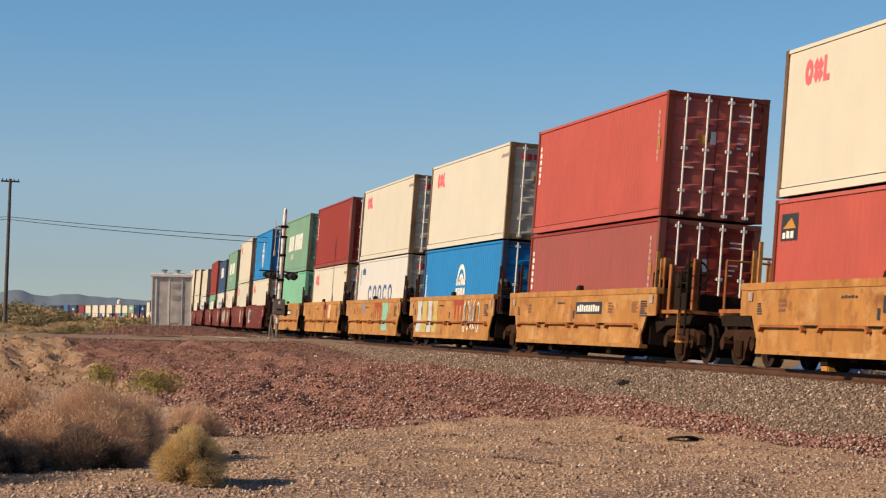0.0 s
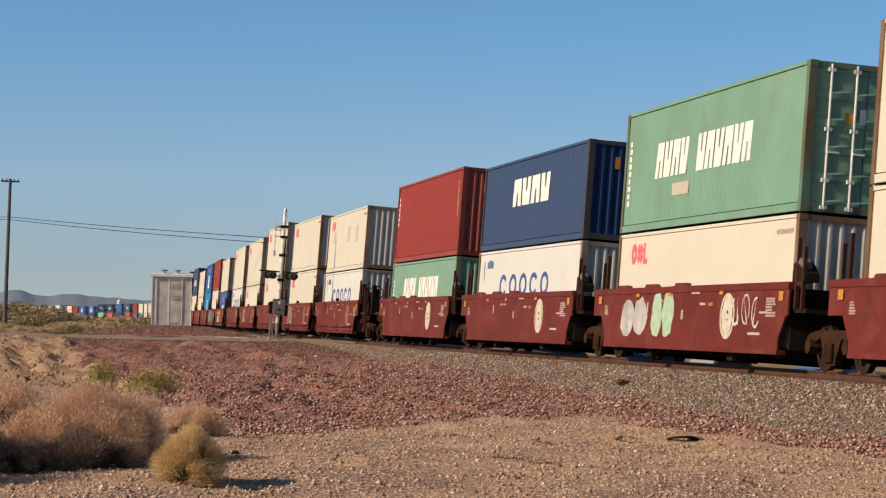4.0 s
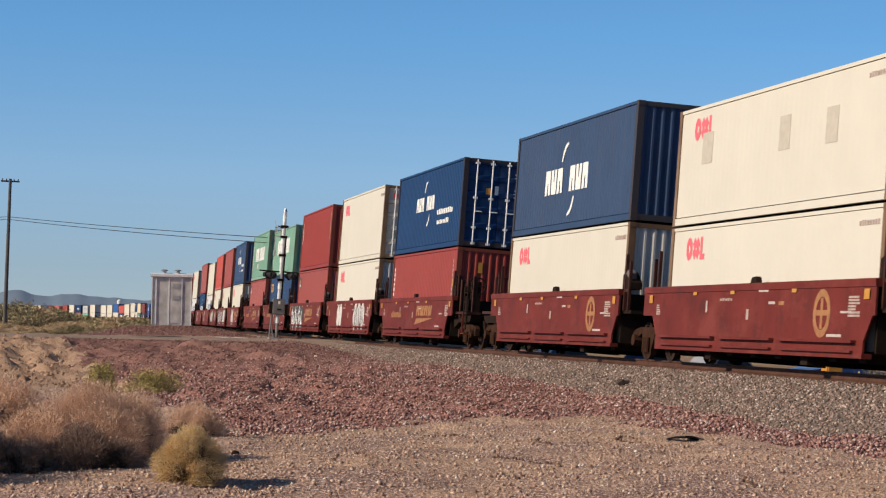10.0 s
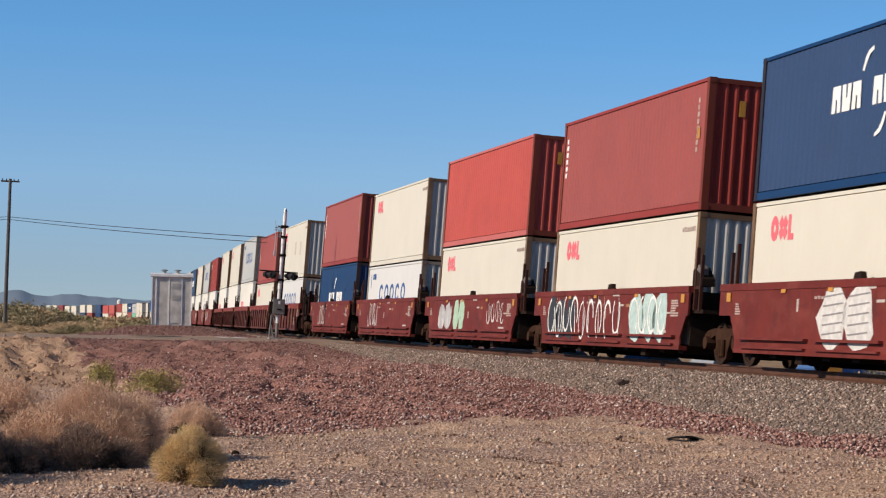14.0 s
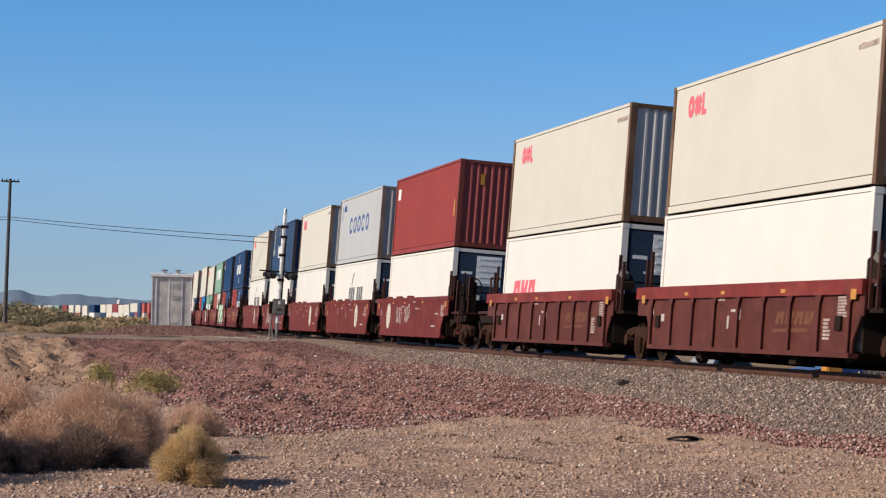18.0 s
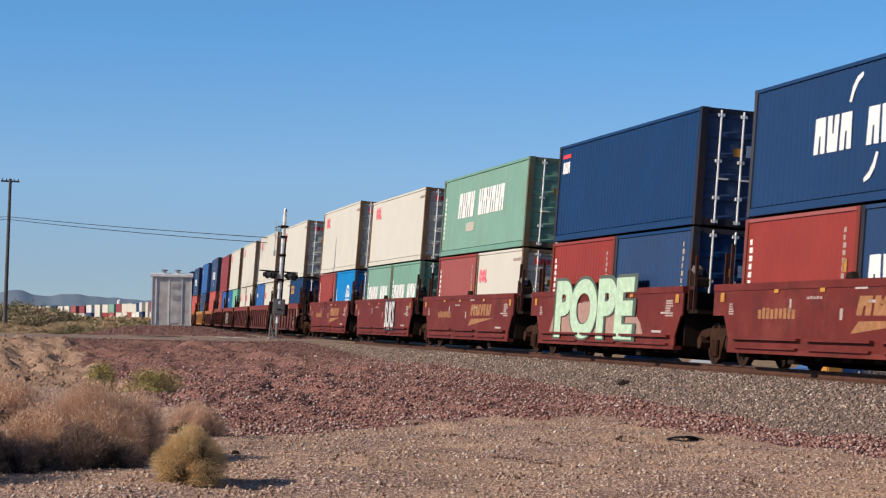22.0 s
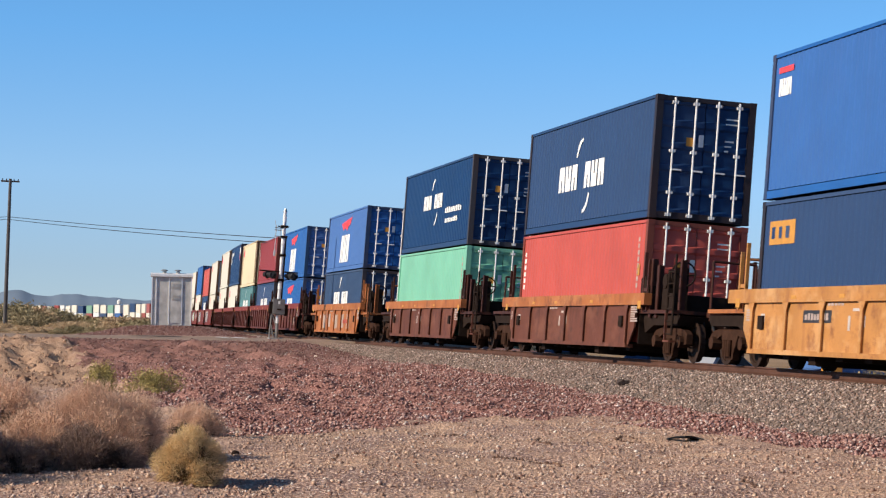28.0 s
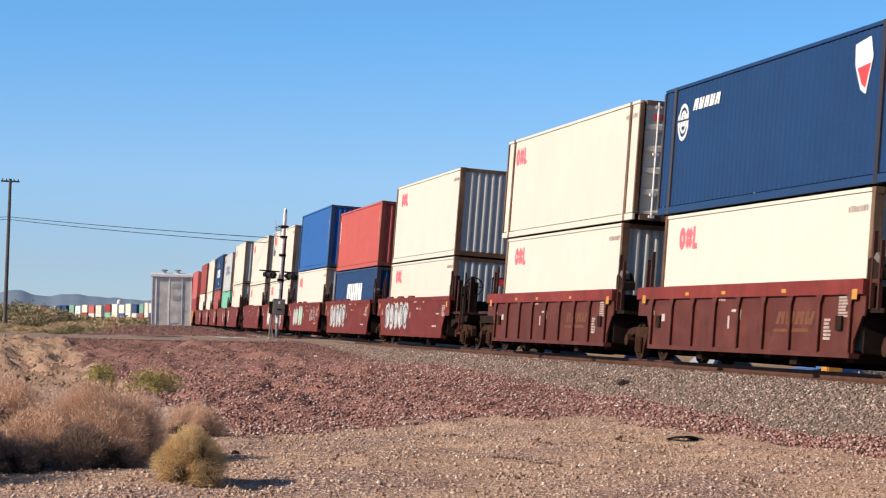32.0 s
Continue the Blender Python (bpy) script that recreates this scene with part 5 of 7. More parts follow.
        put("graffiti", ("g1",), lambda: blob_word(bmesh.new(), -4.6, -2.6, 0.5, 1.4, 2, g, 14), SILVER, "silver sprayed shapes")
        put("graffiti_green", ("g2",), lambda: blob_word(bmesh.new(), -2.2, -0.6, 0.45, 1.45, 2, g, 15), MINT, "pale green sprayed shapes")
        put("graffiti_lines", ("g3",), lambda: blob_lines(2.6, 5.0, 0.7, 1.4, 4, g, 16), plain_cache("chalk_white_spray", (0.62, 0.60, 0.57)), "white sprayed loops")
    elif art == "full":
        for i, a in enumerate((-5.0, -4.1, -3.2)):
            put("paint_cloud", ("g0", i), lambda: blob_word(bmesh.new(), a - 0.5, a + 0.5, 0.42, 1.45, 1, g + 0.001, 30 + i), BLACKS, "black sprayed shape")
        put("graffiti_lines", ("g1",), lambda: blob_lines(-5.5, 1.4, 0.40, 1.5, 9, g - 0.006, 33), WHITE, "white sprayed outlines")
        for i, a in enumerate((2.6, 3.6, 4.5)):
            put("paint_cloud", ("g2", i), lambda: blob_word(bmesh.new(), a - 0.55, a + 0.55, 0.42, 1.5, 1, g + 0.001, 40 + i), plain_cache("pale_aqua_spray", (0.45, 0.58, 0.55)), "pale aqua sprayed shape")
        put("graffiti_edges", ("g3",), lambda: blob_lines(2.1, 5.0, 0.45, 1.45, 4, g - 0.006, 35), WHITE, "white sprayed outlines")
    elif art == "aqua":
        put("graffiti", ("g1",), lambda: slab(bmesh.new(), [(2.35, 1.56), (2.6, 1.2), (2.45, 0.5), (2.6, 0.42), (3.9, 0.42), (3.5, 0.8), (3.95, 1.2), (3.6, 1.56)], g, g + 0.004), plain_cache("aqua_spray", (0.25, 0.52, 0.40)), "aqua sprayed shape")
        put("graffiti_grey", ("g2",), lambda: boxed(-2.6, -1.8, g, g + 0.004, 1.1, 1.56), plain_cache("blue_grey_spray", (0.25, 0.24, 0.26)), "blue-grey sprayed patch")
    elif art == "worn":
        put("graffiti", ("g1",), lambda: slab(bmesh.new(), [(2.5, 0.9), (3.2, 0.85), (3.4, 1.5), (2.7, 1.56)], g, g + 0.004), plain_cache("pale_peach_spray", (0.68, 0.52, 0.38)), "pale peach patch")
    elif art == "pale":
        for i, (a, z, w) in enumerate(((-3.6, 0.75, 0.9), (-2.0, 0.8, 1.1), (0.4, 0.75, 1.0), (2.3, 0.78, 1.1), (4.1, 0.75, 0.8))):
            put("worn_patch", ("wp", i), lambda: slab(bmesh.new(), [(a - w / 2, z - 0.34), (a + w / 2, z - 0.30), (a + w * 0.42, z + 0.30), (a - w * 0.05, z + 0.24), (a - w / 2, z + 0.34)], g, g + 0.004), plain_cache("bleached_grey_paint", (0.40, 0.30, 0.24)), "bleached grey patch of paint")
        put("graffiti", ("g2",), lambda: code_bars(bmesh.new(), 2.6, 4.4, 0.66, 0.84, 5, g - 0.004), plain_cache("dull_red_spray", (0.40, 0.08, 0.06)), "dull red sprayed bars")
    elif art == "loops":
        for i, (a, w) in enumerate(((-5.2, 1.0), (-4.3, 1.2), (-3.3, 0.9), (-2.4, 1.0))):
            put("paint_cloud", ("g0", i), lambda: slab(bmesh.new(), [(a - w / 2, 0.42), (a + w * 0.3, 0.42), (a + w / 2, 0.8), (a + w * 0.35, 1.2), (a + w / 2, 1.56), (a - w * 0.4, 1.56), (a - w * 0.2, 1.1)], g + 0.0004 * i, g + 0.004), plain_cache(*(("pale_blue_spray", (0.52, 0.55, 0.58)), ("dull_ochre_spray", (0.50, 0.42, 0.16)))[i % 2]), "pale sprayed shape")
        put("graffiti", ("g1",), lambda: blob_lines(2.2, 4.6, 0.45, 1.52, 5, g - 0.003, 18), WHITE, "white sprayed bubbles")
        put("graffiti_dark", ("g4",), lambda: blob_lines(2.3, 4.5, 0.6, 1.4, 4, g + 0.001, 38), BLACKS, "dark sprayed outlines")


CACHE = {}


def plain_cache(name, colour):
    if name not in CACHE:
        CACHE[name] = plain(name, colour, 0.6, 0, 0.2)
    return CACHE[name]


def blob_lines(a0, a1, z0, z1, n, y, seed):
    r = random.Random(seed)
    bm = bmesh.new()
    p = (a1 - a0) / n
    for i in range(n):
        ring(bm, a0 + (i + 0.5) * p, (z0 + z1) / 2 + r.uniform(-0.1, 0.1), (z1 - z0) * 0.44, (z1 - z0) * r.uniform(0.35, 0.39), y, y + 0.004, 14, p * r.uniform(0.8, 1.1) / (z1 - z0), r.random(), r.uniform(0.55, 0.95))
        a = a0 + (i + r.random()) * p
        slab(bm, [(a, z0 + 0.1), (a + 0.06, z0 + 0.1), (a + 0.02 + r.uniform(-0.25, 0.25), z1 - 0.05)], y - 0.002, y + 0.003)
    return bm


# ---- ballast, rails and ties ----
def swept(name, xs, profile, material, lean=True):
    """A cross-section (u across, w up) carried along the line."""
    bm = bmesh.new()
    rows = []
    for x in xs:
        m = on_line(x) if lean else Matrix.Translation((x, float(line_y(x)), float(rail_z(x))))
        rows.append([bm.verts.new(m @ Vector((0, u, w))) for u, w in profile])
    for p, q in zip(rows[:-1], rows[1:]):
        for i in range(len(profile) - 1):
            bm.faces.new((p[i], p[i + 1], q[i + 1], q[i]))
    return bm


def stone_material(name, tones, bright=0.12):
    """Loose stones: each its own tone."""
    m, t, b = nodes_of(name)
    g = t.nodes.new("ShaderNodeNewGeometry")
    r = t.nodes.new("ShaderNodeValToRGB")
    els = r.color_ramp.elements
    while len(els) < len(tones):
        els.new(0.5)
    for i, tone in enumerate(tones):
        els[i].position, els[i].color = i / (len(tones) - 1), (*tone, 1)
    t.links.new(g.outputs["Random Per Island"], r.inputs["Fac"])
    c = mix(t, ramp(t, noise_tex(t, coords(t), 30, 4), 0.35, 0.7), r.outputs["Color"], tuple(x * 0.7 for x in tones[0]))
    t.links.new(c, b.inputs["Base Color"])
    b.inputs["Roughness"].default_value = 0.9
    b.inputs["Specular IOR Level"].default_value = 0.2
    return m


GREY_T = [(0.120, 0.088, 0.070), (0.261, 0.197, 0.162), (0.449, 0.345, 0.285), (0.345, 0.215, 0.171), (0.836, 0.685, 0.575)]
RED_T = [(0.13, 0.058, 0.050), (0.46, 0.24, 0.20), (0.72, 0.475, 0.40), (0.31, 0.14, 0.12), (0.90, 0.77, 0.68)]
TAN_T = [(0.261, 0.162, 0.117), (0.585, 0.405, 0.294), (0.794, 0.590, 0.439), (0.460, 0.275, 0.199), (0.961, 0.860, 0.731)]
GREY_STONE, RED_STONE, TAN_STONE = (stone_material(n, t) for n, t in (("grey_ballast_stone", GREY_T), ("red_lava_stone", RED_T), ("tan_desert_stone", TAN_T)))


def ballast_material():
    m, t, b = nodes_of("ballast_bed")
    v = coords(t)
    c = mix(t, ramp(t, noise_tex(t, v, 14, 6, 0.7), 0.3, 0.7), (0.103, 0.0756, 0.0594), (0.291, 0.223, 0.182))
    t.links.new(c, b.inputs["Base Color"])
    b.inputs["Roughness"].default_value = 0.95
    bump(t, b, noise_tex(t, v, 18, 4, 0.7), 1.0, 0.06)
    return m


LONG_X = list(np.arange(60, -330, -3.0)) + list(np.arange(-330, -1900, -20.0))
ballast = part("ballast_bed", swept("b", LONG_X, [(5.2, -1.75), (3.2, -0.85), (1.75, -0.28), (-1.75, -0.11), (-4.4, -1.18)], None, False), ballast_material())
tagged(ballast, "grey crushed-stone ballast bed under the track", "ballast", kind="structure")
track = tagged(new("railway_track"), "rusty-sided steel rails on ties in grey ballast", "railway track", kind="structure")
RAIL = plain("rusty_rail_side", (0.105, 0.050, 0.033), 0.75, 0.2, 0.35, 3)
SHINE = plain("polished_rail_head", (0.45, 0.42, 0.40), 0.3, 0.9, 0.2, 3)
TIE = plain("weathered_tie", (0.10, 0.075, 0.055), 0.9, 0, 0.4, 4)
for u in (-0.755, 0.755):
    prof = [(u - 0.07, -0.17), (u - 0.07, -0.155), (u - 0.012, -0.125), (u - 0.012, -0.045), (u - 0.037, -0.035), (u - 0.037, -0.006), (u + 0.037, -0.006), (u + 0.037, -0.035), (u + 0.012, -0.045), (u + 0.012, -0.125), (u + 0.07, -0.155), (u + 0.07, -0.17)]
    part("rail", swept("r", LONG_X, prof, None), RAIL, track, "rail with rust-brown web")
    part("rail_head", swept("h", LONG_X, [(u - 0.03, -0.004), (u - 0.028, 0.0), (u + 0.028, 0.0), (u + 0.03, -0.004)], None), SHINE, track, "polished running surface")
tie = None
for i in range(170):
    x = -16 - i * 0.62
    if tie is None:
        bm = boxed(-0.115, 0.115, -1.3, 1.3, -0.38, -0.172)
        tie = part("tie", bm, TIE, track)
        tie.matrix_basis = on_line(x)
    else:
        place(part("tie", tie.data, None, track), on_line(x))


# ---- loose stones ----
def pebble_set(rng, n):
    bm = bmesh.new()
    for p in ((1, 0, 0), (0, 1, 0), (-1, 0, 0), (0, -1, 0), (0, 0, 1), (0, 0, -1)):
        bm.verts.new(p)
    v = bm.verts[:] if not bm.verts.ensure_lookup_table() else None
    for i in range(4):
        bm.faces.new((v[i], v[(i + 1) % 4], v[4]))
        bm.faces.new((v[(i + 1) % 4], v[i], v[5]))
    bm.verts.index_update()
    base = np.array([v.co[:] for v in bm.verts])
    faces = np.array([[v.index for v in f.verts] for f in bm.faces])
    bm.free()
    sets = [base * (0.8 + 0.65 * rng.random((len(base), 1))) * np.array([1.0, 0.8 + 0.3 * rng.random(), 0.55 + 0.3 * rng.random()]) for _ in range(n)]
    return sets, faces


def scatter(name, pts, sizes, material, seed, label):
    rng = np.random.default_rng(seed)
    protos, faces = pebble_set(rng, 10)
    nv = len(protos[0])
    n = len(pts)
    which = rng.integers(0, len(protos), n)
    co = np.array(protos)[which] * sizes[:, None, None]
    a, e = rng.random(n) * 6.28, rng.normal(0, 0.5, n)
    ca, sa, ce, se = np.cos(a), np.sin(a), np.cos(e), np.sin(e)
    x, y, z = co[..., 0], co[..., 1], co[..., 2]
    y, z = y * ce[:, None] - z * se[:, None], y * se[:, None] + z * ce[:, None]
    x, y = x * ca[:, None] - y * sa[:, None], x * sa[:, None] + y * ca[:, None]
    co = np.stack([x, y, z], -1) + pts[:, None, :]
    tri = (faces[None] + (np.arange(n) * nv)[:, None, None]).reshape(-1, 3)
    me = bpy.data.meshes.new(name)
    me.vertices.add(n * nv)
    me.vertices.foreach_set("co", co.reshape(-1))
    me.loops.add(tri.size)
    me.loops.foreach_set("vertex_index", tri.ravel().astype(np.int32))
    me.polygons.add(len(tri))
    me.polygons.foreach_set("loop_start", np.arange(0, tri.size, 3, dtype=np.int32))
    me.polygons.foreach_set("loop_total", np.full(len(tri), 3, np.int32))
    me.update(calc_edges=True)
    me.materials.append(material)
    return tagged(new(name, me), label, "stones", kind="stuff")


def in_wedge(rng, n, near, far, a0, a1, power=1.0):
    """Random places on the ground between two distances and two bearings, denser nearby."""
    r = near * (far / near) ** (rng.random(n) ** power)
    a = a0 + (a1 - a0) * rng.random(n)
    return -r * np.cos(a), r * np.sin(a)


rng = np.random.default_rng(5)
x, y = in_wedge(rng, 135000, 16, 55, -0.01, 0.43)
keep = (line_y(x) - y > 4.3) & (red_gravel(x, y) < 0.35 + 0.3 * rng.random(len(x))) & (waves(x, y, 31, 2.6) + 0.6 * waves(x, y, 32, 0.9) > -0.75 + 0.7 * rng.random(len(x)))
x, y = x[keep], y[keep]
s = 0.003 + 0.028 * rng.random(len(x)) ** 14 + 0.00023 * np.abs(x)
scatter("pebbles", np.stack([x, y, ground_z(x, y) + s * 0.2], 1), s, TAN_STONE, 6, "small tan and pale pebbles on dry ground")
# broken edges of dried crust: rows of small lumps along wandering lines
cx, cy = [], []
for px, py, ang, n in ((-26.5, 7.15, 0.35, 26), (-29.5, 7.9, 0.15, 22), (-24.2, 6.1, 0.5, 18), (-31.0, 9.6, -0.2, 18), (-22.4, 8.2, 0.2, 16), (-27.8, 5.0, 0.1, 14), (-33.5, 6.9, 0.4, 14)):
    for k in range(n):
        ang += rng.normal(0, 0.35)
        px, py = px - 0.075 * math.cos(ang), py + 0.05 * math.sin(ang)
        cx.append(px), cy.append(py)
cx, cy = np.array(cx), np.array(cy)
s = 0.018 + 0.022 * rng.random(len(cx))
scatter("crust_edges", np.stack([cx, cy, ground_z(cx, cy) + s * 0.2], 1), s, stone_material("dark_crust_lump", [(0.12, 0.07, 0.05), (0.22, 0.13, 0.09), (0.30, 0.19, 0.13), (0.17, 0.10, 0.07)]), 61, "broken edges of dried mud crust")
x, y = in_wedge(rng, 170000, 28, 96, -0.01, 0.43, 0.85)
keep = (line_y(x) - y > 3.2) & (red_gravel(x, y) > 0.35 + 0.3 * rng.random(len(x)))
x, y = x[keep], y[keep]
s = 0.013 + 0.030 * rng.random(len(x)) ** 2
near = packed_mask(x, y) < 0.2 + 0.5 * rng.random(len(x))
DARK_RED = stone_material("packed_red_stone", [(0.11, 0.05, 0.044), (0.27, 0.14, 0.115), (0.42, 0.26, 0.22), (0.22, 0.10, 0.085), (0.60, 0.47, 0.41)])
scatter("red_gravel", np.stack([x, y, ground_z(x, y) + s * 0.55], 1)[near], s[near], RED_STONE, 7, "coarse dark-red crushed stone on the bank")
scatter("packed_gravel", np.stack([x, y, ground_z(x, y) + s * 0.5], 1)[~near], s[~near], DARK_RED, 17, "darker packed red stone beside the road")
x = -22 - 118 * rng.random(60000) ** 1.5
u = -1.5 - 2.4 * rng.random(len(x))
w = np.interp(u, (-4.4, -1.75, -1.5), (-1.18, -0.11, -0.12))
s = 0.019 + 0.024 * rng.random(len(x)) ** 1.5
scatter("ballast_stones", np.stack([x, line_y(x) + u, w + s * 0.3], 1), s, GREY_STONE, 8, "grey and brown crushed ballast stones")

x, y = -112.5 + 7.5 * (rng.random(9000) * 2 - 1), 10.0 + 4.6 * (rng.random(9000) * 2 - 1)
keep = red_gravel(x, y) > 0.35 + 0.3 * rng.random(len(x))
x, y = x[keep], y[keep]
s = 0.02 + 0.035 * rng.random(len(x)) ** 2
scatter("mound_stones", np.stack([x, y, ground_z(x, y) + s * 0.3], 1), s, DARK_RED, 10, "red-brown stones on the low mound")

x, y = in_wedge(rng, 9000, 56, 93, -0.04, 0.12, 1.0)
keep = red_gravel(x, y) < 0.6
x, y = x[keep], y[keep]
s = 0.015 + 0.075 * rng.random(len(x)) ** 6
CLOD = stone_material("brown_earth_clod", [(0.24, 0.145, 0.095), (0.42, 0.265, 0.175), (0.56, 0.375, 0.25), (0.34, 0.21, 0.135), (0.64, 0.45, 0.31)])
scatter("earth_clods", np.stack([x, y, ground_z(x, y) + s * 0.1], 1), s, CLOD, 9, "lumps of brown earth on the road bank")

# blocks of broken bank beside the road
rng = np.random.default_rng(77)
x, y = in_wedge(rng, 260, 60, 90, -0.04, 0.105, 1.0)
keep = (red_gravel(x, y) < 0.5) & (waves(x, y, 33, 4.0) > -0.1)
x, y = x[keep], y[keep]
s = 0.04 + 0.15 * rng.random(len(x)) ** 3
scatter("bank_blocks", np.stack([x, y, ground_z(x, y) + s * 0.05], 1), s, stone_material("tan_bank_block", [(0.30, 0.18, 0.115), (0.46, 0.30, 0.195), (0.56, 0.385, 0.26), (0.36, 0.22, 0.145)]), 91, "blocks of broken tan earth on the road bank")

# ---- plants ----
def twig_material(name, tones, rough=0.85):
    m, t, b = nodes_of(name)
    g = t.nodes.new("ShaderNodeNewGeometry")
    r = t.nodes.new("ShaderNodeValToRGB")
    els = r.color_ramp.elements
    while len(els) < len(tones):
        els.new(0.5)
    for i, tone in enumerate(tones):
        els[i].position, els[i].color = i / (len(tones) - 1), (*tone, 1)
    t.links.new(g.outputs["Random Per Island"], r.inputs["Fac"])
    t.links.new(r.outputs["Color"], b.inputs["Base Color"])
    b.inputs["Roughness"].default_value = rough
    b.inputs["Specular IOR Level"].default_value = 0.15
    return m


DRY = twig_material("dry_tumbleweed", [(0.60, 0.40, 0.28), (0.65, 0.44, 0.31), (0.69, 0.475, 0.34), (0.62, 0.415, 0.29)])
STRAW = twig_material("straw_yellow_bush", [(0.52, 0.37, 0.17), (0.68, 0.49, 0.245), (0.80, 0.60, 0.33), (0.57, 0.42, 0.20)])
GREEN = twig_material("desert_green_leaf", [(0.22, 0.18, 0.06), (0.36, 0.295, 0.10), (0.46, 0.38, 0.15), (0.28, 0.23, 0.08)])
OLIVE = twig_material("olive_scrub_leaf", [(0.15, 0.13, 0.07), (0.26, 0.22, 0.12), (0.36, 0.30, 0.175), (0.20, 0.172, 0.092)])
SAGE = twig_material("grey_green_sage_leaf", [(0.20, 0.165, 0.09), (0.30, 0.245, 0.14), (0.38, 0.31, 0.185), (0.24, 0.20, 0.115)])
# near-black twig colour that stands for the shade inside a bush
CORE = plain("shade_dark_twig", (0.045, 0.03, 0.022), 0.95)
GRASS = twig_material("dry_desert_grass", [(0.36, 0.26, 0.155), (0.48, 0.355, 0.215), (0.57, 0.43, 0.27), (0.41, 0.305, 0.18)])
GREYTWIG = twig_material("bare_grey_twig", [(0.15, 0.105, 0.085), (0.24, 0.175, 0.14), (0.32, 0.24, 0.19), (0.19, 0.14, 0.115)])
# darker copy of the dry twig tones: shade put into the colour
SHADED = twig_material("shaded_brown_tumbleweed", [(0.15, 0.10, 0.078), (0.23, 0.158, 0.122), (0.31, 0.215, 0.168), (0.18, 0.125, 0.097)])
TWIG = plain("dark_twig", (0.09, 0.06, 0.04), 0.9)


def strands(rng, n, rx, ry, rz, width, seg=4, curl=0.5, start=0.25, up=0.25, droop=0.1):
    """Fine curved twigs that fill a low dome: a mesh of thin tapering strips."""
    a = rng.random(n) * 2 * math.pi
    e = np.arcsin(np.clip(rng.random(n) * (1 - up) + up * rng.random(n), 0.02, 1))
    d = np.stack([np.cos(a) * np.cos(e), np.sin(a) * np.cos(e), np.sin(e)], 1)
    lump = 0.78 + 0.16 * np.sin(a * 3 + 1.3) + 0.12 * np.sin(a * 5 + e * 4) + 0.10 * np.sin(a * 9 + e * 7)
    reach = (0.55 + 0.45 * rng.random(n) ** 0.5) * lump
    t0 = start * rng.random(n)
    side = rng.normal(0, 1, (n, 3))
    side -= d * (side * d).sum(1, keepdims=True)
    side /= np.linalg.norm(side, axis=1, keepdims=True)
    size = np.array([rx, ry, rz])
    rows = []
    wob = rng.normal(0, curl, (n, 3)) * 0.35
    for k in range(seg + 1):
        f = k / seg
        t = (t0 + (1 - t0) * f) * reach
        c = d * t[:, None] + wob * (f * f)[..., None] * 0.35 if np.ndim(f) else d * t[:, None] + wob * f * f * 0.35
        c = c * size
        c[:, 2] -= droop * rz * f * f
        w = width * (1 - 0.8 * f)
        rows.append((c - side * w, c + side * w))
    co = np.stack([np.stack(r, 1) for r in rows], 1)       # n, seg+1, 2, 3
    co[..., 2] = np.maximum(co[..., 2], 0.0)
    base = (np.arange(n) * (seg + 1) * 2)[:, None]
    quads = np.concatenate([base + np.array([[2 * k, 2 * k + 1, 2 * k + 3, 2 * k + 2]]) for k in range(seg)], 0)
    return co.reshape(-1, 3), quads


def tangle(rng, n, rx, ry, rz, width, out=0.55, fine=0.27, lumpy=1.0):
    """Short fine twigs in all directions, filling a lumpy dome: the haze of a tumbleweed."""
    a = rng.random(n) * 2 * math.pi
    e = np.arcsin(rng.random(n) ** 0.85)
    d = np.stack([np.cos(a) * np.cos(e), np.sin(a) * np.cos(e), np.sin(e)], 1)
    lump = 0.80 + lumpy * (0.15 * np.sin(a * 3 + 1.3 + rx * 9) * np.cos(e) + 0.13 * np.sin(a * 5 + e * 6 + rz * 7) + 0.10 * np.sin(a * 9 + e * 11)) + 0.06 * rng.normal(0, 1, n)
    depth = 0.2 + 0.8 * rng.random(n) ** 0.5
    c = d * (lump * depth)[:, None] * np.array([rx, ry, rz])
    v = d * out + rng.normal(0, 0.5, (n, 3)) + np.array([0, 0, 0.15])
    v /= np.linalg.norm(v, axis=1, keepdims=True)
    w = rng.normal(0, 1, (n, 3))
    w -= v * (w * v).sum(1, keepdims=True)
    w /= np.linalg.norm(w, axis=1, keepdims=True)
    size = fine * (0.05 + 0.09 * rng.random((n, 1))) * min(rx, ry, rz) ** 0.5
    k = width * (0.6 + 0.8 * rng.random((n, 1))) * (2.2 - 1.5 * depth[:, None])
    co = np.stack([c - v * size - w * k, c - v * size + w * k, c + v * size + w * k * 0.4, c + v * size - w * k * 0.4], 1)
    co[..., 2] = np.maximum(co[..., 2], 0.0)
    return co.reshape(-1, 3), np.arange(4 * n).reshape(n, 4)


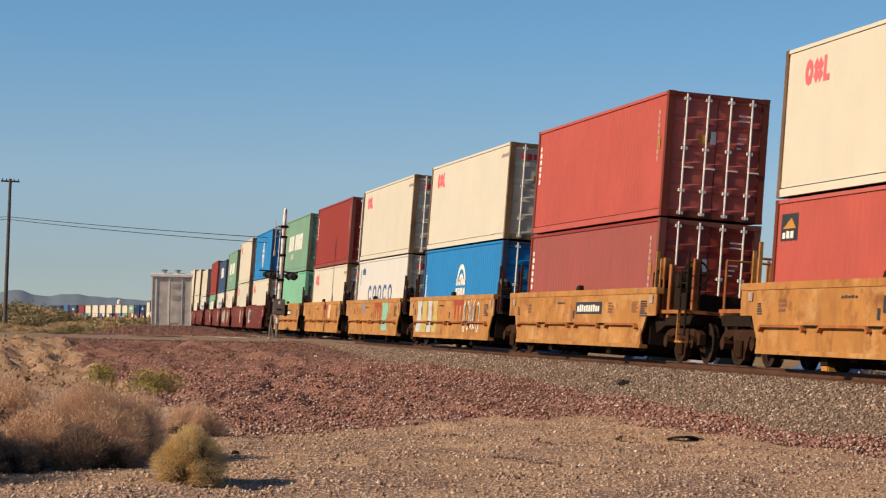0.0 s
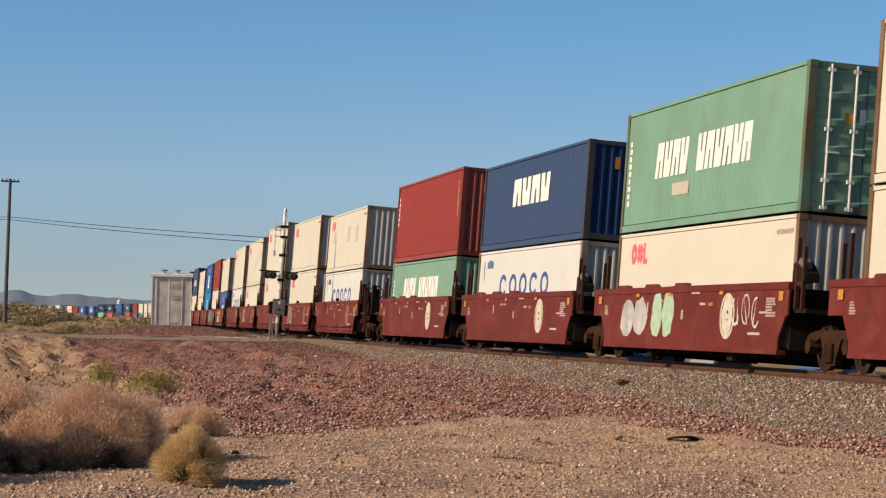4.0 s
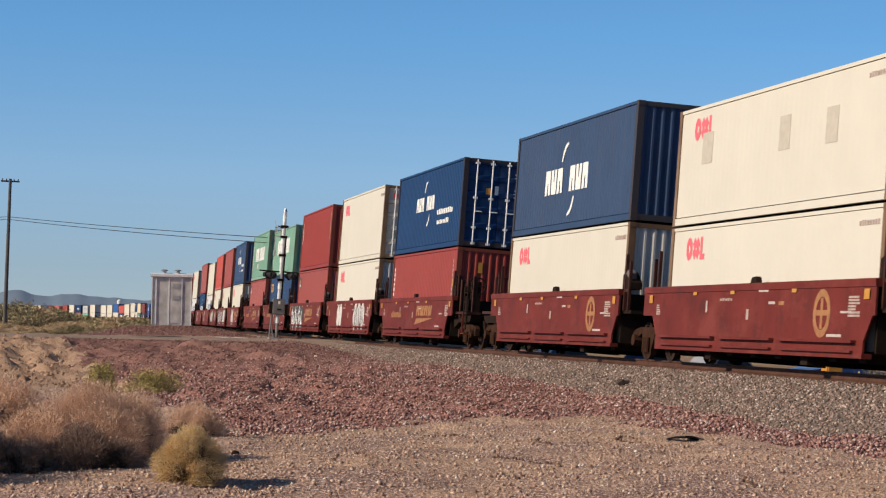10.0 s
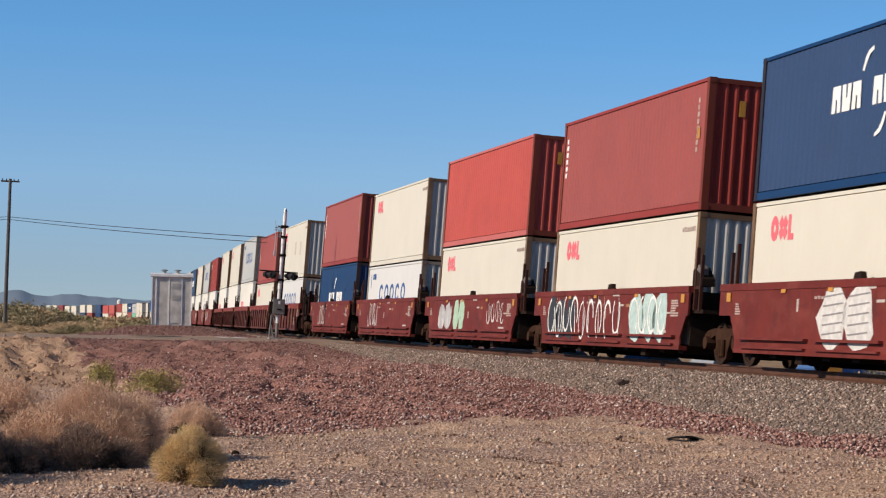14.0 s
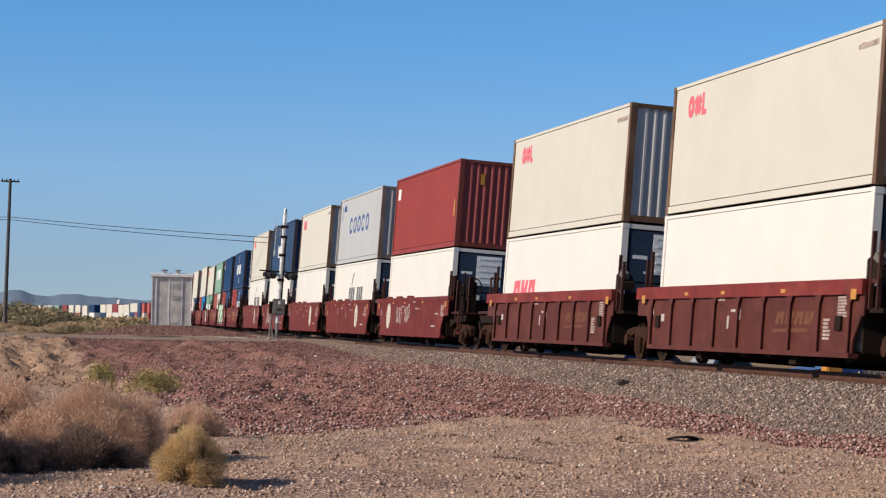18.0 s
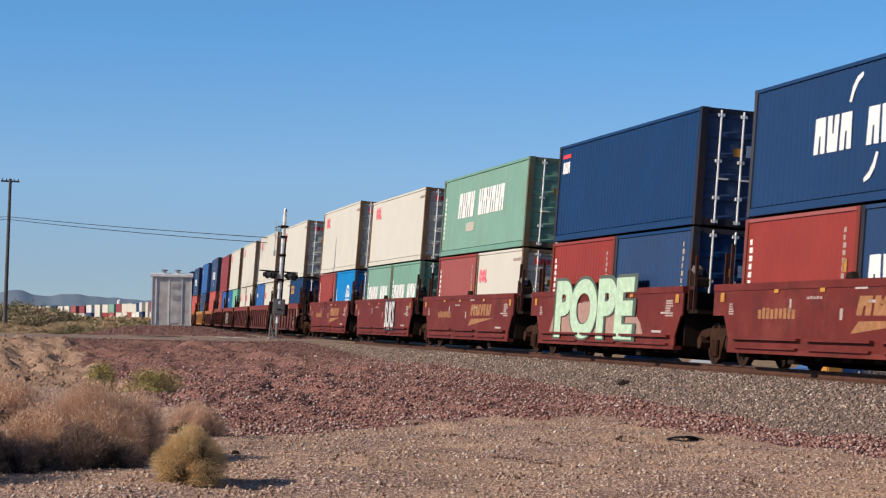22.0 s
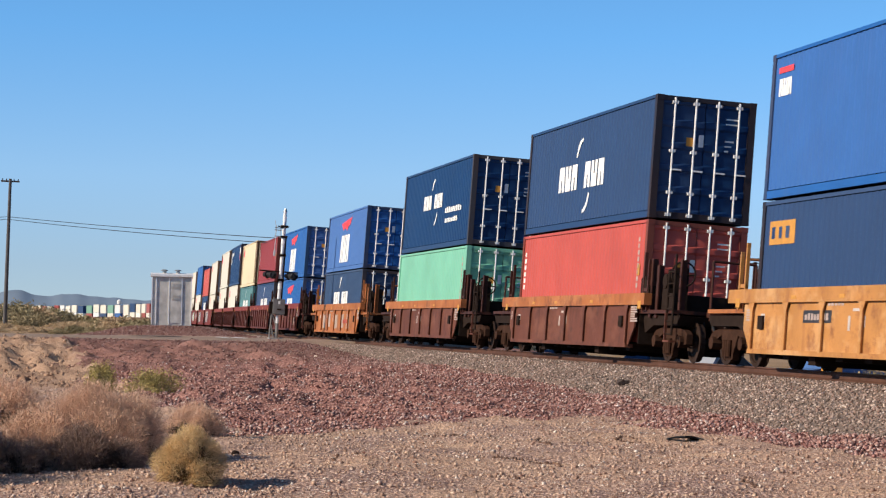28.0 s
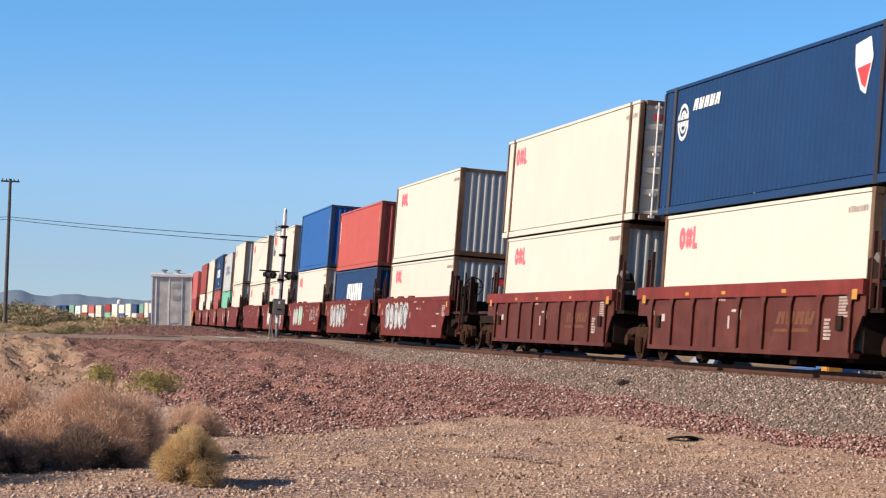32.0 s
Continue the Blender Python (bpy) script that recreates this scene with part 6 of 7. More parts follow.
def leaves(rng, n, rx, ry, rz, size):
    """Small leaves on the outer part of a dome, in clusters."""
    k = max(6, n // 60)
    a, e = rng.random(k) * 6.28, np.arcsin(rng.random(k))
    hub = np.stack([np.cos(a) * np.cos(e), np.sin(a) * np.cos(e), np.sin(e)], 1) * (0.55 + 0.45 * rng.random((k, 1)))
    c = hub[rng.integers(0, k, n)] + rng.normal(0, 0.13, (n, 3))
    c = c * np.array([rx, ry, rz])
    c[:, 2] = np.maximum(c[:, 2], 0.02)
    u = rng.normal(0, 1, (n, 3))
    u /= np.linalg.norm(u, axis=1, keepdims=True)
    v = np.cross(u, rng.normal(0, 1, (n, 3)))
    v /= np.linalg.norm(v, axis=1, keepdims=True)
    s = size * (0.6 + 0.8 * rng.random((n, 1)))
    co = np.stack([c - u * s, c + v * s * 0.45, c + u * s, c - v * s * 0.45], 1)
    return co.reshape(-1, 3), np.arange(4 * n).reshape(n, 4)


def quad_mesh(name, co, quads, material):
    me = bpy.data.meshes.new(name)
    me.vertices.add(len(co))
    me.vertices.foreach_set("co", co.ravel())
    me.loops.add(quads.size)
    me.loops.foreach_set("vertex_index", quads.ravel().astype(np.int32))
    me.polygons.add(len(quads))
    me.polygons.foreach_set("loop_start", np.arange(0, quads.size, 4, dtype=np.int32))
    me.polygons.foreach_set("loop_total", np.full(len(quads), 4, np.int32))
    me.update(calc_edges=True)
    me.materials.append(material)
    return me


def puffs(rng, n, rx, ry, rz, width, k, size, low=0.0):
    """Fine twigs gathered in round puffs over a dome, with gaps and hollows between them."""
    a = np.arange(k) * 2.39996 + rng.normal(0, 0.35, k)
    e = np.arcsin(np.clip(low + (1 - low) * (np.arange(k) + 0.5) / k + rng.normal(0, 0.06, k), 0.02, 0.99))
    out = 0.52 + 0.26 * rng.random(k)
    hub = np.stack([np.cos(a) * np.cos(e), np.sin(a) * np.cos(e), np.sin(e)], 1) * out[:, None] * np.array([rx, ry, rz])
    r = size * (0.65 + 0.7 * rng.random(k))
    i = rng.choice(k, n, p=r ** 2 / (r ** 2).sum())
    d = rng.normal(0, 1, (n, 3))
    d /= np.linalg.norm(d, axis=1, keepdims=True)
    f = rng.random(n) ** 0.42 * (1 + 0.10 * rng.normal(0, 1, n))
    c = hub[i] + d * (r[i] * f)[:, None]
    grow = hub[i] / np.array([rx, ry, rz])
    v = 0.5 * d + 0.7 * grow + rng.normal(0, 0.42, (n, 3)) + np.array([0, 0, 0.2])
    v /= np.linalg.norm(v, axis=1, keepdims=True)
    w = np.cross(v, rng.normal(0, 1, (n, 3)))
    w /= np.linalg.norm(w, axis=1, keepdims=True)
    size = 0.008 + 0.024 * rng.random((n, 1)) ** 2
    b = width * (0.6 + 0.8 * rng.random((n, 1)))
    co = np.stack([c - v * size - w * b, c - v * size + w * b, c + v * size + w * b * 0.35, c + v * size - w * b * 0.35], 1)
    co[..., 2] = np.maximum(co[..., 2], 0.0)
    return co.reshape(-1, 3), np.arange(4 * n).reshape(n, 4)


def bush(name, x, y, rx, ry, rz, n, material, label, seed, width=0.0026, leafy=0, leaf=None, broom=0, lumps=0, core=0, puff=0.34):
    rng = np.random.default_rng(seed)
    b = new(name)
    b.matrix_basis = Matrix.Translation((x, y, float(ground_z(x, y)) - 0.04))
    tagged(b, label, "bush")
    part("stem", tube(bmesh.new(), (0, 0, -0.08), (rx * 0.1, 0, rz * 0.45), 0.03, 7, 0.008), TWIG, b, "dark woody stem")
    if lumps:
        co, q = puffs(rng, n, rx, ry, rz, width, lumps, puff)
    else:
        co, q = tangle(rng, int(n * 1.9), rx, ry, rz, width, lumpy=0.65)
    if broom:
        co2, q2 = strands(rng, broom, rx, ry, rz, width, up=0.45, curl=0.45)
        co, q = np.concatenate([co, co2]), np.concatenate([q, q2 + len(co)])
    part("foliage", quad_mesh("foliage", co, q, material), None, b)
    # inner twigs carry the bush's inner shade in their colour
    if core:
        part("twig_core", quad_mesh("twig_core", *tangle(rng, core, rx * 0.86, ry * 0.86, rz * 0.62, 0.005, 0.4, 0.9, 0.4), CORE), None, b, "inner twigs, coloured near-black as the bush's inside shade")
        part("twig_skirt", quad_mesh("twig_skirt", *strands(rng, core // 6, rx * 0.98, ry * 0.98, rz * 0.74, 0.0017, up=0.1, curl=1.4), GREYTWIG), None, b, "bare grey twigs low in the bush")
    if leafy:
        part("leaf_mass", quad_mesh("leaf_mass", *leaves(rng, leafy, rx, ry, rz, 0.022), leaf), None, b)
    return b


DRYWORDS = "dry brown tumbleweed with fine tangled twigs"
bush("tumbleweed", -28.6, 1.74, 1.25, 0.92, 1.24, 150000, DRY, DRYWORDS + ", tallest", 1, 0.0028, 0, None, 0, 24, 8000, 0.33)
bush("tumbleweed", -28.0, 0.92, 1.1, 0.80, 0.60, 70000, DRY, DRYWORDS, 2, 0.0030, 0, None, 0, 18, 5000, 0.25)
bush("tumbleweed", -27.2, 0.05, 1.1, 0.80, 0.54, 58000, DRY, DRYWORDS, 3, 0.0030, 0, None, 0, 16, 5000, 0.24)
# low bushes in the darker tones paint the shaded foot of the clump
SHADEDWORDS = "low tumbleweed, greyed and darkened to look shaded"
bush("tumbleweed", -26.6, 1.55, 0.8, 0.70, 0.58, 40000, SHADED, SHADEDWORDS, 4, 0.0026, 0, None, 0, 14, 8000, 0.19)
bush("tumbleweed", -26.2, 0.50, 0.8, 0.72, 0.44, 34000, SHADED, SHADEDWORDS, 31, 0.0026, 0, None, 0, 14, 8000, 0.19)
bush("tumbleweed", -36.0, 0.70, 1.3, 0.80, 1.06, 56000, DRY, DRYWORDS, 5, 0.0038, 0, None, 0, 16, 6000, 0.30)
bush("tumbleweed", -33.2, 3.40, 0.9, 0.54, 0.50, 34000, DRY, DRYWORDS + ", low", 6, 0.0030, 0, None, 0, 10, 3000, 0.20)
# unseen row left of the view, added to shade the bushes in it
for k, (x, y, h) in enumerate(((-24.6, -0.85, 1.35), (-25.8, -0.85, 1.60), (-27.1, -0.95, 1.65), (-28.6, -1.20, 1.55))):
    bush("tumbleweed", x, y, 1.10, 0.90, h, 24000, DRY, DRYWORDS + ", thick, out of view and added for shade", 12 + k, 0.0060, 0, None, 0, 12, 5000, 0.36)
bush("yellow_bush", -24.1, 2.42, 0.50, 0.43, 0.82, 44000, STRAW, "rounded straw-yellow desert bush with fine stems", 7, 0.0019, 0, None, 3500, 18, 3500, 0.15)
bush("green_bush", -52.0, 3.15, 0.6, 0.42, 0.72, 3000, OLIVE, "small yellow-green desert bush", 8, 0.004, 5200, GREEN)
bush("green_bush", -50.0, 4.20, 0.7, 0.68, 0.56, 1200, OLIVE, "low spreading yellow-green desert bush", 9, 0.004, 5200, GREEN)
bush("green_bush", -42.0, 0.4, 0.9, 0.65, 0.80, 3500, OLIVE, "grey-green leafy desert bush", 10, 0.004, 3000, OLIVE)

# scrub across the road
rng = np.random.default_rng(21)
protos = []
for i, (mat_a, n) in enumerate(((OLIVE, 3400), (GRASS, 3400), (SAGE, 3400), (SAGE, 3400), (GRASS, 3200))):
    co, q = leaves(rng, n, 1.0, 1.0, 0.62, 0.046)
    co2, q2 = strands(rng, 420, 1.0, 1.0, 0.66, 0.010)
    protos.append(quad_mesh("foliage", np.concatenate([co, co2]), np.concatenate([q, q2 + len(co)]), mat_a))
SCRUB_W = ["dark olive creosote scrub bush", "straw-coloured dry grass tussock", "yellow-green desert scrub bush", "olive desert scrub bush", "dry brown desert scrub bush"]
for i in range(240):
    d = 107 * (460 / 107) ** (rng.random() ** 0.9)
    a = -0.03 + 0.117 * rng.random()
    x, y = -d * math.cos(a), d * math.sin(a)
    if float(line_y(x)) - y < 6 or (abs(x + 112) < 7 and 5 < y < 15):
        continue
    k = int(rng.choice(5, p=(0.14, 0.40, 0.06, 0.12, 0.28)))
    s = (0.26 + 0.55 * rng.random() ** 2) * (1.0 if d < 150 else 1.3 if d < 220 else 1.7)
    b = new("scrub_bush", protos[k])
    b.matrix_basis = Matrix.LocRotScale((x, y, float(ground_z(x, y)) - 0.03), Euler((0, 0, rng.random() * 6.28)), (s * (0.9 + 0.5 * rng.random()), s, s * (0.55 + 0.4 * rng.random())))
    tagged(b, SCRUB_W[k] + " on sandy ground", "bush", "scrub beyond the road")
for x, y, s, k in ((-232, 5.2, 3.0, 0), (-240, 9.6, 2.6, 0), (-225, 0.8, 2.8, 0), (-236, 7.4, 2.7, 4), (-214, 3.0, 2.3, 3), (-218, -1.6, 2.5, 0), (-205, 6.6, 1.9, 2), (-190, 1.0, 1.8, 1), (-182, 5.0, 1.6, 3), (-196, 9.4, 1.7, 4), (-176, 8.6, 1.5, 1), (-300, 2.2, 4.0, 0), (-306, 4.6, 3.6, 4), (-298, 6.6, 4.1, 0), (-304, 9.2, 3.7, 3), (-296, 10.8, 3.2, 0), (-310, -0.6, 4.4, 0), (-302, -3.4, 4.2, 4), (-139, 9.7, 1.7, 4), (-136, 10.5, 1.5, 0), (-142, 9.0, 1.4, 2), (-133, 9.9, 1.0, 3), (-140, 10.8, 1.6, 3), (-134, 8.3, 0.8, 1), (-121, 5.9, 0.85, 0), (-118, 6.8, 0.7, 2)):
    b = new("scrub_bush", protos[k])
    b.matrix_basis = Matrix.LocRotScale((x, y, float(ground_z(x, y)) - 0.03), Euler((0, 0, x * y)), (s, s, s * (1.0 if -y / x < 0.042 else 0.85 if x > -150 else 0.5)))
    tagged(b, SCRUB_W[k] + ", taller than the rest", "bush", "scrub beyond the road")
# far scrub as one spread of foliage
cs, qs, off = [], [], 0
for i in range(900):
    d = 380 * (2200 / 380) ** rng.random()
    a = -0.06 + 0.19 * rng.random()
    x, y = -d * math.cos(a), d * math.sin(a)
    if abs(float(line_y(x)) - y) < 7:
        continue
    co, q = leaves(rng, 45, 2.2, 2.2, 1.3, 0.42)
    cs.append(co + np.array([x, y, float(ground_z(x, y))]))
    qs.append(q + off)
    off += len(co)
far_scrub = new("far_scrub", quad_mesh("far_scrub", np.concatenate(cs), np.concatenate(qs), OLIVE))
tagged(far_scrub, "distant olive desert scrub", "scrub", kind="stuff")

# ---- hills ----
# the blue of distant air is mixed into the hills' own colour
HILL = plain("painted_haze_hill", (0.20, 0.26, 0.335), 1.0, 0, 0.12, 0.006)
bm = bmesh.new()
N = 1100
rows = []
for i in range(N + 1):
    a = -0.5 + 1.3 * i / N
    prof = 33 + 13 * math.exp(-((a - 0.0215) / 0.008) ** 2) + 7 * math.exp(-((a - 0.047) / 0.013) ** 2) + 5 * math.exp(-((a - 0.072) / 0.03) ** 2) + 0.8 * math.sin(a * 310) + 0.6 * math.sin(a * 770 + 1) + 6 * math.sin(a * 17 + 2)
    r = 4300
    rows.append([bm.verts.new((-rr * math.cos(a), rr * math.sin(a), z)) for rr, z in ((r - 500, -6), (r - 160, prof * 0.55), (r, prof), (r + 300, -6))])
for p, q in zip(rows[:-1], rows[1:]):
    for j in range(3):
        bm.faces.new((p[j], p[j + 1], q[j + 1], q[j]))
for f in bm.faces:
    f.smooth = True
tagged(part("backdrop_hills", bm, HILL), "low desert hills on the horizon, blue haze painted into their colour", "hills", kind="structure")

# ---- signal house on its mound ----
ALU = plain("weathered_aluminium", (0.62, 0.59, 0.53), 0.5, 0.1, 0.30, 2.2)
SEAM = plain("bright_aluminium_seam", (0.85, 0.84, 0.82), 0.45, 0.1, 0.12, 3)
house = tagged(new("signal_house"), "weathered aluminium equipment house with two roof vents", "equipment house")
HX, HY = -115.0, 10.42
house.matrix_basis = Matrix.Translation((HX, HY, 0.38)) @ Matrix.Rotation(-0.09, 4, "Z")
part("wall", boxed(-0.95, 0.95, -1.0, 1.0, 0.08, 2.55), ALU, house)
part("base", boxed(-1.0, 1.0, -1.05, 1.05, -0.25, 0.08), plain_cache("grey_concrete", (0.33, 0.31, 0.29)), house, "concrete base")
bm = slab(bmesh.new(), [(-1.06, 2.55), (1.06, 2.55), (1.06, 2.66), (0, 2.76), (-1.06, 2.66)], -1.08, 1.08)
part("roof", bm, SEAM, house, "shallow metal roof")
for yy in (-0.99, -0.78, -0.12, 0.52, 0.99):
    part("seam", boxed(0.95, 0.985, yy - 0.025, yy + 0.025, 0.1, 2.5), SEAM, house, "bright wall seam")
door = part("door", boxed(0.95, 0.975, -0.06, 0.46, 0.2, 2.3), ALU, house)
for k, z in enumerate((1.35, 1.95)):
    lv = bmesh.new()
    for j in range(5):
        box(lv, 0.976, 0.992, 0.02, 0.40, z + j * 0.06, z + j * 0.06 + 0.03)
    part("louvre", lv, ALU, door, "door louvre")
for yy in (-0.38, 0.30):
    bm = tube(bmesh.new(), (0.2, yy, 2.68), (0.2, yy, 2.86), 0.10, 12)
    tube(bm, (0.2, yy, 2.86), (0.2, yy, 2.93), 0.22, 12, 0.10)
    part("roof_vent", bm, STEEL, house, "round roof vent")

# ---- crossing signal ----
MX, MY = -100.0, 13.80
mast = tagged(new("crossing_signal"), "silver railway crossing signal mast with paired black lamps", "railway signal")
mast.matrix_basis = Matrix.Translation((MX, MY, -0.02)) @ Matrix.Rotation(radians(-3.0), 4, "X")
MAST = plain("silver_painted_mast", (0.66, 0.66, 0.65), 0.45, 0.3, 0.25, 3)
BLACK = plain("black_signal_paint", (0.018, 0.018, 0.02), 0.45)
CAST = plain_cache("grey_cast_box", (0.20, 0.19, 0.18))
part("footing", boxed(-0.24, 0.24, -0.36, 0.24, -0.3, 0.04), plain_cache("grey_concrete", (0.33, 0.31, 0.29)), mast, "concrete footing")
for p, q, r in (((0.0, -0.32, 0.0), (0.0, -0.28, 1.15), 0.035), ((0.06, -0.14, 0.0), (0.0, -0.26, 0.62), 0.03), ((0, 0.0, 0.0), (0, 0, 0.75), 0.075), ((0.02, 0.02, 0.42), (0.0, -0.24, 1.05), 0.028)):
    part("leg", tube(bmesh.new(), p, q, r, 8), CAST, mast, "grey steel base leg")
part("pole", tube(bmesh.new(), (0, 0, 0.7), (0, 0, 5.75), 0.085, 12), MAST, mast)
for z in (2.25, 3.45, 4.3, 5.3):
    part("band", tube(bmesh.new(), (0, 0, z), (0, 0, z + 0.28), 0.092, 12), WHITE, mast, "white reflective band")
bm = boxed(-0.16, 0.20, -0.28, 0.28, 1.08, 1.80)
bmesh.ops.bevel(bm, geom=bm.edges[:], offset=0.04, segments=2, affect="EDGES")
part("junction_box", bm, CAST, mast)
part("gate_mount", boxed(-0.13, 0.13, -0.42, -0.28, 1.12, 1.66), DIRTY, mast)
part("counter_mount", boxed(-0.10, 0.10, 0.28, 0.42, 1.06, 1.56), DIRTY, mast)
part("box_label", boxed(0.20, 0.206, -0.05, 0.05, 1.56, 1.70), WHITE, mast, "small white label")
part("box_hasp", boxed(0.20, 0.23, -0.08, 0.10, 1.30, 1.36), DIRTY, mast, "dark hasp")
part("conduit", tube(bmesh.new(), (0.03, 0.11, 1.8), (0.03, 0.11, 4.6), 0.035, 8), DIRTY, mast, "dark cable conduit")
for z in (2.6, 3.72, 4.55, 5.02):
    part("clamp", boxed(-0.12, 0.12, -0.13, 0.16, z, z + 0.11), DIRTY, mast, "dark clamp")
part("top_arm", tube(bmesh.new(), (0.05, -0.30, 5.07), (0.05, 0.22, 5.07), 0.03, 6), DIRTY, mast)
arm = part("lamp_arm", boxed(-0.05, 0.05, -0.98, 0.76, 3.00, 3.06), DIRTY, mast)
for yy, turn in ((-0.62, 0.6), (-0.34, -0.5), (0.36, 0.55), (0.62, -0.6)):
    bm = bmesh.new()
    tube(bm, (0.02, 0, 0), (0.05, 0, 0), 0.18, 18)
    tube(bm, (0.05, 0, 0), (0.34, 0, 0.0), 0.12, 14, 0.13)
    tube(bm, (-0.18, 0, 0), (0.02, 0, 0), 0.11, 14)
    lamp = part("lamp", bm, BLACK, arm, "black hooded signal lamp")
    lamp.matrix_basis = Matrix.Translation((0, yy, 2.86)) @ Matrix.Rotation(turn, 4, "Z")
br = bmesh.new()
for z in (4.62, 4.9, 5.0):
    tube(br, (0, 0, z), (0, -0.42, z), 0.022, 6)
tube(br, (0, -0.36, 3.75), (0, -0.36, 5.1), 0.02, 6)
tube(br, (0, -0.36, 3.72), (0, -0.36, 3.98), 0.05, 8)
tube(br, (0, -0.36, 5.0), (0, -0.42, 5.32), 0.014, 6)
tube(br, (0, -0.16, 4.55), (0, -0.16, 5.15), 0.014, 6)
part("antenna_bracket", br, STEEL, mast)
part("bell", tube(bmesh.new(), (0.0, 0, 5.75), (0, 0, 5.90), 0.10, 12, 0.04), STEEL, mast)
# ---- poles and wires ----
WOOD = plain("weathered_pole_wood", (0.105, 0.098, 0.096), 0.85, 0, 0.35, 3)
GLASSY = plain("dark_insulator", (0.05, 0.05, 0.055), 0.3)


def pole(x, y, z0, height, arm_at, arm, lean, name_label):
    p = tagged(new("utility_pole"), name_label, "utility pole")
    p.matrix_basis = Matrix.Translation((x, y, z0)) @ Matrix.Rotation(lean, 4, "X")
    part("shaft", tube(bmesh.new(), (0, 0, -0.5), (0, 0, height), 0.16, 12, 0.11), WOOD, p)
    part("crossarm", boxed(-0.06, 0.06, -arm, arm, arm_at - 0.06, arm_at + 0.06), WOOD, p)
    for yy in (-arm + 0.1, -arm * 0.4, arm * 0.4, arm - 0.1):
        part("insulator", tube(bmesh.new(), (0, yy, arm_at + 0.06), (0, yy, arm_at + 0.2), 0.05, 8, 0.03), GLASSY, p, "dark glass insulator")
    return p


pole(-170.0, 3.03, -0.2, 11.25, 11.05, 0.68, -0.012, "tall weathered wooden utility pole with one crossarm")
pole(-92.0, 36.5, -1.8, 6.2, 5.95, 0.6, 0.0, "weathered wooden utility pole beyond the train")


def wire(a, b, sag, r=0.012):
    bm = bmesh.new()
    a, b = Vector(a), Vector(b)
    pts = [a.lerp(b, i / 24) - Vector((0, 0, sag * 4 * (i / 24) * (1 - i / 24))) for i in range(25)]
    for p, q in zip(pts[:-1], pts[1:]):
        tube(bm, p, q, r, 5)
    return bm


WIRE = plain("dark_cable", (0.02, 0.02, 0.022), 0.6)
P1, P2, P3 = Vector((-170.0, 2.95, 8.2)), Vector((-92.0, 36.5, 3.9)), Vector((-30.0, 62.0, 3.4))
for dz, sag in ((0.0, 0.42), (-0.19, 0.55)):
    for a, b in ((P1, P2), (P2, P3), (P1, Vector((-230.0, -32.0, 7.4)))):
        tagged(part("overhead_wire", wire(a + Vector((0, 0, dz)), b + Vector((0, 0, dz)), sag, 0.022), WIRE), "dark overhead cable between utility poles", "cable", "overhead cables")

tank = tagged(new("water_tank"), "small white water tank on a tall post", "water tank")
tank.matrix_basis = Matrix.Translation((-900.0, 60.8, -1.0))
part("post", tube(bmesh.new(), (0, 0, 0), (0, 0, 7.6), 0.25, 8), STEEL, tank)
part("tank", tube(tube(bmesh.new(), (0, 0, 7.5), (0, 0, 8.9), 0.9, 14), (0, 0, 8.9), (0, 0, 9.3), 0.9, 14, 0.1), WHITE, tank, "white round tank")

# ---- road marks ----
for yy in (11.35, 12.05):
    m = sheet("road_marking", np.linspace(-101.8, -97.2, 21), np.linspace(yy - 0.16, yy + 0.16, 4), lambda a, b: ground_z(a, b) + 0.035, WHITE)
    tagged(m, "worn white painted bar on the road", "road marking", "white bars at the crossing")


# dark flat patch with a wavy outline, laid just above the road
patch_r = lambda a: 1 + 0.12 * math.sin(3 * a) + 0.08 * math.sin(7 * a + 1)
bm = bmesh.new()
bm.faces.new([bm.verts.new((-102.6 + 1.5 * math.cos(k * math.pi / 16) * patch_r(k * math.pi / 16), 8.75 + 1.25 * math.sin(k * math.pi / 16) * patch_r(k * math.pi / 16), 0.0)) for k in range(32)])
bmesh.ops.triangulate(bm, faces=bm.faces[:])
bmesh.ops.subdivide_edges(bm, edges=bm.edges[:], cuts=3, use_grid_fill=True)
for v in bm.verts:
    v.co.z = float(ground_z(v.co.x, v.co.y)) + 0.02
tagged(part("road_patch", bm, plain("dark_road_spot", (0.055, 0.045, 0.04), 0.8, 0, 0.3, 2)), "dark flat patch on the dusty road", "road patch")


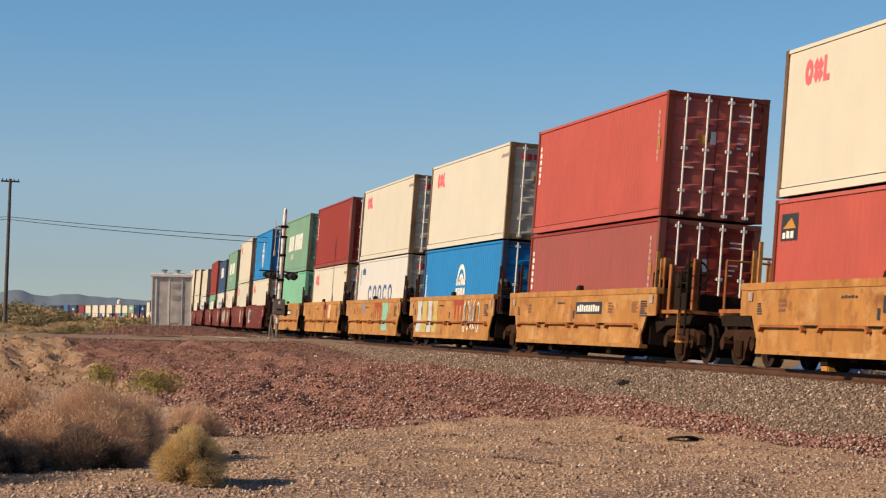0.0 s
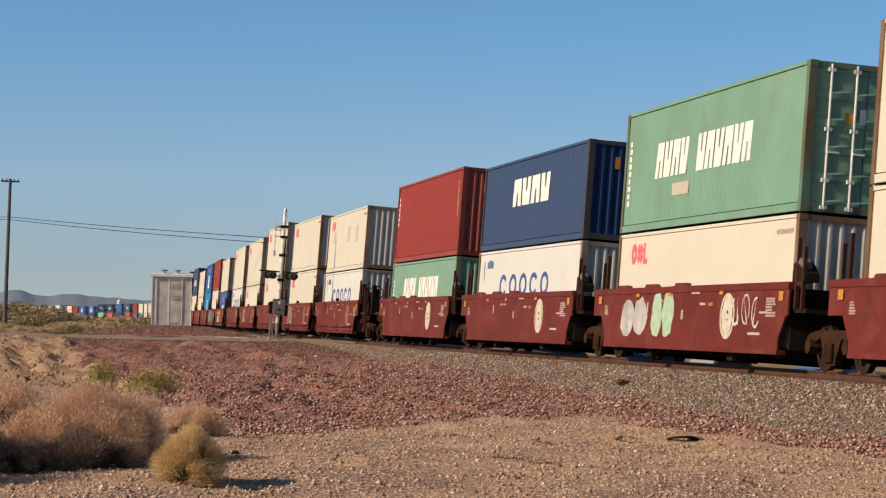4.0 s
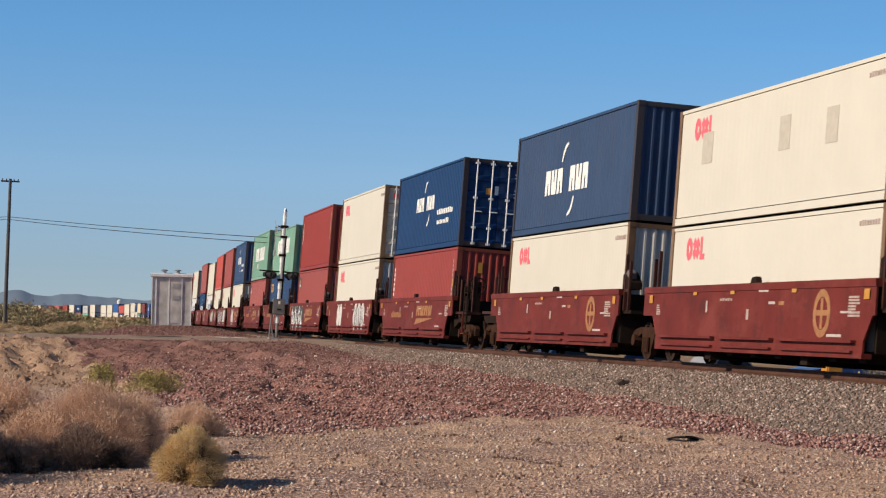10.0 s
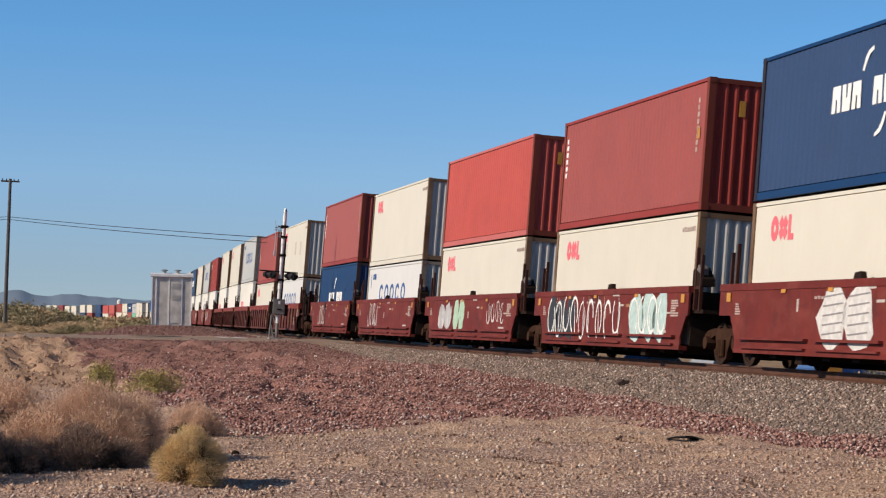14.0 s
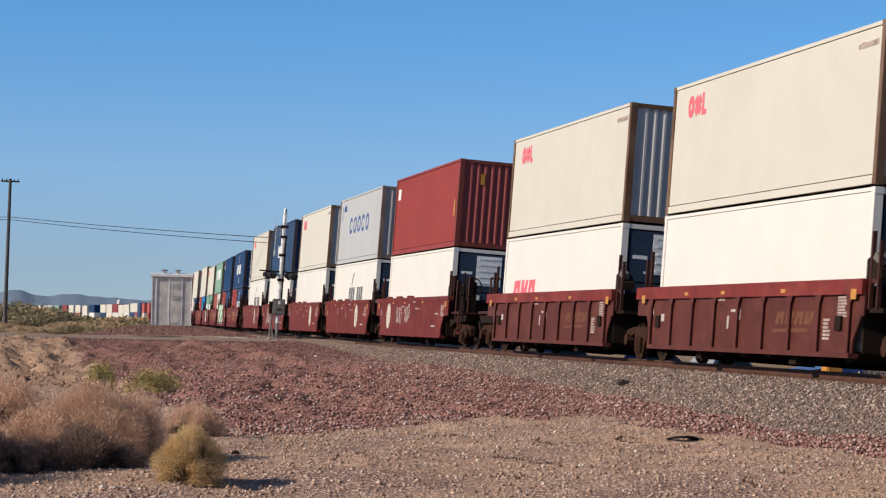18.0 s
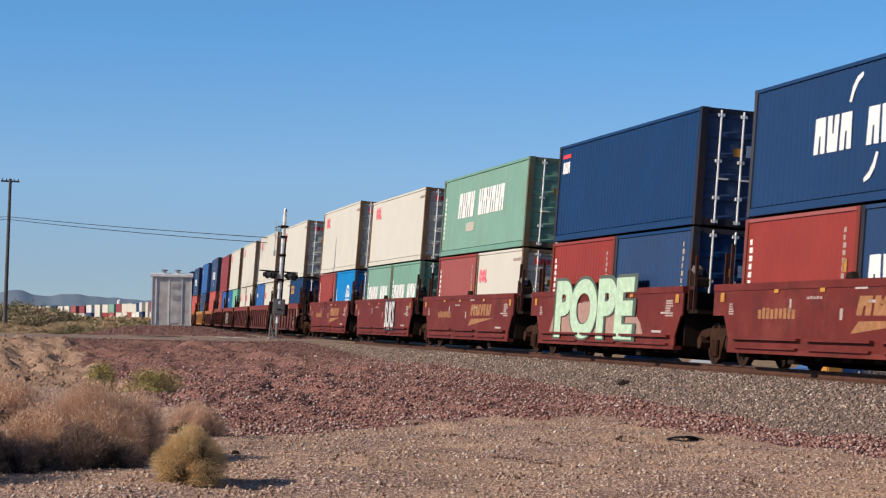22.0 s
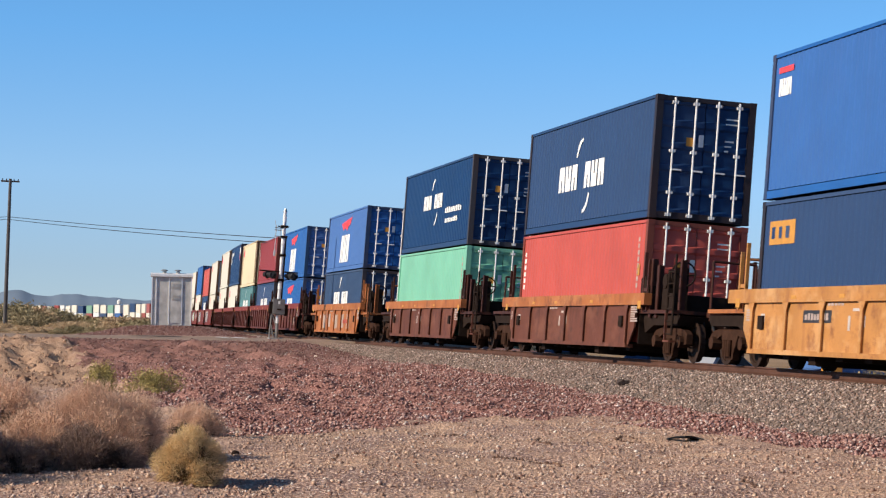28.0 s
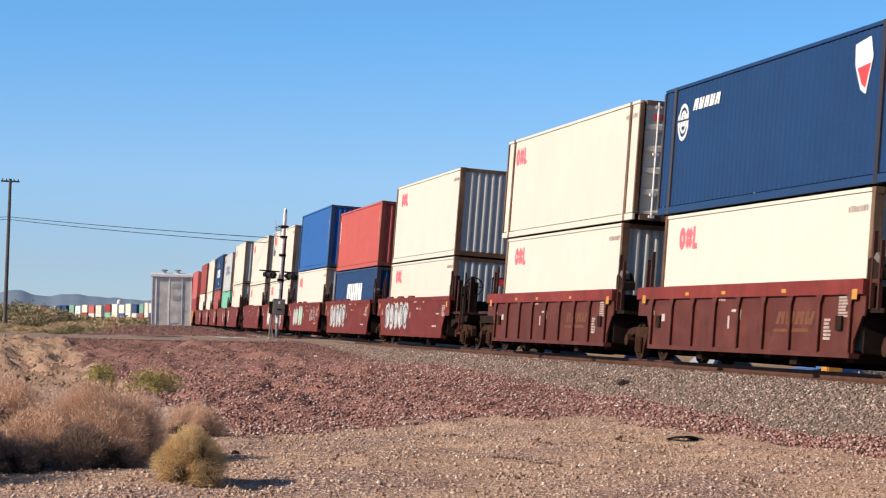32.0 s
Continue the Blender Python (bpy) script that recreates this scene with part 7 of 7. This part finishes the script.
# ---- parked cars beyond the line ----
def parked_car(x, y, z, turn, paint_m, label):
    c = tagged(new("parked_car"), label, "car", "cars parked beyond the line")
    c.matrix_basis = Matrix.Translation((x, y, z)) @ Matrix.Rotation(turn, 4, "Z")
    body = slab(bmesh.new(), [(-2.2, 0.35), (2.2, 0.35), (2.25, 0.62), (2.1, 0.82), (1.1, 0.95), (-1.6, 0.98), (-2.2, 0.9)], -0.88, 0.88)
    bmesh.ops.bevel(body, geom=body.edges[:], offset=0.05, segments=2, affect="EDGES")
    part("body", body, paint_m, c)
    cab = bmesh.new()
    lo = [cab.verts.new(p) for p in ((-1.6, -0.82, 0.95), (1.15, -0.82, 0.93), (1.15, 0.82, 0.93), (-1.6, 0.82, 0.95))]
    hi = [cab.verts.new(p) for p in ((-1.1, -0.66, 1.44), (0.35, -0.66, 1.46), (0.35, 0.66, 1.46), (-1.1, 0.66, 1.44))]
    cab.faces.new(hi)
    for i in range(4):
        cab.faces.new((lo[i], lo[(i + 1) % 4], hi[(i + 1) % 4], hi[i]))
    part("cabin", cab, paint_m, c)
    for sgn in (-1, 1):
        part("side_window", slab(bmesh.new(), [(-1.35, 0.99), (0.95, 0.98), (0.35, 1.38), (-1.05, 1.37)], sgn * 0.80, sgn * 0.83), plain_cache("dark_car_glass", (0.03, 0.035, 0.04)), c, "dark side window")
        for xx in (-1.35, 1.35):
            w = part("wheel", turned(bmesh.new(), [(0.04, -0.1), (0.2, -0.1), (0.31, -0.08), (0.32, 0.08), (0.2, 0.1), (0.04, 0.1)], 18), RUBBER, c, "black tyre")
            w.matrix_basis = Matrix.Translation((xx, sgn * 0.78, 0.32))
    part("windscreen", slab(bmesh.new(), [(1.13, 0.96), (1.17, 0.98), (0.42, 1.44), (0.38, 1.42)], -0.7, 0.7), plain_cache("dark_car_glass", (0.03, 0.035, 0.04)), c, "sloping windscreen")
    return c


parked_car(-95.0, 33.3, -1.80, 2.02, paint("silver_car_paint", (0.34, 0.36, 0.40), (0.3, 0.25, 0.2), 0.1, 0.3), "silver saloon car parked on lower ground")
parked_car(-92.0, 37.4, -1.78, 1.9, paint("blue_car_paint", (0.08, 0.16, 0.36), (0.2, 0.16, 0.12), 0.1, 0.3), "blue saloon car parked on lower ground")
DARKCAR = paint("dark_blue_car_paint", (0.03, 0.06, 0.14), (0.12, 0.10, 0.08), 0.1, 0.3)
parked_car(-97.5, 30.9, -1.78, 2.05, DARKCAR, "dark blue saloon car parked on lower ground")
parked_car(-101.0, 27.6, -1.75, 2.0, DARKCAR, "dark blue saloon car parked beside scrub")
barrel = tagged(new("utility_box"), "yellow-orange utility box standing on the ground", "utility box")
barrel.matrix_basis = Matrix.Translation((-90.0, 36.4, -1.75))
bm = boxed(-0.4, 0.4, -0.35, 0.35, 0.0, 1.12)
bmesh.ops.bevel(bm, geom=bm.edges[:], offset=0.06, segments=2, affect="EDGES")
part("body", bm, YELLOW, barrel)
part("lid", boxed(-0.43, 0.43, -0.38, 0.38, 1.12, 1.18), YELLOW, barrel)
for x, y, s in ((-84, 35.6, 1.2), (-82, 37.0, 1.3), (-79, 36.4, 1.1), (-86, 37.6, 1.0), (-101, 28.8, 1.2), (-104, 26.0, 1.3)):
    b = new("scrub_bush", protos[2])
    b.matrix_basis = Matrix.LocRotScale((x, y, float(ground_z(x, y)) - 0.03), Euler((0, 0, x)), (s, s, s * 1.3))
    tagged(b, "green roadside bush beyond the line", "bush", "bushes beyond the line")

# ---- litter ----
def at_ground(x, y):
    return Matrix.Translation((x, y, float(ground_z(x, y))))


strip = bmesh.new()
pts = [(-0.02 * math.sin(k * 1.1) * 3, -0.27 + 0.06 * k, 0.02 + 0.045 * math.sin(math.pi * k / 9)) for k in range(10)]
for p, q in zip(pts[:-1], pts[1:]):
    v = [strip.verts.new(a) for a in ((p[0] - 0.10, p[1], p[2]), (p[0] + 0.10, p[1], p[2] + 0.03), (q[0] + 0.10, q[1], q[2] + 0.03), (q[0] - 0.10, q[1], q[2]))]
    strip.faces.new(v)
bmesh.ops.remove_doubles(strip, verts=strip.verts[:], dist=0.001)
bmesh.ops.solidify(strip, geom=strip.faces[:], thickness=0.02)
litter = tagged(part("rubber_scrap", strip, RUBBER), "curled black tyre scrap lying on the dry ground", "rubber scrap")
litter.matrix_basis = at_ground(-31.0, 10.27)
clod = bmesh.new()
bmesh.ops.create_icosphere(clod, subdivisions=2, radius=0.07)
for v in clod.verts:
    v.co *= 0.75 + 0.5 * noise.noise(v.co * 14)
    v.co.z *= 0.7
clod_ob = tagged(part("dark_clod", clod, DIRTY), "dark lump of debris beside the yellow bush", "debris")
clod_ob.matrix_basis = at_ground(-29.5, 3.56) @ Matrix.Translation((0, 0, 0.03))
stick = tagged(part("wood_splinter", tube(tube(bmesh.new(), (0.25, -0.32, 0.05), (-0.1, 0.32, 0.14), 0.032, 6, 0.02), (0, 0.05, 0.08), (0.1, 0.2, 0.13), 0.014, 6, 0.006), plain_cache("reddish_wood", (0.55, 0.20, 0.14))), "reddish splinter of wood on the gravel", "wood splinter")
stick.matrix_basis = at_ground(-45.2, 8.98)
for x, y, z, s in ((-46.2, 13.9, -0.40, 0.16), (-75.5, 11.8, 0, 0.11), (-23.5, 6.9, 0, 0.05)):
    rk = bmesh.new()
    bmesh.ops.create_icosphere(rk, subdivisions=2, radius=s)
    for v in rk.verts:
        v.co *= 0.75 + 0.5 * noise.noise(v.co * 9)
        v.co.z *= 0.6
    ob = tagged(part("rock", rk, TAN_STONE if z == 0 else plain_cache("dark_brown_rock", (0.06, 0.042, 0.034))), "single brown rock lying on the gravel", "rock", "loose rocks")
    ob.matrix_basis = at_ground(x, y) if z == 0 else Matrix.Translation((x, y, z))


# ---- the train ----
SPEED = 30.595                                             # metres a second
FLOOR = 0.36
# for each well: upper box, lower box (two of 20 feet with +): paint, end, height (H high, L low), marking
LOADS = """
O r H|P r H box
P d H|R d H
O d H|L d H
O d H|C d H
R d H|O d H
G d H|T d H
L d H|O d H
O d H|O d H
G d H|O r L
N r L whitebox|C r L
R r H|G r L
O r L patch|C r L
O r L|O r H
O r H|O r H
O r H|O r L
O r H|C r L
O r L|A r L apl
R r L|O r H
A r L apl|L r H
O r L patch|O r L
K r H cma|O r H
N d H eco|R r H
O d H|O r H
R r H|R r H box
G r L dull|N r H yellow
G d H|R r H box
N r H eco|O r H
R r H|O r H
P r H square|O r H
O r H|C r L
R r H|N r H cma
O r H patch|C r L
R r H|O r L
S r H|W m H reddish
O r H|W m H navy
O r H|W m H reddish
R r H square|W m H navy
S r H|W m H cmablue
O r H|W m H
K r H cma|W m H
O r H|W m H cmablue
N d L cma|R d L+N d L cma
N d L aplsmall|R d L+N d L
G d L|R d L+O d L
O d L|G d L+G d L
O d H|R d L+L d L
O d H|O d L+N d L yellow
O d H|A d L tag+O d L
O d H|O d L+O d L
O d H|A d L tag+T d L
M d H|R d L+A d L
N d H cma|P d H box
A d H aplsmall|N d H yellow
N d H cma|P d H
N d H eco|T d H
A d L apl|K d L cma
A d L apl|A d L apl
M d L|N d L cma
Y45 r H|E r L cma
N45 r H shield|O r H
O45 d H|O r H
O r H|O r L
P r L|N r L whitebox
A r H|O r H
O r H|O r L
O r H|O r L
O r H|O r H
S r H|T r L
N r H cma|R r H
O r H|O r H
R r H|O r H
O r H|O r L
""".strip().split("\n")
# first wells of each wagon set: well number, place of its leading box at the start, wagon style, how many wells
SETS = [(0, -29.06, "yellow", 1), (1, -48.83, "yellow", 5), (6, -131.14, "disc", 5), (11, -213.15, "ledgedisc", 5), (16, -294.95, "ledgedisc", 5), (21, -376.9, "ledge", 5),
        (26, -458.69, "ledge", 5), (31, -540.31, "ribs", 5), (36, -622.32, "disc", 5), (41, -703.83, "ledge", 5), (46, -785.25, "ribs", 5), (51, -866.93, "redribs", 1),
        (52, -886.45, "yellowribs", 1), (53, -906.39, "brownribs", 1), (54, -926.2, "brownribs", 1), (55, -947.48, "orangeribs", 1), (56, -968.6, "ribs", 5), (61, -1050.46, "grey", 5),
        (66, -1132.4, "disc", 5)]
ART = {2: "loops", 3: "aqua", 6: "tagdark", 8: "mixed", 12: "tag", 14: "tag", 16: "dazer", 17: "turq", 22: "white", 23: "black", 26: "hatched", 27: "full", 28: "mixed", 29: "tag", 30: "tag",
       36: "scrawl", 39: "tag", 42: "pope", 44: "suks", 49: "resoex", 61: "silver", 62: "silver", 63: "mixed", 64: "white", 55: "pale", 4: "worn"}
RIDERS = []                                                # thing, x at the start, side shift, height


def ride(ob, x, w=0.0):
    RIDERS.append((ob, x, w))


def stow(spec, x, w):
    """Puts the box or boxes that spec names at x, w; returns the height of the top."""
    boxes, tops = spec.split("+"), []
    for i, b in enumerate(boxes):
        paint_key, end, high, *mark = b.split()
        length = 20 if len(boxes) > 1 else 45 if paint_key.endswith("45") else 40
        ob = container(paint_key[0], length, high == "H", end, mark[0] if mark else "")
        ride(ob, x + (0 if len(boxes) == 1 else -3.067 if i == 0 else 3.067), w)
        tops.append(w + (HIGH if high == "H" else LOW))
    return max(tops)


for first, start, style, count in SETS:
    for i in range(count):
        n = first + i
        x = start - 15.56 * i - 6.096
        reach = 0.0
        ride(wagon(style, i == 0, i == count - 1, ART.get(n, ""), 0.9 if n == 55 else 0.0), x)
        top, bottom = LOADS[n].split("|")
        z = stow(bottom, x, FLOOR)
        stow(top, x, z + 0.045)


# the rest of the train, far down the line
def far_box(colour, high):
    key = ("far", colour, high)
    h = HIGH if high else LOW
    if key in BOXES:
        return copy_thing(BOXES[key], Matrix())
    c = new("shipping_container")
    BOXES[key] = c
    tagged(c, f"distant {WORDS[colour][0]} steel shipping container", "shipping container", "containers on the train")
    part("shell", boxed(-6.05, 6.05, -1.2, 1.2, 0.12, h - 0.06), PAINTS[colour], c)
    part("frame", shared(("frame", colour, 40, high), "frame", lambda: frame_mesh(6.096, h, 6.016), PAINTS[colour]), None, c)
    return c


def far_wagon(tone):
    key = ("far", tone)
    if key in WAGONS:
        return copy_thing(WAGONS[key], Matrix())
    car = new("well_wagon")
    WAGONS[key] = car
    tagged(car, f"distant {tone} well wagon under stacked containers", "freight wagon", "wagons of the train")
    skin = WELLS[{"oxide-red": "red", "brown": "dark", "yellow": "yellow"}[tone]]
    for sgn in (-1, 1):
        part("side_plate", slab(bmesh.new(), [(-7.05, 0.98), (-6.3, 0.98), (-6, 0.3), (6, 0.3), (6.3, 0.98), (7.05, 0.98), (7.05, 1.62), (-7.05, 1.62)], sgn * 1.42, sgn * 1.46), skin, car)
    part("well_floor", shared(("wfloor", "far"), "well_floor", lambda: floor_mesh(6.0), DIRTY), None, car)
    part("truck", boxed(-9.0, -6.8, -1.0, 1.0, 0.05, 1.05), DIRTY, car)
    return car


dice = random.Random(12)
x = -1132.4 - 4 * 15.56 - 19.75
tone = "oxide-red"
n = 0
for n in range(90):
    if n % 5 == 0:
        tone = dice.choice(("oxide-red", "oxide-red", "brown", "yellow"))
    ride(far_wagon(tone), x - 6.096)
    low = dice.random() < 0.4
    ride(far_box(dice.choice("OOOOOCWRRRNAT"), not low), x - 6.096, FLOOR)
    ride(far_box(dice.choice("OOOOOOOOCRRPMNNG"), True), x - 6.096, FLOOR + (LOW if low else HIGH) + 0.025)
    x -= 15.56 if n % 5 != 4 else 19.75


def motions():
    """The whole train rolls along the line."""
    for ob, x, w in RIDERS:
        times = [t for t in range(33) if t % 4 == 0 or -420 < x + SPEED * t < 0]
        walk(ob, [(t, on_line(x + SPEED * t, 0, w)) for t in times])


motions()
